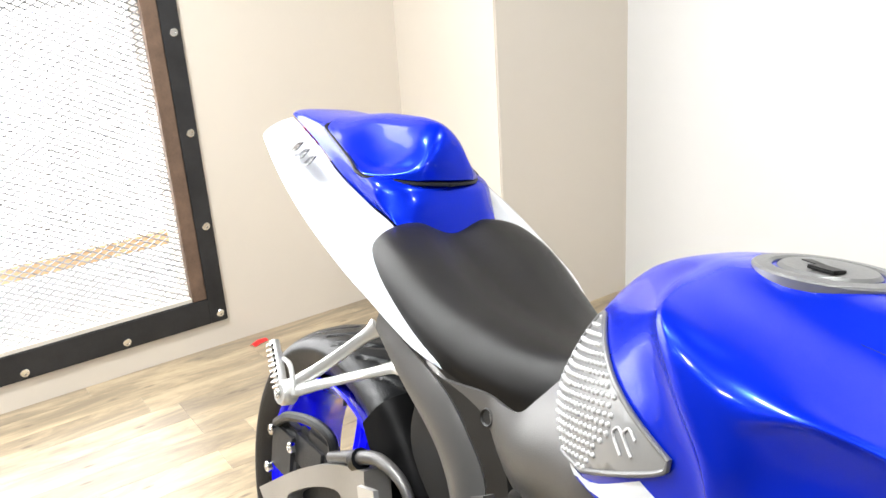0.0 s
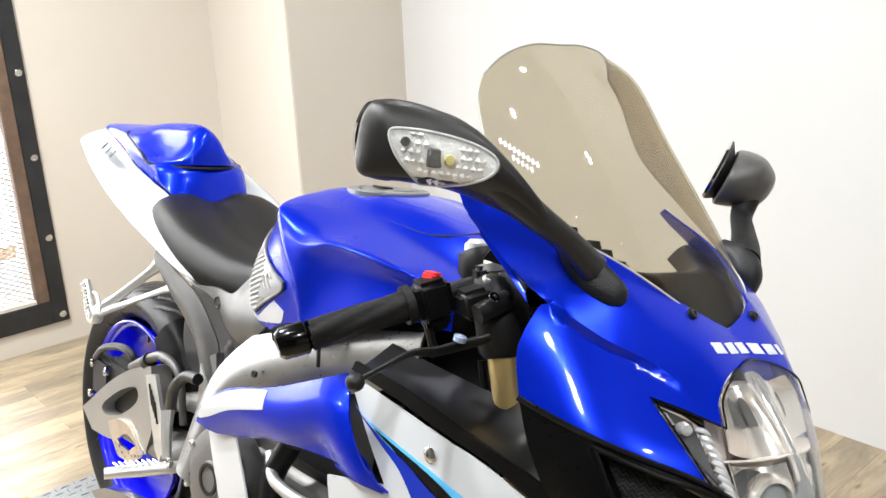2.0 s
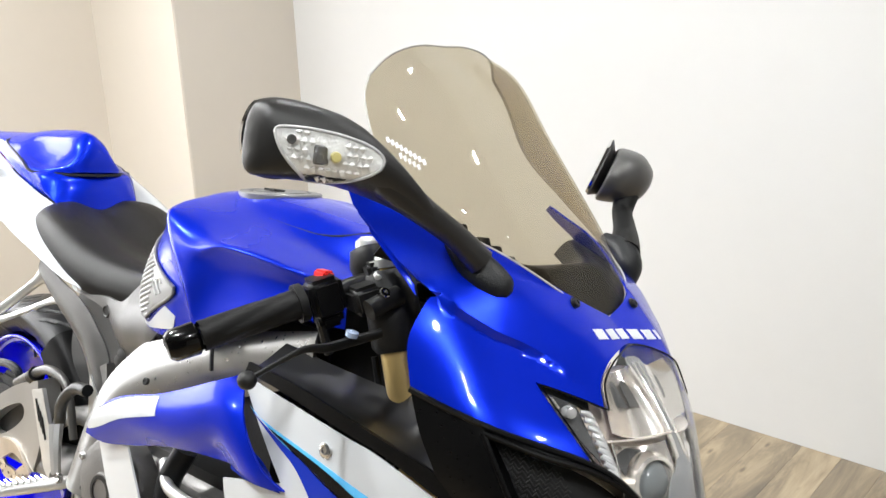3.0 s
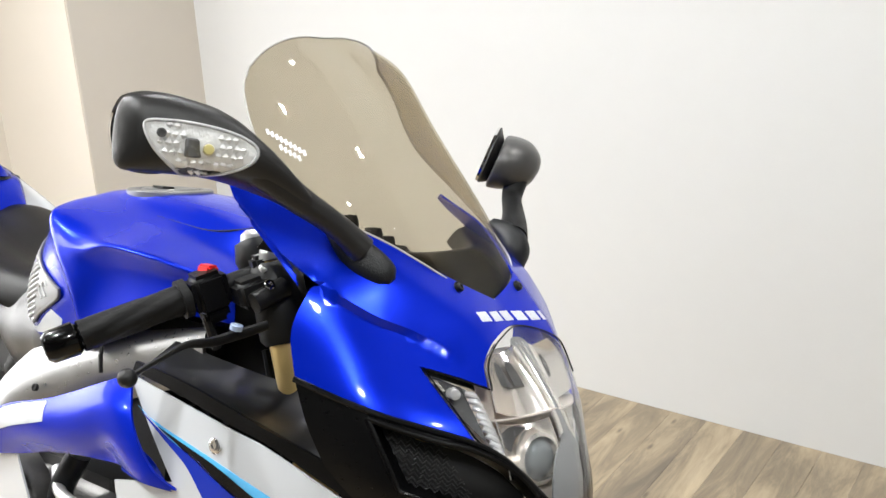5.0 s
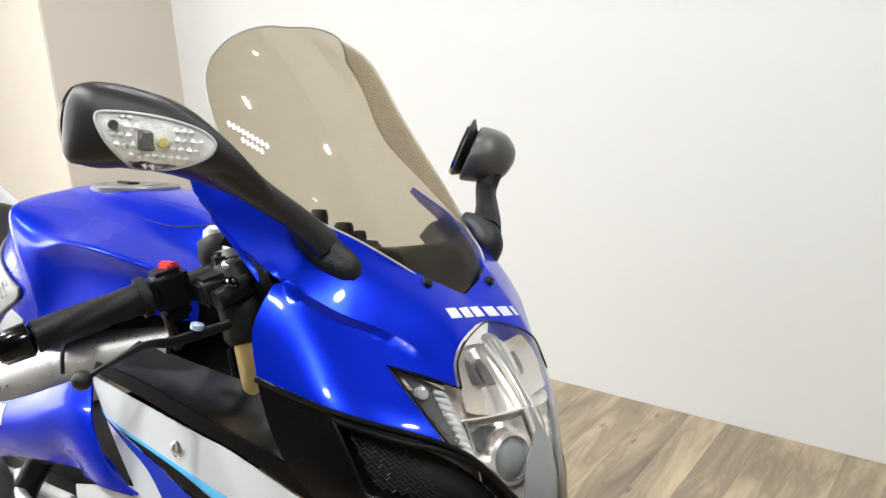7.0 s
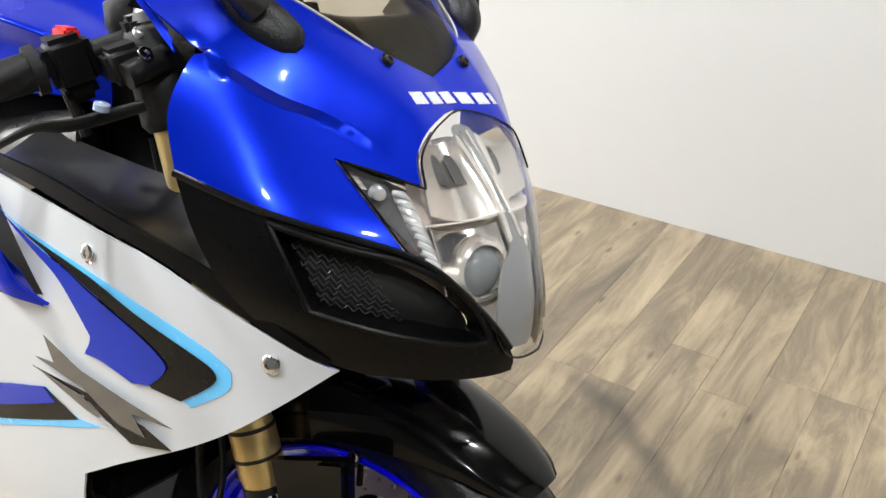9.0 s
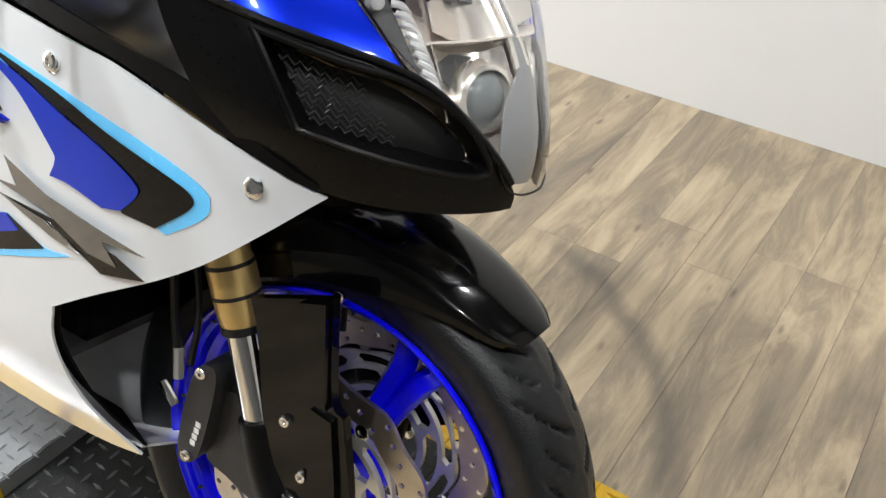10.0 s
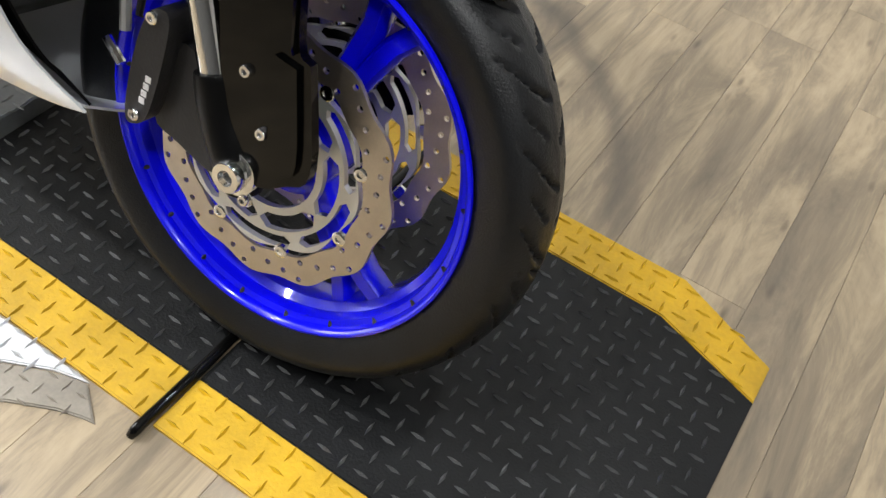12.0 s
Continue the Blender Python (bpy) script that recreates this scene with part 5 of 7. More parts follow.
part("mirror_stalk", tube([(-0.142, 0.300, 1.108), (-0.138, 0.285, 1.075), (-0.114, 0.250, 1.055), (-0.086, 0.205, 1.035), (-0.070, 0.178, 1.020)], [0.020, 0.016, 0.0165, 0.020, 0.021], 16, 5), M_GRIP, mir, "black mirror stalk")
part("mirror_foot", tube([(-0.108, 0.178, 1.034), (-0.076, 0.176, 1.022), (-0.062, 0.172, 1.002), (-0.054, 0.165, 0.980)], [0.012, 0.020, 0.022, 0.012], 14, 5), M_RUBBER, mir, "black rubber mirror foot")

# ---- handlebars, right side in detail
for s in (-1, 1):
    def P(x, y, z):
        return (x, s * y, z)
    a, b = Vector(P(-0.285, 0.230, 0.921)), Vector(P(-0.333, 0.334, 0.876))
    d = (b - a).normalized()
    hb = part("handlebar", tube([tuple(a - d * 0.10), tuple(b)], 0.011, 14, 1), M_DARK, bike)
    e1 = d.orthogonal().normalized()
    e2 = d.cross(e1)
    rings = []
    for k in range(31):
        f = k / 30
        ring = []
        for i in range(36):
            w = 2 * math.pi * i / 36
            rr = 0.0172 + 0.0014 * (1 if math.cos(6 * w + 9 * f) > -0.35 else 0) * (1 if 0.06 < f < 0.94 else 1.3)
            ring.append(a + d * (b - a).length * f + (e1 * math.cos(w) + e2 * math.sin(w)) * rr)
        rings.append(ring)
    part("grip", sheet(rings, True), M_GRIP, hb, "black rubber grip with slanting ribs")
    part("grip_flange", tube([tuple(a - d * 0.004), tuple(a + d * 0.006)], 0.024, 20, 1), M_GRIP, hb)
    part("bar_end", tube([tuple(b + d * 0.002), tuple(b + d * 0.006), tuple(b + d * 0.034), tuple(b + d * 0.040)], [0.016, 0.020, 0.019, 0.014], 20, 1), M_BLACKG, hb, "black bar-end weight")
    sw = along(a - d * 0.030, d)
    swb = part("switch_housing", turned(join(block(-0.022, 0.024, -0.022, 0.022, -0.028, 0.024, 0.008, 3), block(-0.015, 0.02, -0.016, 0.016, -0.04, -0.02, 0.006)), sw), M_PLASTIC, hb, "black switch housing")
    if s < 0:
        part("kill_switch", turned(block(-0.012, 0.010, -0.010, 0.008, 0.0, 0.015, 0.003), Matrix.Translation(Vector((-0.280, -0.200, 0.947)))), M_RED, swb, "red engine stop switch")
    part("brake_cable_stub", tube([tuple(sw @ Vector((0, 0.012, -0.03))), tuple(sw @ Vector((0.004, 0.010, -0.075)))], 0.006, 8, 1), M_RUBBER, swb)
    mc = part("master_cylinder", join(block(-0.020, 0.030, -0.020, 0.020, -0.018, 0.018, 0.007, 3, along(Vector(P(-0.235, 0.172, 0.935)), d)), tube([P(-0.21, 0.19, 0.925), P(-0.20, 0.15, 0.945)], 0.013, 12, 1), block(-0.016, 0.016, -0.03, 0.012, -0.015, 0.015, 0.005, 2, along(Vector(P(-0.245, 0.150, 0.965)), d))), M_DARK, hb, "black brake master cylinder")
    part("clamp_bolt", bolt(P(-0.20, 0.178, 0.947), (0.6, s * 0.3, 0.6), 0.007, 0.005), M_CHROME, mc)
    part("clamp_bolt", bolt(P(-0.228, 0.158, 0.962), (0.3, s * 0.3, 0.9), 0.008, 0.006), M_ALU, mc)
    lev = tube([P(-0.190, 0.185, 0.902), P(-0.208, 0.215, 0.890), P(-0.212, 0.250, 0.884), P(-0.214, 0.285, 0.884), P(-0.222, 0.315, 0.869), P(-0.231, 0.342, 0.853)], [0.0085, 0.0095, 0.0085, 0.0062, 0.0052, 0.005], 12, 5, flat=0.6)
    part("brake_lever" if s < 0 else "clutch_lever", lev, M_DARK, hb, "black folding lever")
    bl = bmesh.new()
    bmesh.ops.create_icosphere(bl, subdivisions=2, radius=0.011, matrix=Matrix.Translation(P(-0.232, 0.346, 0.851)))
    part("lever_ball", bl, M_DARK, hb)
    part("lever_adjuster", turned(lathe([(0, 0.003), (0.005, 0.003), (0.0075, 0.002), (0.0075, -0.004), (0, -0.004)], n=16, close=False), along(P(-0.197, 0.228, 0.903), (0.2, 0, 1))), material("blue_adjuster" if s < 0 else "blue_adjuster_far", (0.42, 0.52, 0.72), 0.25, 0.5), hb, "small blue lever adjuster")
    part("fork_cap", turned(lathe([(0, 0.020), (0.010, 0.020), (0.011, 0.012), (0.018, 0.012), (0.020, 0.004), (0.0275, 0.004), (0.0275, -0.006), (0, -0.006)], n=24, close=False), along(forkp(0.975, s), RAKE, (0, 1, 0))), M_ALU, hb, "silver fork cap")
    if s < 0:
        rv = part("brake_reservoir", tube([(-0.262, -0.140, 0.958), (-0.264, -0.140, 0.966), (-0.268, -0.140, 0.988), (-0.270, -0.140, 0.992)], [0.020, 0.024, 0.024, 0.020], 20, 1), M_DARK, hb, "black fluid reservoir")
        part("reservoir_cap", tube([(-0.270, -0.140, 0.992), (-0.272, -0.140, 1.000), (-0.273, -0.140, 1.006)], [0.016, 0.015, 0.008], 18, 1), M_ALU, rv)

# ---- fuel tank
TANK = [[(-0.875, 0, 0.870), (-0.875, 0.02, 0.866), (-0.874, 0.041, 0.852), (-0.872, 0.054, 0.838), (-0.871, 0.063, 0.825), (-0.870, 0.07, 0.812), (-0.869, 0.073, 0.800), (-0.868, 0.074, 0.790), (-0.866, 0.074, 0.775)],
        [(-0.850, 0, 0.936), (-0.850, 0.028, 0.930), (-0.848, 0.054, 0.912), (-0.846, 0.073, 0.890), (-0.844, 0.088, 0.868), (-0.842, 0.1, 0.848), (-0.840, 0.107, 0.828), (-0.838, 0.108, 0.808), (-0.836, 0.107, 0.780)],
        [(-0.800, 0, 0.986), (-0.800, 0.036, 0.981), (-0.798, 0.069, 0.964), (-0.794, 0.098, 0.938), (-0.790, 0.122, 0.908), (-0.786, 0.14, 0.878), (-0.782, 0.151, 0.850), (-0.780, 0.153, 0.820), (-0.778, 0.151, 0.785)],
        [(-0.752, 0, 1.010), (-0.752, 0.04, 1.006), (-0.750, 0.078, 0.993), (-0.742, 0.12, 0.968), (-0.724, 0.156, 0.938), (-0.702, 0.181, 0.900), (-0.684, 0.193, 0.864), (-0.676, 0.193, 0.826), (-0.676, 0.187, 0.790)],
        [(-0.712, 0, 1.020), (-0.712, 0.044, 1.016), (-0.712, 0.084, 1.005), (-0.695, 0.142, 0.989), (-0.668, 0.184, 0.967), (-0.627, 0.201, 0.925), (-0.591, 0.205, 0.885), (-0.578, 0.200, 0.845), (-0.580, 0.192, 0.797)],
        [(-0.696, 0, 1.022), (-0.696, 0.045, 1.019), (-0.696, 0.0855, 1.010), (-0.680, 0.148, 0.998), (-0.653, 0.194, 0.981), (-0.610, 0.211, 0.938), (-0.574, 0.2135, 0.895), (-0.561, 0.208, 0.850), (-0.562, 0.202, 0.812)],
        [(-0.676, 0, 1.025), (-0.676, 0.046, 1.021), (-0.676, 0.0875, 1.011), (-0.661, 0.149, 0.998), (-0.635, 0.194, 0.982), (-0.593, 0.210, 0.944), (-0.557, 0.211, 0.904), (-0.545, 0.205, 0.866), (-0.540, 0.204, 0.821)],
        [(-0.620, 0, 1.030), (-0.620, 0.048, 1.024), (-0.616, 0.092, 1.005), (-0.606, 0.148, 0.990), (-0.582, 0.189, 0.971), (-0.550, 0.208, 0.945), (-0.538, 0.203, 0.927), (-0.522, 0.197, 0.893), (-0.510, 0.202, 0.832)],
        [(-0.545, 0, 1.028), (-0.545, 0.049, 1.020), (-0.542, 0.096, 0.995), (-0.534, 0.146, 0.979), (-0.518, 0.184, 0.966), (-0.500, 0.204, 0.957), (-0.498, 0.200, 0.946), (-0.490, 0.190, 0.910), (-0.476, 0.199, 0.846)],
        [(-0.460, 0, 1.018), (-0.460, 0.049, 1.009), (-0.458, 0.098, 0.984), (-0.452, 0.144, 0.971), (-0.444, 0.178, 0.962), (-0.434, 0.196, 0.955), (-0.433, 0.191, 0.944), (-0.428, 0.182, 0.917), (-0.420, 0.192, 0.867)],
        [(-0.380, 0, 0.996), (-0.380, 0.048, 0.988), (-0.380, 0.095, 0.966), (-0.376, 0.136, 0.957), (-0.372, 0.166, 0.951), (-0.366, 0.180, 0.946), (-0.366, 0.176, 0.936), (-0.363, 0.168, 0.918), (-0.358, 0.178, 0.883)],
        [(-0.300, 0, 0.956), (-0.300, 0.042, 0.952), (-0.300, 0.080, 0.942), (-0.300, 0.112, 0.936), (-0.300, 0.134, 0.931), (-0.300, 0.144, 0.926), (-0.300, 0.142, 0.918), (-0.300, 0.138, 0.904), (-0.300, 0.138, 0.878)]]
tb = sheet(patch(body(TANK), 5, 8))
TANK_TREE = BVHTree.FromBMesh(tb)
tank = part("fuel_tank", solid(tb, 0.003), M_BLUE, bike, "glossy metallic blue fuel tank", 60)


def onto(tree, axis, lift=0.0006):
    """Lays a flat pattern on a body panel: from the right side (axis y) or from above (axis z)."""
    def f(u, v):
        o, d = (Vector((u, -0.6, v)), Vector((0, 1, 0))) if axis == "y" else (Vector((u, v, 1.6)), Vector((0, 0, -1)))
        h, nrm, *_ = tree.ray_cast(o, d)
        if h is None:
            h, nrm, *_ = tree.find_nearest(o + d * 0.4)
        if nrm.dot(d) > 0:
            nrm = -nrm
        return h + nrm * lift
    return f


CAP = Vector((-0.618, mid(-0.618, 1.03), 1.0272))
CAPM = pose(*CAP, 4, -2, 0) @ pose(0, 0, 0, 90, 0, 0)
cap = part("filler_cap", turned(lathe([(0.068, -0.012), (0.068, 0.001), (0.066, 0.003), (0.053, 0.004), (0.050, 0.002), (0.050, -0.006)], n=56), CAPM), M_CAP, tank, "round grey filler cap ring")
part("cap_gap", turned(lathe([(0.050, -0.006), (0.050, 0.0), (0.0455, 0.0), (0.0455, -0.006)], n=56), CAPM), M_DARK, cap, "black groove round the cap")
part("cap_disc", turned(lathe([(0, 0.005), (0.042, 0.005), (0.0455, 0.002), (0.0455, -0.006), (0, -0.006)], n=56, close=False), CAPM), M_CAP, cap, "grey cap centre")
part("lock_cover", block(-0.010, 0.018, -0.016, 0.010, 0.004, 0.0075, 0.002, 2, Matrix.Translation(CAP + Vector((0.004, -0.018, 0)))), M_DARK, cap, "black lock cover")
part("cap_slot", plate([outline([(-0.034, -0.012, 1), (-0.014, -0.016, 0), (-0.010, 0.004, 1), (-0.030, 0.010, 0)], 4)], 0.0, 0.002, 0.02), M_DARK, cap, "dark cap recess").data.transform(Matrix.Translation(CAP + Vector((0.004, 0.014, 0.0052))) @ pose(0, 0, 0, -90, 0, 0))
for k in range(5):
    a = 2 * math.pi * (k + 0.3) / 5
    part("cap_bolt", bolt(CAP + Vector((0.059 * math.cos(a), 0.059 * math.sin(a), 0.003)), (0, 0, 1), 0.0032, 0.0016), M_ALU, cap)
# the raised top panel ends in a dark gap ahead of the cap
sm = [onto(TANK_TREE, "z", 0.0)(x_, mid(x_, 1.0) - y_) for x_, y_ in ((-0.53, 0.092), (-0.47, 0.088), (-0.425, 0.078), (-0.395, 0.055), (-0.385, 0.0), (-0.395, -0.055), (-0.425, -0.078), (-0.47, -0.088), (-0.53, -0.092))]
part("tank_seam", tube([tuple(q) for q in sm], [0.0003, 0.0006, 0.0012, 0.0018, 0.0020, 0.0018, 0.0012, 0.0006, 0.0003], 6, 6), M_DARK, tank, "dark seam across the tank's front")
# knee pads with round studs
for s in (-1, 1):
    lay = onto(TANK_TREE, "y", 0.0008)

    def side(u, v, up=0.0):
        q = lay(u, v) + Vector((-0.35, -0.93, 0.1)) * up
        return q if s < 0 else mirrored(q)
    PAD = outline([(-0.806, 0.932, 0), (-0.835, 0.892, 0), (-0.843, 0.850, 0), (-0.832, 0.815, 0), (-0.790, 0.800, 0), (-0.728, 0.8045, 1), (-0.622, 0.858, 0), (-0.608, 0.876, 1), (-0.694, 0.906, 0), (-0.766, 0.930, 0)], 5)
    pad = part("knee_pad", solid(skin([PAD], lambda u, v: side(u, v, 0.002), 0.010), 0.003), M_PAD, bike, "grey studded knee grip pad", 60)
    RIM = [side(q[0], q[1], 0.002) for q in PAD]
    part("pad_edge", tube([tuple(q) for q in RIM] + [tuple(RIM[0])], 0.0028, 8, 1, False), M_PADEDGE, pad, "rounded darker pad edge")
    sb = bmesh.new()
    for j in range(20):
        # one row after another, the studs evenly spaced along the curved face
        run, before = 0.0056 * (j % 2), None
        for i in range(160):
            u = -0.845 + 0.001 * i
            p = Vector((u, 0.936 - 0.0084 * j + 0.30 * (u + 0.78)))
            if not inside(p, PAD) or p.x > -0.700 + 0.55 * (p.y - 0.84):
                continue
            q = side(p.x, p.y, 0.0025)
            run += (q - before).length if before else 0.0
            before = q
            if run >= 0.0112:
                run -= 0.0112
                if min((p.x - w[0]) ** 2 + (p.y - w[1]) ** 2 for w in PAD) > 0.0045 ** 2:
                    bmesh.ops.create_icosphere(sb, subdivisions=1, radius=0.0031, matrix=Matrix.Translation(q))
    tagged(part("pad_studs", sb, M_STUD, pad, "rows of round rubber studs", 60), kind="stuff")
    for k in range(2):
        part("pad_mark", tube([tuple(side(-0.668 + 0.014 * k + u, 0.852 + 0.005 * k + v, 0.003)) for u, v in ((0.004, 0.002), (-0.010, 0.016), (-0.004, 0.024), (0.006, 0.018))], 0.0014, 6, 3), M_STUD, pad, "raised pale mark on the pad")
    part("tank_foot_patch", solid(skin([outline([(-0.770, 0.796, 1), (-0.715, 0.800, 0), (-0.640, 0.842, 1), (-0.612, 0.832, 1), (-0.622, 0.812, 0), (-0.640, 0.806, 1), (-0.740, 0.786, 1)], 4)], lambda u, v: side(u, v, 0.0004), 0.01), 0.0006), M_WHITE, bike, "white patch at the tank's foot")

part("tank_stop", block(-0.020, 0.020, -0.013, 0.012, -0.012, 0.012, 0.003, 2, pose(-0.578, -0.184, 0.808, 0, -24, 0)), M_PLASTIC, bike, "black rubber stop under the tank")

# ---- seat
SEAT = [[(-1.238, 0, 0.916), (-1.244, 0.055, 0.926), (-1.240, 0.105, 0.912), (-1.234, 0.134, 0.886), (-1.230, 0.134, 0.858)],
        [(-1.224, 0, 0.922), (-1.224, 0.060, 0.933), (-1.220, 0.118, 0.920), (-1.212, 0.149, 0.886), (-1.205, 0.147, 0.850)],
        [(-1.170, 0, 0.902), (-1.168, 0.070, 0.914), (-1.160, 0.126, 0.901), (-1.150, 0.153, 0.864), (-1.145, 0.149, 0.830)],
        [(-1.090, 0, 0.874), (-1.090, 0.068, 0.882), (-1.082, 0.120, 0.868), (-1.075, 0.146, 0.830), (-1.070, 0.143, 0.800)],
        [(-1.010, 0, 0.856), (-1.010, 0.058, 0.858), (-1.005, 0.100, 0.845), (-1.000, 0.124, 0.808), (-0.998, 0.122, 0.780)],
        [(-0.935, 0, 0.852), (-0.935, 0.046, 0.848), (-0.932, 0.078, 0.832), (-0.930, 0.096, 0.798), (-0.928, 0.094, 0.768)],
        [(-0.880, 0, 0.858), (-0.880, 0.036, 0.852), (-0.879, 0.058, 0.834), (-0.878, 0.072, 0.800), (-0.877, 0.070, 0.768)],
        [(-0.848, 0, 0.868), (-0.848, 0.030, 0.860), (-0.848, 0.046, 0.840), (-0.848, 0.056, 0.805), (-0.848, 0.056, 0.770)]]
part("seat", solid(sheet(patch(body(SEAT), 7, 7)), 0.004), M_SEAT, bike, "black vinyl rider seat", 50)

# ---- tail: blue top, white sides, seat cowl
TAIL = [[(-1.672, 0, 1.042), (-1.670, 0.030, 1.040), (-1.662, 0.052, 1.036), (-1.655, 0.062, 1.030)],
        [(-1.640, 0, 1.052), (-1.640, 0.036, 1.049), (-1.638, 0.064, 1.044), (-1.634, 0.078, 1.036)],
        [(-1.505, 0, 1.050), (-1.505, 0.050, 1.044), (-1.505, 0.080, 1.032), (-1.505, 0.093, 1.008)],
        [(-1.400, 0, 1.030), (-1.400, 0.060, 1.024), (-1.400, 0.094, 1.006), (-1.400, 0.101, 0.974)],
        [(-1.310, 0, 1.004), (-1.314, 0.065, 0.998), (-1.330, 0.102, 0.984), (-1.345, 0.1005, 0.956)],
        [(-1.254, 0, 0.990), (-1.264, 0.065, 0.984), (-1.290, 0.102, 0.974), (-1.305, 0.099, 0.945)],
        [(-1.232, 0, 0.966), (-1.243, 0.064, 0.962), (-1.268, 0.099, 0.952), (-1.275, 0.095, 0.938)],
        [(-1.216, 0, 0.912), (-1.222, 0.058, 0.914), (-1.228, 0.083, 0.920), (-1.236, 0.086, 0.924)]]
part("tail_cowl", solid(sheet(patch(body(TAIL), 8, 7)), 0.003), M_BLUE, bike, "glossy blue tail cowl", 60)
HUMP = [[(-1.512, 0, 1.0585), (-1.511, 0.030, 1.055), (-1.509, 0.055, 1.048), (-1.503, 0.070, 1.040), (-1.495, 0.079, 1.034)],
        [(-1.440, 0, 1.070), (-1.440, 0.032, 1.061), (-1.438, 0.058, 1.043), (-1.436, 0.076, 1.030), (-1.434, 0.089, 1.019)],
        [(-1.370, 0, 1.076), (-1.370, 0.031, 1.060), (-1.370, 0.055, 1.030), (-1.372, 0.079, 1.011), (-1.376, 0.097, 1.003)],
        [(-1.310, 0, 1.078), (-1.311, 0.029, 1.060), (-1.314, 0.050, 1.026), (-1.330, 0.074, 1.002), (-1.350, 0.1005, 0.995)],
        [(-1.275, 0, 1.073), (-1.277, 0.029, 1.054), (-1.286, 0.050, 1.020), (-1.310, 0.074, 0.998), (-1.338, 0.102, 0.991)],
        [(-1.254, 0, 1.056), (-1.257, 0.029, 1.041), (-1.269, 0.050, 1.012), (-1.296, 0.076, 0.995), (-1.330, 0.103, 0.988)],
        [(-1.243, 0, 1.028), (-1.247, 0.031, 1.020), (-1.259, 0.055, 1.003), (-1.289, 0.080, 0.992), (-1.325, 0.103, 0.985)],
        [(-1.240, 0, 0.996), (-1.244, 0.031, 0.994), (-1.256, 0.055, 0.990), (-1.286, 0.081, 0.987), (-1.322, 0.103, 0.982)]]
hump = part("seat_cowl", solid(sheet(patch(body(HUMP), 8, 7)), 0.003), M_BLUE, bike, "blue humped single-seat cowl", 60)
GAP = [[(-1.516, 0, 1.0520), (-1.512, 0.040, 1.046), (-1.506, 0.072, 1.036), (-1.495, 0.082, 1.030), (-1.434, 0.092, 1.015), (-1.376, 0.100, 0.999), (-1.330, 0.1055, 0.984), (-1.292, 0.084, 0.983), (-1.256, 0.052, 0.986), (-1.237, 0, 0.990)]]
whole = body(GAP)[0]
seam = crv(whole[9:] + whole[:9], 6, True)
part("cowl_seam", tube([tuple(q) for q in seam] + [tuple(seam[0])], 0.0034, 6, 1, False), M_DARK, hump, "dark seam round the cowl")
WT = [[(-1.634, 0.080, 1.032), (-1.505, 0.095, 1.006), (-1.400, 0.1035, 0.972), (-1.300, 0.102, 0.944), (-1.225, 0.090, 0.915), (-1.140, 0.120, 0.860), (-1.070, 0.128, 0.815), (-1.018, 0.112, 0.786)],
      [(-1.612, 0.118, 1.022), (-1.500, 0.138, 1.000), (-1.400, 0.150, 0.965), (-1.300, 0.156, 0.930), (-1.225, 0.158, 0.898), (-1.145, 0.163, 0.854), (-1.070, 0.152, 0.812), (-1.016, 0.118, 0.784)],
      [(-1.580, 0.155, 1.008), (-1.490, 0.172, 0.978), (-1.395, 0.182, 0.942), (-1.300, 0.186, 0.906), (-1.225, 0.185, 0.876), (-1.145, 0.178, 0.846), (-1.070, 0.158, 0.808), (-1.015, 0.119, 0.781)],
      [(-1.560, 0.164, 0.996), (-1.470, 0.180, 0.962), (-1.380, 0.188, 0.926), (-1.290, 0.190, 0.893), (-1.215, 0.187, 0.868), (-1.140, 0.178, 0.840), (-1.068, 0.156, 0.804), (-1.014, 0.118, 0.779)],
      [(-1.555, 0.135, 0.975), (-1.465, 0.150, 0.942), (-1.375, 0.158, 0.908), (-1.285, 0.160, 0.876), (-1.210, 0.160, 0.850), (-1.135, 0.152, 0.824), (-1.066, 0.138, 0.794), (-1.014, 0.108, 0.776)]]
for s in (-1, 1):
    tw = part("tail_side", solid(sheet(patch([[(x, mid(x, z) - y, z) if s < 0 else mirrored((x, mid(x, z) - y, z)) for x, y, z in r] for r in WT], 6, 6)), 0.003), M_WHITE, bike, "white pearl tail side panel", 60)
    q0, q1 = Vector((-1.475, 0, 1.004)), Vector((-1.385, 0, 0.985))
    for k in range(3):
        q = q0.lerp(q1, (k + 0.5) / 3)
        q.y = mid(q.x, q.z) + s * (0.151 + 0.003 * k)
        part("badge_bar", block(-0.013, 0.013, -0.0012, 0.0012, -0.010, 0.010, 0.001, 1, along(q, (-0.25, s * 0.75, 0.62)) @ pose(0, 0, 0, 0, 14, 0)), M_DECALGREY, tw, "dark grey badge bar")
part("tail_underside", solid(sheet(patch(body([[(-1.56, 0, 0.970), (-1.56, 0.13, 0.975)], [(-1.38, 0, 0.898), (-1.38, 0.155, 0.908)], [(-1.20, 0, 0.835), (-1.20, 0.155, 0.848)], [(-1.02, 0, 0.775), (-1.02, 0.105, 0.776)]]), 4, 4)), 0.003), M_PLASTIC, bike, "black tail underside")
part("tail_light", block(-1.662, -1.640, mid(-1.65, 1.0) - 0.05, mid(-1.65, 1.0) + 0.05, 0.985, 1.030, 0.008, 3), material("red_tail_lens", (0.45, 0.01, 0.01), 0.2, 0, 0.8), bike, "red tail light")

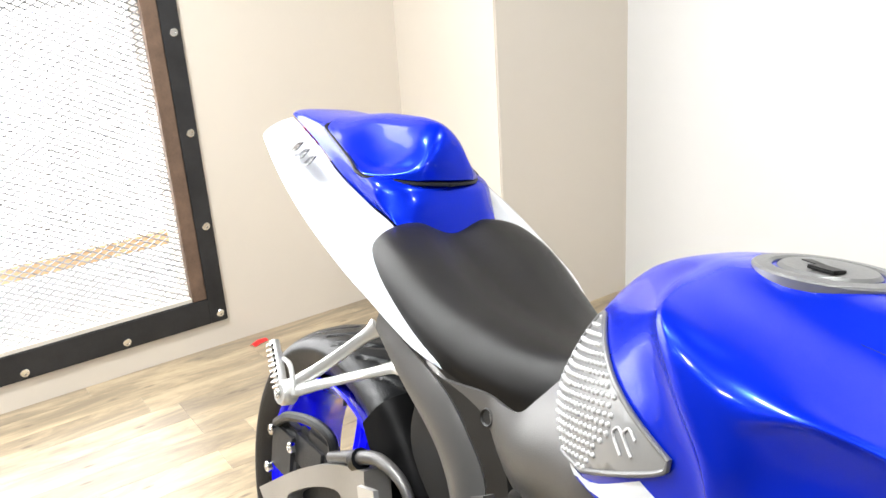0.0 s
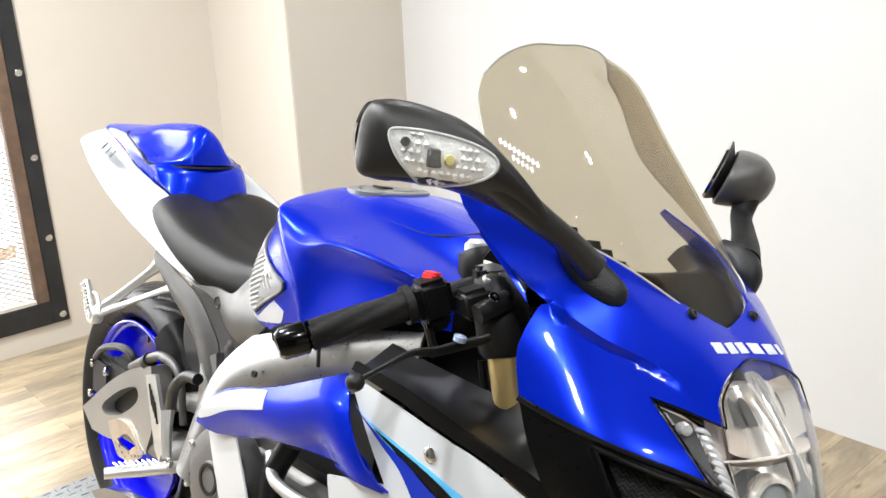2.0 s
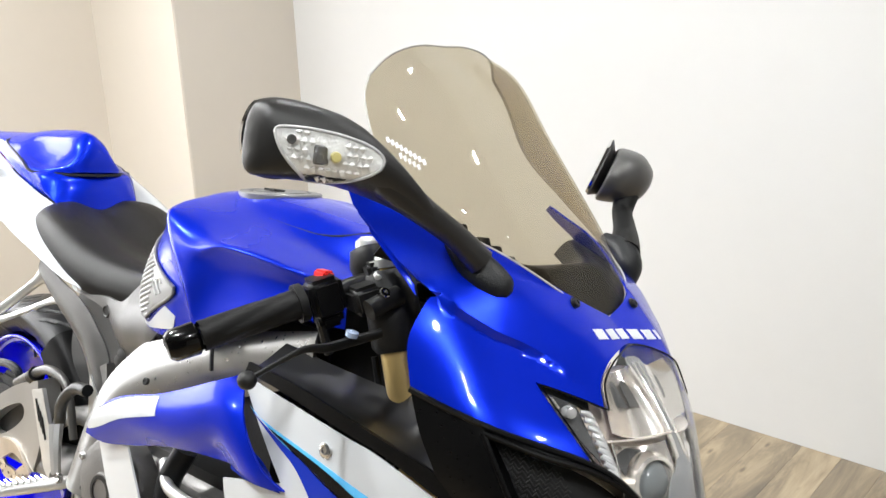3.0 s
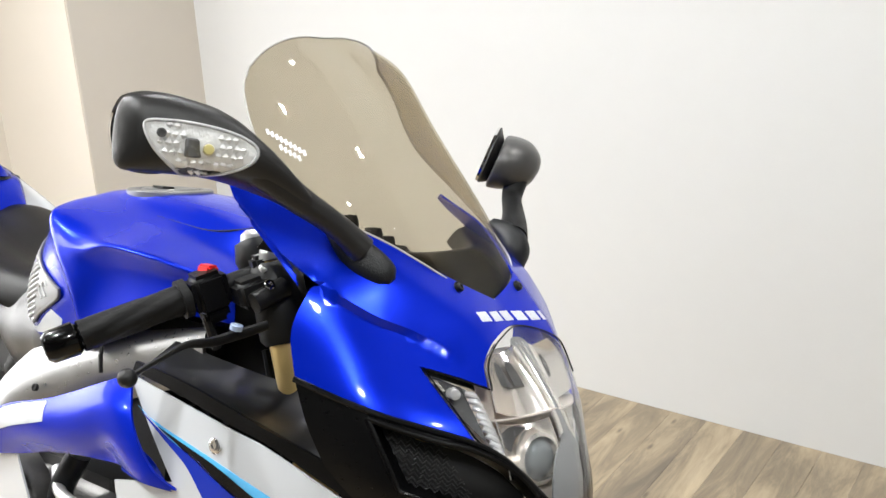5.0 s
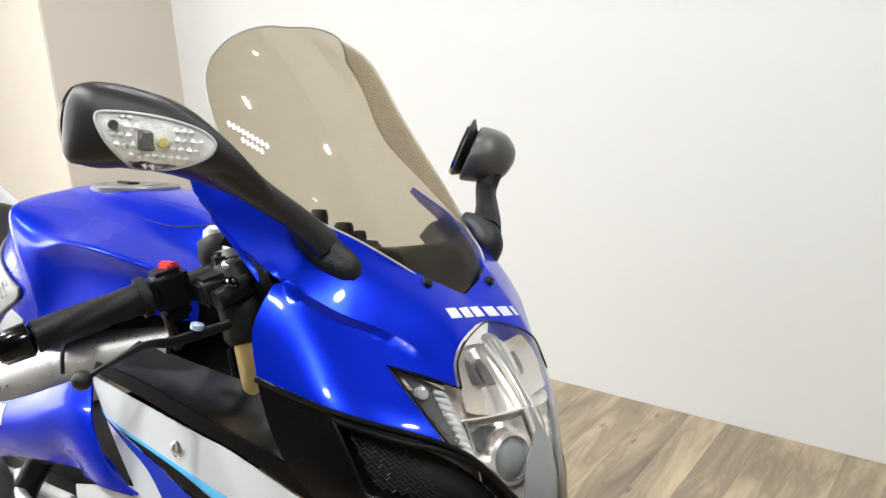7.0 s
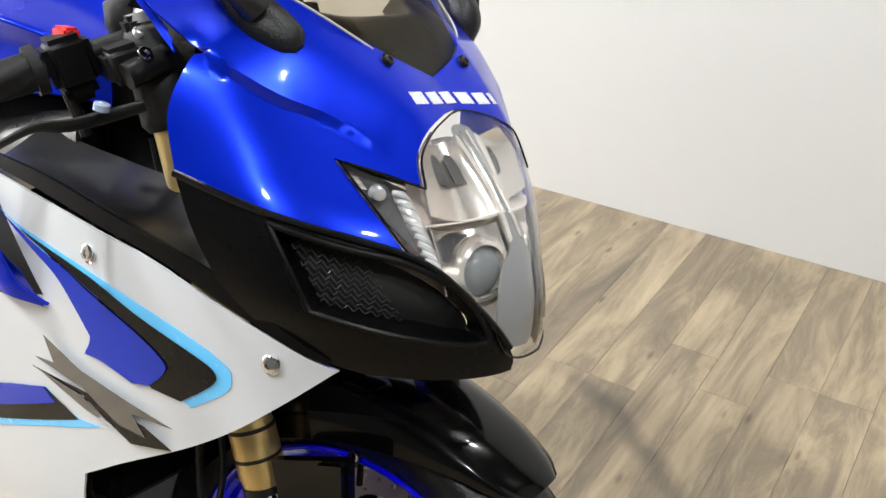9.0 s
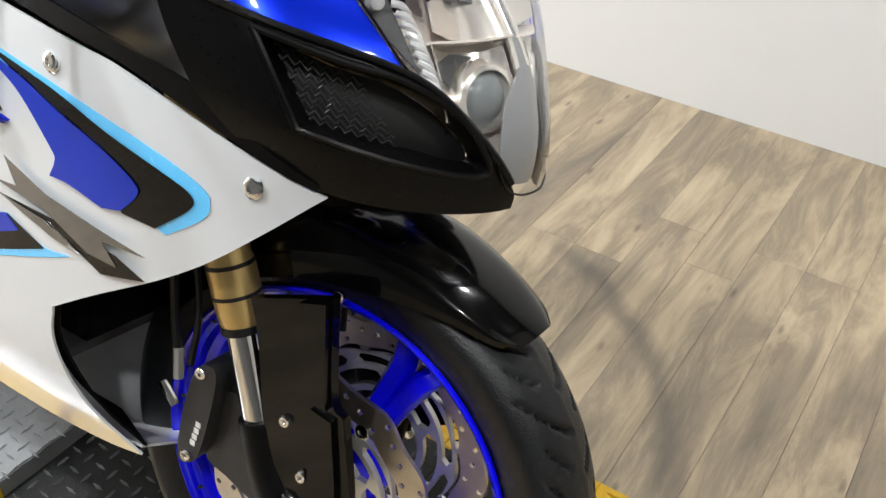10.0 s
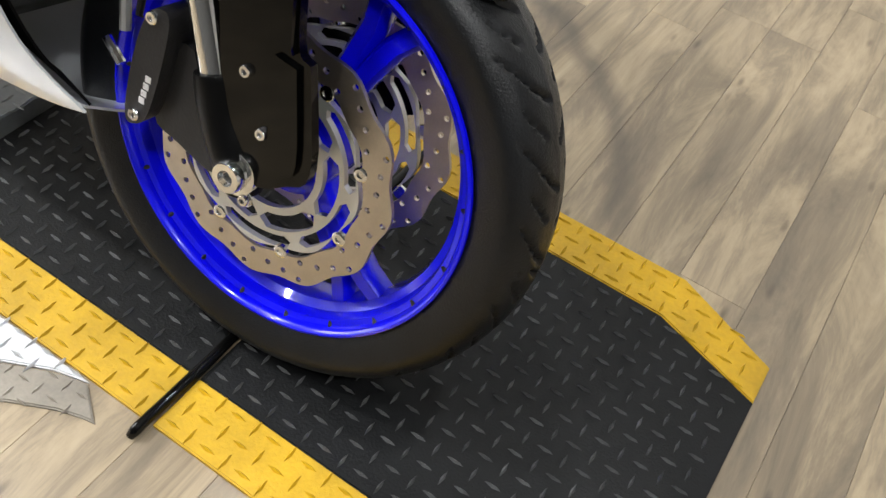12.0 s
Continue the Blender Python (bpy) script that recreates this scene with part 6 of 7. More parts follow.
# ---- frame, subframe and brackets
for s in (-1, 1):
    SPAR = outline([(-0.835, 0.630, 1), (-0.805, 0.690, 0), (-0.748, 0.756, 1), (-0.60, 0.806, 0), (-0.455, 0.842, 0), (-0.340, 0.868, 1), (-0.330, 0.800, 1), (-0.42, 0.762, 0), (-0.58, 0.695, 0), (-0.70, 0.605, 0), (-0.76, 0.50, 1), (-0.85, 0.50, 1)], 5)
    KEEL = crv([(-0.80, 0.50), (-0.785, 0.63), (-0.73, 0.700), (-0.60, 0.762), (-0.455, 0.812), (-0.33, 0.846)], 6)
    sp_ = part("frame_spar", solid(skin([SPAR], lambda u, v: Vector((u, s * (0.160 - 0.20 * (v - 0.74 - 0.25 * (u + 0.5)) - 7.0 * min((u - q.x) ** 2 + (v - q.y) ** 2 for q in KEEL)), v)), 0.014), 0.006), M_FRAME, bike, "grey painted aluminium frame spar", 60)
    part("spar_screw", bolt((-0.672, s * 0.163, 0.716), (0, s, 0.2), 0.006, 0.003), M_DARK, sp_)
    part("cable_tie", tube([(-0.520, s * 0.150, 0.850), (-0.512, s * 0.171, 0.810), (-0.508, s * 0.172, 0.775)], 0.003, 6, 3), M_DARK, sp_, "dark band round the spar")
    RAIL = outline([(-1.160, 0.826, 1), (-1.094, 0.800, 0), (-1.012, 0.770, 0), (-0.957, 0.733, 0), (-0.914, 0.685, 0), (-0.890, 0.60, 1), (-0.945, 0.60, 1), (-0.972, 0.656, 0), (-1.018, 0.700, 0), (-1.093, 0.748, 0), (-1.165, 0.800, 1)], 5)
    SPINE = crv([(-1.163, 0.813), (-1.094, 0.776), (-1.015, 0.736), (-0.964, 0.694), (-0.930, 0.640), (-0.917, 0.60)], 5)
    part("subframe", solid(skin([RAIL], lambda u, v: Vector((u, s * (0.088 - 9.0 * min((u - q.x) ** 2 + (v - q.y) ** 2 for q in SPINE)), v)), 0.010), 0.006), M_SUB, bike, "satin dark grey subframe rail", 60)
    COVER = outline([(-1.06, 0.790, 1), (-1.00, 0.786, 0), (-0.935, 0.797, 0), (-0.872, 0.799, 0), (-0.852, 0.822, 0), (-0.836, 0.852, 1), (-0.76, 0.850, 0), (-0.705, 0.790, 1), (-0.745, 0.757, 0), (-0.815, 0.724, 1), (-0.868, 0.690, 1), (-0.899, 0.740, 0), (-0.94, 0.775, 0)], 5)
    RIB = crv([(-1.02, 0.800), (-0.935, 0.792), (-0.860, 0.765), (-0.790, 0.780), (-0.700, 0.785)], 6)
    sf = part("subframe_cover", solid(skin([COVER], lambda u, v: Vector((u, s * (0.086 + 0.034 * min(1.0, max(0.0, (u + 0.92) / 0.17)) - 6.0 * min((u - q.x) ** 2 + (v - q.y) ** 2 for q in RIB)), v)), 0.010), 0.006), M_SUB, bike, "satin grey side cover under the seat", 60)
    part("seat_bolt_hole", turned(lathe([(0, 0.001), (0.008, 0.001), (0.010, 0.003), (0.012, 0.0), (0, 0)], n=20, close=False), along((-0.920, s * 0.0850, 0.772), (0, s, 0))), M_DARK, sf)
    for px, pz in ((-0.838, 0.712), (-0.845, 0.70)):
        part("frame_hole", turned(lathe([(0, 0.001), (0.009, 0.001), (0.012, 0.0), (0, 0)], n=18, close=False), along((px, s * 0.1020, pz), (0, s, 0))), M_DARK, sf)
    part("inner_fender_side", plate([outline([(-1.13, 0.79, 1), (-1.00, 0.74, 0), (-0.935, 0.65, 0), (-0.93, 0.55, 1), (-1.00, 0.52, 1), (-1.135, 0.617, 0), (-1.145, 0.711, 0)], 5)], 0.073 + s * 0.073, 0.073 + s * 0.085, 0.03, 0.004), M_INNER, bike, "satin black rear inner mudguard")
    # passenger footrest
    def B(x, y, z):
        return Vector((x, mid(x, z) - y, z)) if s < 0 else mirrored((x, mid(x, z) - y, z))
    ua, la, pv, tp = B(-1.214, 0.122, 0.782), B(-1.140, 0.125, 0.752), B(-1.303, 0.222, 0.657), B(-1.362, 0.213, 0.716)
    n_ = Vector((0, s, 0))
    br = part("footrest_bracket", join(tube([ua, ua.lerp(pv, 0.15), ua.lerp(pv, 0.6), pv + Vector((0, 0, 0.006))], [0.016, 0.0095, 0.0095, 0.012], 10, 4, flat=0.6), tube([la, la.lerp(pv, 0.12), la.lerp(pv, 0.6), pv], [0.017, 0.0095, 0.009, 0.014], 10, 4, flat=0.6), turned(lathe([(0, 0.012), (0.016, 0.012), (0.019, 0.008), (0.019, -0.008), (0.016, -0.012), (0, -0.012)], n=24, close=False), along(pv, n_))), M_ALU, bike, "silver passenger footrest bracket")
    part("footrest", tube([pv + n_ * 0.006, pv.lerp(tp, 0.4) + n_ * 0.006, tp + n_ * 0.006], [0.0085, 0.0095, 0.008], 10, 3), M_ALU, br, "folded silver footrest")
    part("footrest_spring", tube([pv + Vector((0.022, 0, 0.004)), pv.lerp(tp, 0.45) + Vector((0.024, 0, 0.012)), pv.lerp(tp, 0.7) + Vector((0.010, 0, 0.0))], 0.004, 8, 3), M_ALU, br)
    for k in range(9):
        q = pv.lerp(tp, 0.12 + 0.1 * k) + n_ * 0.015
        part("footrest_ridge", tube([q + Vector((-0.008, 0, -0.004)), q + Vector((0.008, 0, 0.004))], 0.0022, 6, 1), M_CHROME, br)
    part("pivot_bolt", bolt(pv + n_ * 0.012, n_, 0.008, 0.004), M_CHROME, br)
    # rider footrest and heel guard
    hp = part("rider_bracket", plate([outline([(-0.945, 0.66, 1), (-0.905, 0.68, 1), (-0.885, 0.58, 0), (-0.868, 0.48, 0), (-0.870, 0.40, 1), (-0.895, 0.395, 1), (-0.920, 0.47, 0), (-0.940, 0.56, 0)], 4)], 0.07 + s * 0.138, 0.07 + s * 0.155, 0.03, 0.004), M_ENGINE, bike, "grey rider footrest bracket")
    part("heel_guard", plate([outline([(-0.945, 0.650, 1), (-0.905, 0.60, 0), (-0.90, 0.545, 1), (-0.935, 0.545, 1)], 4)], 0.07 + s * 0.156, 0.07 + s * 0.161, 0.03, 0.001), M_ALU, hp)
    part("rider_footrest", tube([(-0.892, s * 0.085, 0.474), (-0.905, s * 0.150, 0.472), (-0.93, s * 0.20, 0.466), (-0.952, s * 0.252, 0.460)], [0.010, 0.011, 0.012, 0.010], 10, 3), M_ALU, hp, "ridged silver footrest")
    for k in range(8):
        t = k / 8
        part("footrest_ridge", tube([(-0.935 - 0.022 * t, s * (0.17 + 0.075 * t), 0.4795 - 0.003 * t), (-0.912 - 0.022 * t, s * (0.17 + 0.075 * t), 0.4795 - 0.003 * t)], 0.002, 6, 1), M_CHROME, hp)
    part("footrest_bolt", bolt((-0.905, s * 0.155, 0.480), (0, s, 0.3), 0.010, 0.006), M_CHROME, hp)
    # swingarm
    sa = part("swingarm", turned(join(tube([(0.56, s * 0.10, 0.09), (0.36, s * 0.112, 0.05), (0.20, s * 0.118, 0.03), (-0.03, s * 0.112, 0.0)], [0.045, 0.042, 0.036, 0.030], 14, 4, flat=0.55), tube([(0.50, s * 0.10, 0.14), (0.36, s * 0.112, 0.16), (0.17, s * 0.116, 0.07), (0.06, s * 0.114, 0.02)], [0.02, 0.022, 0.02, 0.02], 12, 4, flat=0.6)), REAR), M_ENGINE, bike, "grey braced swingarm")
    part("rear_axle_nut", turned(lathe([(0, 0.014), (0.014, 0.014), (0.017, 0.010), (0.022, 0.0), (0, 0)], n=24, close=False), REAR @ along((0, s * 0.125, 0), (0, s, 0))), M_CHROME, sa)
# stubby silver silencer with its outlet, beside the rear wheel on the right
HOLE = outline([(0.003, 0.045, 0), (0.09, 0.104, 0), (0.170, 0.136, 0), (0.178, 0.106, 0), (0.10, 0.052, 0), (0.02, 0.026, 0)], 5)
guard = plate([outline([(-0.115, 0.000, 1), (0.035, 0.108, 0), (0.150, 0.172, 0), (0.240, 0.204, 1), (0.262, 0.10, 0), (0.230, 0.006, 1), (0.150, 0.030, 0), (0.06, -0.020, 0), (-0.055, -0.036, 1)], 5), HOLE], -0.150, -0.105, 0.02, 0.012)
gp = part("silencer", turned(guard, REAR), M_SILENCER, bike, "stubby silver silencer with an open outlet")
part("outlet", turned(plate([outline([(-0.01, 0.040, 0), (0.09, 0.112, 0), (0.18, 0.145, 0), (0.188, 0.10, 0), (0.10, 0.042, 0), (0.02, 0.018, 0)], 4)], -0.120, -0.112, 0.03), REAR), M_DARK, gp, "black outlet")
part("silencer_shade", turned(plate([outline([(0.047, 0.020, 1), (0.10, 0.042, 0), (0.16, 0.045, 0), (0.224, 0.004, 1), (0.150, 0.024, 0), (0.08, -0.012, 0)], 5)], -0.156, -0.148, 0.03, 0.002), REAR), M_STEEL, gp, "bronze-tinted steel lower face")
sl = part("heel_plate", turned(plate([outline([(0.254, 0.192, 1), (0.298, 0.206, 1), (0.348, 0.090, 0), (0.333, 0.030, 1), (0.310, 0.050, 1)], 4)], -0.168, -0.160, 0.03, 0.002), REAR), M_ALU, bike, "silver slotted heel plate")
for k in range(4):
    part("slot", turned(tube([(0.276 + 0.009 * k, -0.1685, 0.180 - 0.010 * k), (0.292 + 0.009 * k, -0.1685, 0.138 - 0.010 * k)], 0.0025, 6, 1), REAR), M_DARK, sl)
rc = part("rear_caliper", turned(join(block(-0.150, -0.05, -0.118, -0.080, 0.020, 0.125, 0.012, 3), block(-0.07, 0.045, -0.110, -0.084, 0.06, 0.135, 0.010), block(-0.03, 0.06, -0.104, -0.086, 0.09, 0.15, 0.006)), REAR), M_CALIPER, bike, "dark rear brake caliper")
for px, pz in ((-0.134, 0.100), (-0.055, 0.100), (-0.142, 0.022)):
    part("bolt", turned(bolt((px, -0.119, pz), (0, -1, 0), 0.010, 0.007), REAR), M_CHROME, rc)
part("rear_brake_hose", turned(tube([(-0.13, -0.115, 0.115), (-0.06, -0.125, 0.158), (0.03, -0.125, 0.185), (0.085, -0.12, 0.178), (0.10, -0.12, 0.14)], 0.009, 8, 5), REAR), M_RUBBER, bike, "black rear brake hose")
part("brake_pipe", turned(tube([(0.115, -0.135, 0.165), (0.20, -0.14, 0.205), (0.27, -0.14, 0.232), (0.345, -0.14, 0.215), (0.375, -0.14, 0.12)], [0.009, 0.011, 0.010, 0.008, 0.008], 10, 5), REAR), M_SUB, bike, "grey brake pipe fitting")
part("pipe_clip", turned(tube([(0.200, -0.14, 0.200), (0.215, -0.14, 0.210)], 0.017, 12, 1), REAR), M_RUBBER, bike)
part("reservoir_hose", tube([(-1.03, -0.09, 0.53), (-0.995, -0.11, 0.585), (-0.95, -0.115, 0.625), (-0.90, -0.12, 0.635)], 0.011, 10, 5), M_RUBBER, bike, "black rubber hose loop")
part("hose_union", tube([(-1.00, -0.115, 0.545), (-0.985, -0.12, 0.50), (-0.975, -0.12, 0.46)], [0.014, 0.011, 0.009], 8, 3), M_ALU, bike)
hug = []
for a in (2, 16, 30, 44, 58):
    ca, sa_ = math.cos(radians(a)), math.sin(radians(a))
    hug.append([(r * ca, -y, r * sa_) for y, r in ((0, 0.338), (0.05, 0.335), (0.086, 0.318), (0.100, 0.270 - 0.05 * (1 - a / 58)))])
part("rear_hugger", turned(solid(sheet(patch(both(hug), 4, 5)), 0.003, (0, 0, 0)), REAR), M_PLASTIC, bike, "satin black rear wheel hugger", 50)
part("carbon_guard", turned(plate([outline([(-0.02, -0.175, 1), (0.08, -0.13, 0), (0.26, -0.09, 1), (0.33, -0.12, 1), (0.36, -0.22, 1), (0.14, -0.24, 0)], 5)], -0.16, -0.14, 0.04, 0.006), REAR), M_CARBON, bike, "carbon-pattern exhaust guard")
# engine
part("crankcase", block(-0.86, -0.36, -0.15, 0.15, 0.30, 0.60, 0.03, 3), M_ENGINE, bike, "grey engine crankcase")
part("cylinder_block", block(-0.62, -0.40, -0.12, 0.12, 0.56, 0.76, 0.02, 3), M_DARK, bike, "dark cylinder block")
cl = part("clutch_cover", turned(lathe([(0, 0.030), (0.028, 0.030), (0.030, 0.026), (0.060, 0.026), (0.078, 0.020), (0.086, 0.006), (0.086, -0.02), (0, -0.02)], n=40, close=False), along((-0.715, -0.165, 0.53), (0, -1, 0))), M_ENGINE, bike, "round grey clutch cover")
part("cover_ring", turned(lathe([(0.020, 0.032), (0.026, 0.032), (0.026, 0.028), (0.020, 0.028)], n=30), along((-0.715, -0.165, 0.53), (0, -1, 0))), M_DARK, cl)
for k in range(7):
    a = 2 * math.pi * k / 7
    part("cover_bolt", bolt((-0.715 + 0.080 * math.cos(a), -0.186, 0.53 + 0.080 * math.sin(a)), (0, -1, 0), 0.006, 0.005), M_ALU, cl)
part("radiator", block(-0.30, -0.25, -0.16, 0.16, 0.42, 0.70, 0.01, 2, None), M_VOID, bike, "radiator blackened for the shade inside the fairing")
part("coolant_hose", tube([(-0.60, -0.165, 0.610), (-0.55, -0.19, 0.590), (-0.47, -0.19, 0.585), (-0.42, -0.185, 0.60)], 0.009, 10, 5), M_ALU, bike, "grey pipe")
part("radiator_hose", tube([(-0.56, -0.16, 0.64), (-0.575, -0.175, 0.58), (-0.56, -0.175, 0.50), (-0.50, -0.165, 0.44)], 0.018, 12, 5), M_RUBBER, bike, "black coolant hose")
part("side_stand", tube([(-0.72, 0.14, 0.30), (-0.70, 0.25, 0.18), (-0.66, 0.335, 0.108)], [0.014, 0.012, 0.011], 10, 4), M_DARK, bike, "black side stand")
part("stand_foot", block(-0.69, -0.62, 0.315, 0.36, 0.094, 0.104, 0.003), M_DARK, bike)

# ---- side fairing: one smooth flank, cut into panels
FX, FZ = (-0.95, -0.72, -0.50, -0.30, -0.10, 0.02, 0.07), (0.22, 0.30, 0.40, 0.55, 0.70, 0.83)
FLANK = [(0.085, 0.100, 0.105, 0.105, 0.090, 0.08, 0.07), (0.120, 0.140, 0.150, 0.152, 0.135, 0.12, 0.10), (0.150, 0.175, 0.190, 0.195, 0.175, 0.16, 0.13),
         (0.165, 0.195, 0.208, 0.210, 0.200, 0.185, 0.155), (0.170, 0.205, 0.220, 0.222, 0.214, 0.190, 0.140), (0.160, 0.198, 0.214, 0.222, 0.222, 0.205, 0.165)]
fb = sheet(patch([[(x, -y, z) for x, y in zip(FX, r)] for z, r in zip(FZ, FLANK)], 8, 10))
FLANK_TREE = BVHTree.FromBMesh(fb)
fb.free()


def flank(s, lift=0.0):
    lay = onto(FLANK_TREE, "y", lift)

    def f(u, v):
        q = lay(u, v)
        return Vector((q.x, q.y if s < 0 else -q.y, q.z))
    return f


MAIN = outline([(-0.385, 0.806, 1), (-0.317, 0.797, 0), (-0.200, 0.780, 0), (-0.127, 0.768, 0), (-0.004, 0.728, 0), (0.048, 0.705, 1), (0.010, 0.668, 0), (-0.045, 0.620, 0), (-0.105, 0.578, 0), (-0.185, 0.530, 0), (-0.248, 0.490, 1),
                (-0.252, 0.440, 0), (-0.222, 0.362, 0), (-0.176, 0.304, 1), (-0.245, 0.292, 0), (-0.40, 0.290, 0), (-0.60, 0.300, 1), (-0.655, 0.45, 0), (-0.725, 0.615, 1), (-0.635, 0.630, 1), (-0.600, 0.560, 0), (-0.565, 0.475, 1), (-0.450, 0.50, 0), (-0.395, 0.60, 0), (-0.400, 0.662, 1), (-0.290, 0.690, 1), (-0.335, 0.745, 0)], 5)
UPPER = outline([(-0.725, 0.628, 1), (-0.705, 0.662, 0), (-0.640, 0.708, 0), (-0.525, 0.745, 0), (-0.385, 0.806, 1), (-0.340, 0.742, 0), (-0.278, 0.684, 1), (-0.350, 0.690, 0), (-0.422, 0.684, 0), (-0.52, 0.668, 0), (-0.620, 0.638, 0), (-0.680, 0.624, 0)], 5)
for s in (-1, 1):
    main = part("side_fairing", solid(skin([MAIN], flank(s), 0.016), 0.003), M_WHITE, bike, "white pearl side fairing with blue and black stripes", 50)
    CREST = crv([(-0.73, 0.640), (-0.62, 0.690), (-0.50, 0.716), (-0.40, 0.745), (-0.32, 0.705)], 6)

    def crested(lift):
        lay = flank(s, lift)
        return lambda u, v: lay(u, v) + Vector((0, s * max(0.0, 0.020 - 9.0 * min((u - q.x) ** 2 + (v - q.y) ** 2 for q in CREST)), 0))
    up = part("upper_side_panel", solid(skin([UPPER], crested(0.004), 0.011), 0.004), M_BLUE, bike, "glossy blue upper side panel", 50)
    # white sheet that paints the pale reflection along the panel's upper edge
    part("painted_reflection", solid(skin([outline([(-0.716, 0.640, 0), (-0.69, 0.675, 0), (-0.62, 0.712, 0), (-0.535, 0.738, 1), (-0.53, 0.712, 1), (-0.62, 0.682, 0), (-0.68, 0.652, 0)], 4)], crested(0.0052), 0.011), 0.0006), M_WHITE, up, "pale reflection painted as a white band along the panel")

    def decal(name, pts, mat, label, lift=0.0012):
        part(name, solid(skin([outline(pts, 5)], flank(s, lift), 0.012), 0.0006), mat, main, label, 60)
    decal("stripe", [(-0.362, 0.771, 1), (-0.33, 0.759, 0), (-0.22, 0.737, 0), (-0.105, 0.710, 0), (-0.055, 0.691, 0), (-0.045, 0.677, 0), (-0.052, 0.660, 0), (-0.091, 0.631, 1), (-0.115, 0.640, 1), (-0.15, 0.66, 0), (-0.25, 0.72, 0), (-0.30, 0.744, 0)], M_LIGHTBLUE, "light blue stripe edge", 0.0010)
    decal("stripe", [(-0.320, 0.754, 1), (-0.22, 0.732, 0), (-0.157, 0.711, 0), (-0.083, 0.689, 0), (-0.062, 0.678, 0), (-0.066, 0.664, 0), (-0.102, 0.635, 1), (-0.14, 0.637, 1), (-0.15, 0.65, 0), (-0.22, 0.70, 0), (-0.27, 0.735, 0)], M_DECALBLK, "black stripe", 0.0026)
    decal("stripe", [(-0.350, 0.766, 1), (-0.300, 0.746, 0), (-0.253, 0.731, 0), (-0.22, 0.717, 0), (-0.157, 0.693, 0), (-0.122, 0.673, 0), (-0.121, 0.660, 0), (-0.140, 0.640, 1), (-0.163, 0.635, 1), (-0.203, 0.645, 0), (-0.228, 0.646, 1), (-0.219, 0.664, 0), (-0.224, 0.676, 0), (-0.261, 0.717, 0), (-0.300, 0.739, 0)], M_DECALBLUE, "blue stripe", 0.0042)
    decal("stripe", [(-0.380, 0.735, 1), (-0.349, 0.718, 0), (-0.322, 0.706, 0), (-0.289, 0.678, 1), (-0.345, 0.674, 0), (-0.385, 0.680, 1)], M_DECALBLUE, "blue flash", 0.0012)
    decal("stripe", [(-0.55, 0.47, 1), (-0.40, 0.545, 0), (-0.300, 0.580, 1), (-0.255, 0.560, 0), (-0.215, 0.562, 1), (-0.25, 0.548, 0), (-0.34, 0.516, 0), (-0.54, 0.44, 1)], M_LIGHTBLUE, "light blue stripe edge", 0.0008)
    decal("stripe", [(-0.55, 0.47, 1), (-0.40, 0.545, 0), (-0.300, 0.580, 1), (-0.250, 0.558, 1), (-0.34, 0.524, 0), (-0.55, 0.45, 1)], M_DECALBLK, "black stripe", 0.0014)
    decal("stripe", [(-0.55, 0.475, 1), (-0.40, 0.548, 0), (-0.302, 0.580, 1), (-0.285, 0.566, 1), (-0.38, 0.528, 0), (-0.55, 0.465, 1)], M_DECALBLUE, "blue stripe", 0.0020)
    # plain grey flashes where a model mark stands
    decal("model_mark", [(-0.312, 0.604, 1), (-0.225, 0.590, 1), (-0.170, 0.562, 1), (-0.115, 0.575, 1), (-0.150, 0.590, 1), (-0.22, 0.600, 1)], M_DECALBLK, "dark grey model mark", 0.0050)
    decal("model_mark", [(-0.288, 0.648, 1), (-0.235, 0.625, 1), (-0.170, 0.612, 1), (-0.112, 0.602, 1), (-0.165, 0.600, 1), (-0.148, 0.578, 1), (-0.185, 0.580, 1), (-0.235, 0.606, 1), (-0.305, 0.618, 1), (-0.275, 0.620, 1)], M_DECALGREY, "grey model mark", 0.0058)
    decal("model_mark", [(-0.300, 0.604, 1), (-0.240, 0.596, 1), (-0.19, 0.574, 1), (-0.23, 0.580, 1)], M_DECALGREY, "grey model mark", 0.0062)
    for px, pz in ((-0.220, 0.756), (-0.006, 0.704)):
        part("fairing_screw", bolt(flank(s, 0.001)(px, pz), (0, s, 0.1), 0.0085, 0.003, 0.011), M_CHROME, main)
    # black trim and inner panel between flank and nose
    TRIM = outline([(-0.380, 0.812, 1), (-0.30, 0.803, 0), (-0.20, 0.786, 0), (-0.127, 0.774, 0), (-0.03, 0.742, 0), (0.042, 0.710, 1), (0.042, 0.716, 1), (-0.02, 0.756, 0), (-0.065, 0.778, 0), (-0.15, 0.795, 0), (-0.28, 0.818, 0), (-0.375, 0.825, 1)], 4)
    part("fairing_trim", solid(skin([TRIM], flank(s, 0.001), 0.012), 0.004), M_PLASTIC, bike, "satin black fairing edge trim", 50)
    INN = [[(-0.375, -0.205, 0.818), (-0.28, -0.210, 0.812), (-0.15, -0.208, 0.790), (-0.06, -0.205, 0.772)],
           [(-0.380, -0.180, 0.828), (-0.28, -0.178, 0.812), (-0.16, -0.172, 0.795), (-0.075, -0.180, 0.800)],
           [(-0.385, -0.150, 0.842), (-0.29, -0.140, 0.830), (-0.19, -0.135, 0.825), (-0.10, -0.150, 0.850)]]
    part("inner_panel", solid(sheet(patch([[(x, s * -y, z) for x, y, z in r] for r in INN], 5, 5)), 0.003), M_INNER, bike, "satin black inner panel", 50)
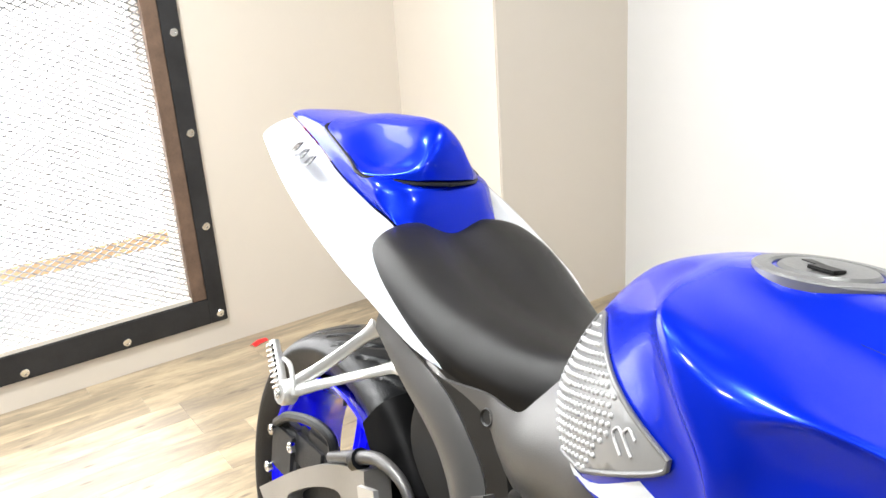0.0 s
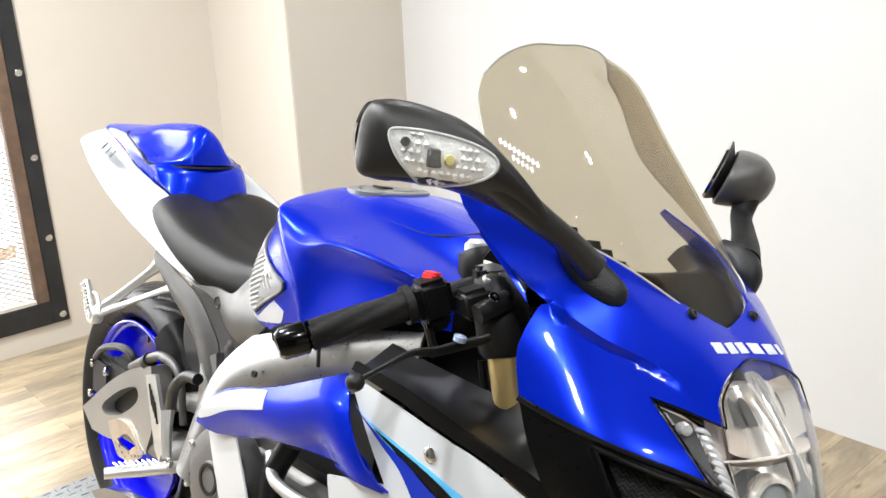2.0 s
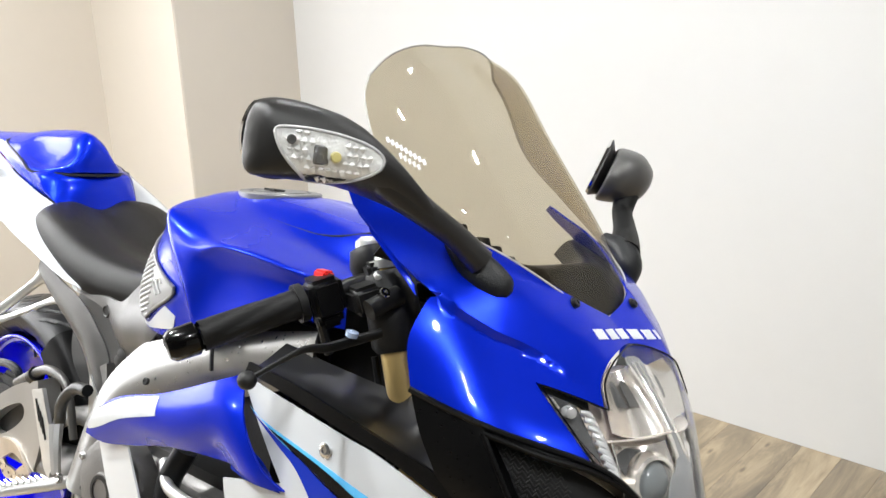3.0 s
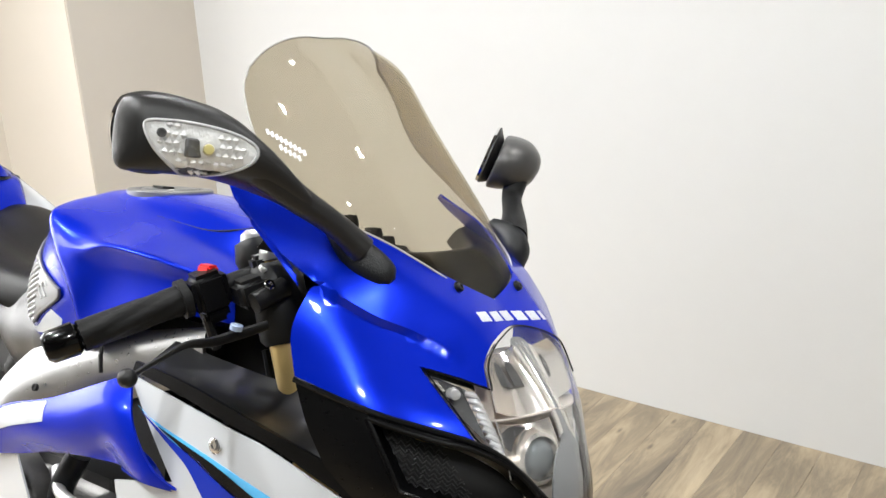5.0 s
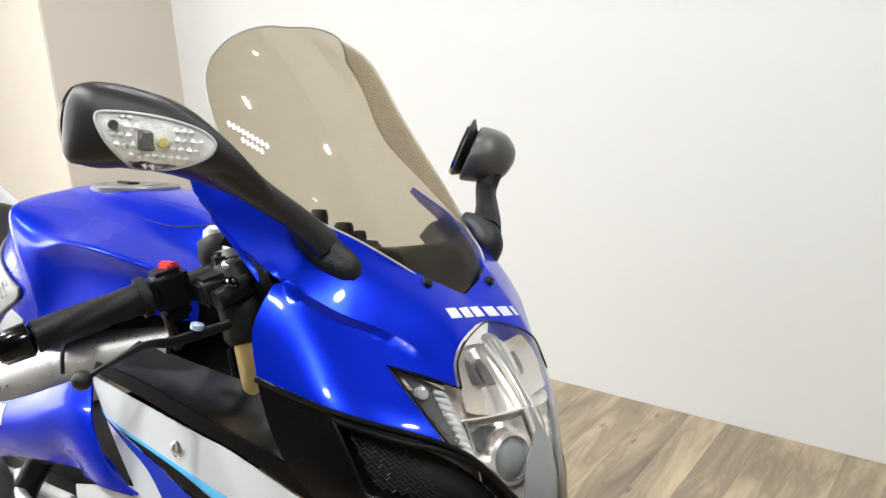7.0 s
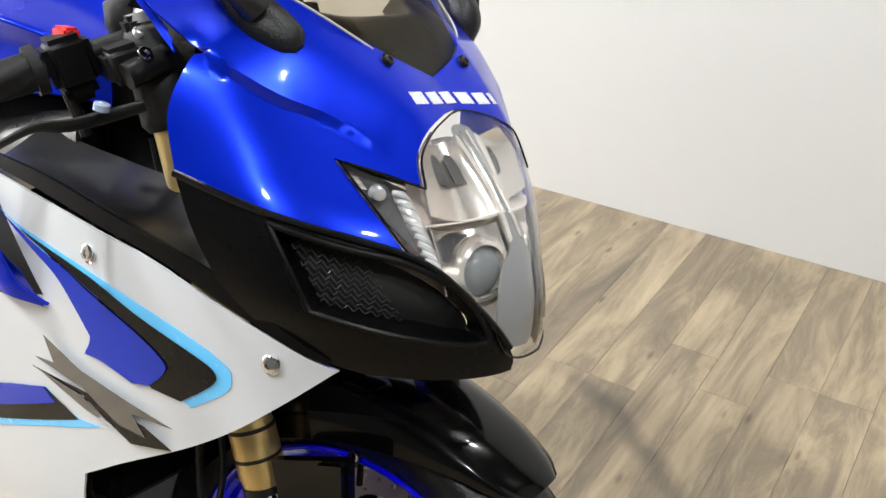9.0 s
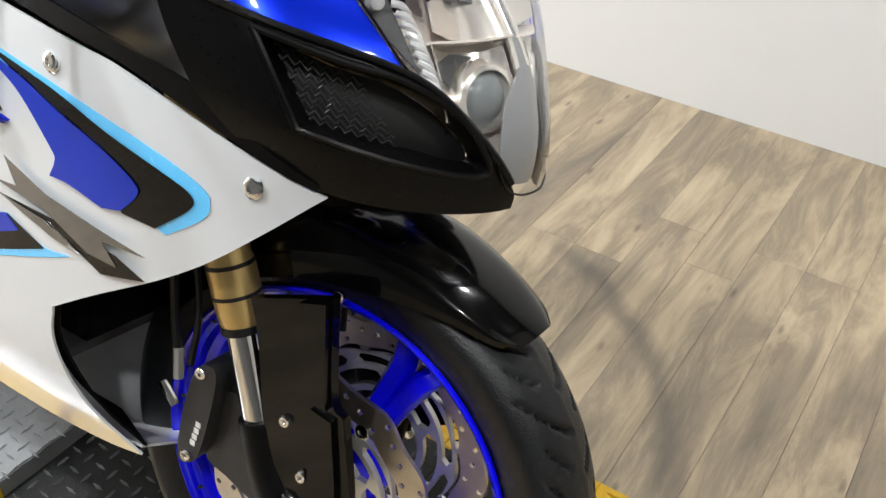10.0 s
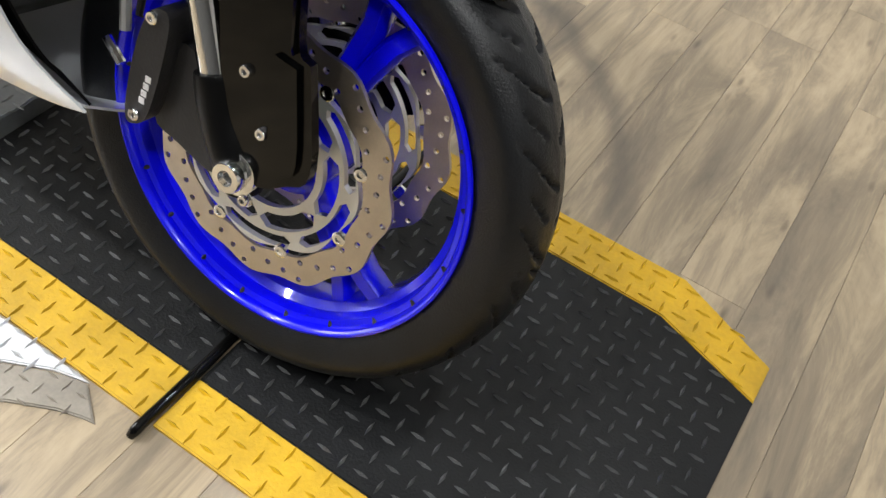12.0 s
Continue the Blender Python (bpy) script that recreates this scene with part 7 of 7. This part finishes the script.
    part("belly_inner", solid(sheet(patch([[(x, s * -y, z) for x, y, z in r] for r in [[(-0.25, -0.196, 0.49), (-0.252, -0.19, 0.44), (-0.222, -0.165, 0.362), (-0.18, -0.135, 0.308)], [(-0.30, -0.18, 0.50), (-0.31, -0.17, 0.44), (-0.29, -0.14, 0.35), (-0.26, -0.10, 0.30)]]], 4, 4)), 0.003), M_VOID, bike, "inner face of the belly, blackened for its shade")
# black blocks added so that the pale wall doesn't show through the gap
part("dark_filler", join(block(-0.40, -0.14, -0.070, 0.070, 0.77, 0.925, 0.02, 3), block(-0.70, -0.36, -0.085, 0.085, 0.68, 0.875, 0.02, 3)), M_DARK, bike, "black filler added behind the fork to keep the gap dark")
part("belly_pan", solid(sheet(patch(both([[(-0.18, 0, 0.27), (-0.185, -0.06, 0.275), (-0.19, -0.13, 0.302)], [(-0.40, 0, 0.225), (-0.40, -0.07, 0.235), (-0.40, -0.145, 0.292)], [(-0.62, 0, 0.235), (-0.62, -0.07, 0.24), (-0.60, -0.14, 0.302)]]), 5, 6)), 0.003), M_WHITE, bike, "white belly pan", 50)

# ---------------------------------------------------------------- floor of printed oak planks
floor = setting("floor", block(-3.06, 4.2, -3.5, 1.75, -0.12, -0.0045), M_FLOORBED, "weathered oak plank flooring with dark scuffs and tyre marks", "floor")
PW, PL = 0.108, 0.92
plank_meshes = {}


def plank(x0, x1, y0, y1):
    key = (round(x1 - x0, 3), round(y1 - y0, 3))
    if key not in plank_meshes:
        hx, hy, e = key[0] / 2 - 0.00015, key[1] / 2 - 0.00015, 0.0006
        v = [(-hx, -hy, -0.004), (hx, -hy, -0.004), (hx, hy, -0.004), (-hx, hy, -0.004), (-hx, -hy, -e), (hx, -hy, -e), (hx, hy, -e), (-hx, hy, -e),
             (-hx + e, -hy + e, 0), (hx - e, -hy + e, 0), (hx - e, hy - e, 0), (-hx + e, hy - e, 0)]
        f = [(8, 9, 10, 11)] + [(a, (a + 1) % 4, (a + 1) % 4 + 4, a + 4) for a in range(4)] + [(a + 4, (a + 1) % 4 + 4, (a + 1) % 4 + 8, a + 8) for a in range(4)]
        me = bpy.data.meshes.new("plank")
        me.from_pydata(v, [], f)
        me.materials.append(M_PLANK)
        plank_meshes[key] = me
    ob = new("plank", plank_meshes[key])
    ob.location = ((x0 + x1) / 2, (y0 + y1) / 2, 0)
    ob.parent = floor


rnd = random.Random(7)
x = -3.04
while x < 4.1:
    y = -3.5 - rnd.choice((0.0, 0.2, 0.4, 0.6, 0.8, 1.0))
    while y < 1.74:
        a, b = max(y, -3.5), min(y + PL, 1.746)
        if b - a > 0.02:
            plank(x, x + PW, a, b)
        y += PL
    x += PW
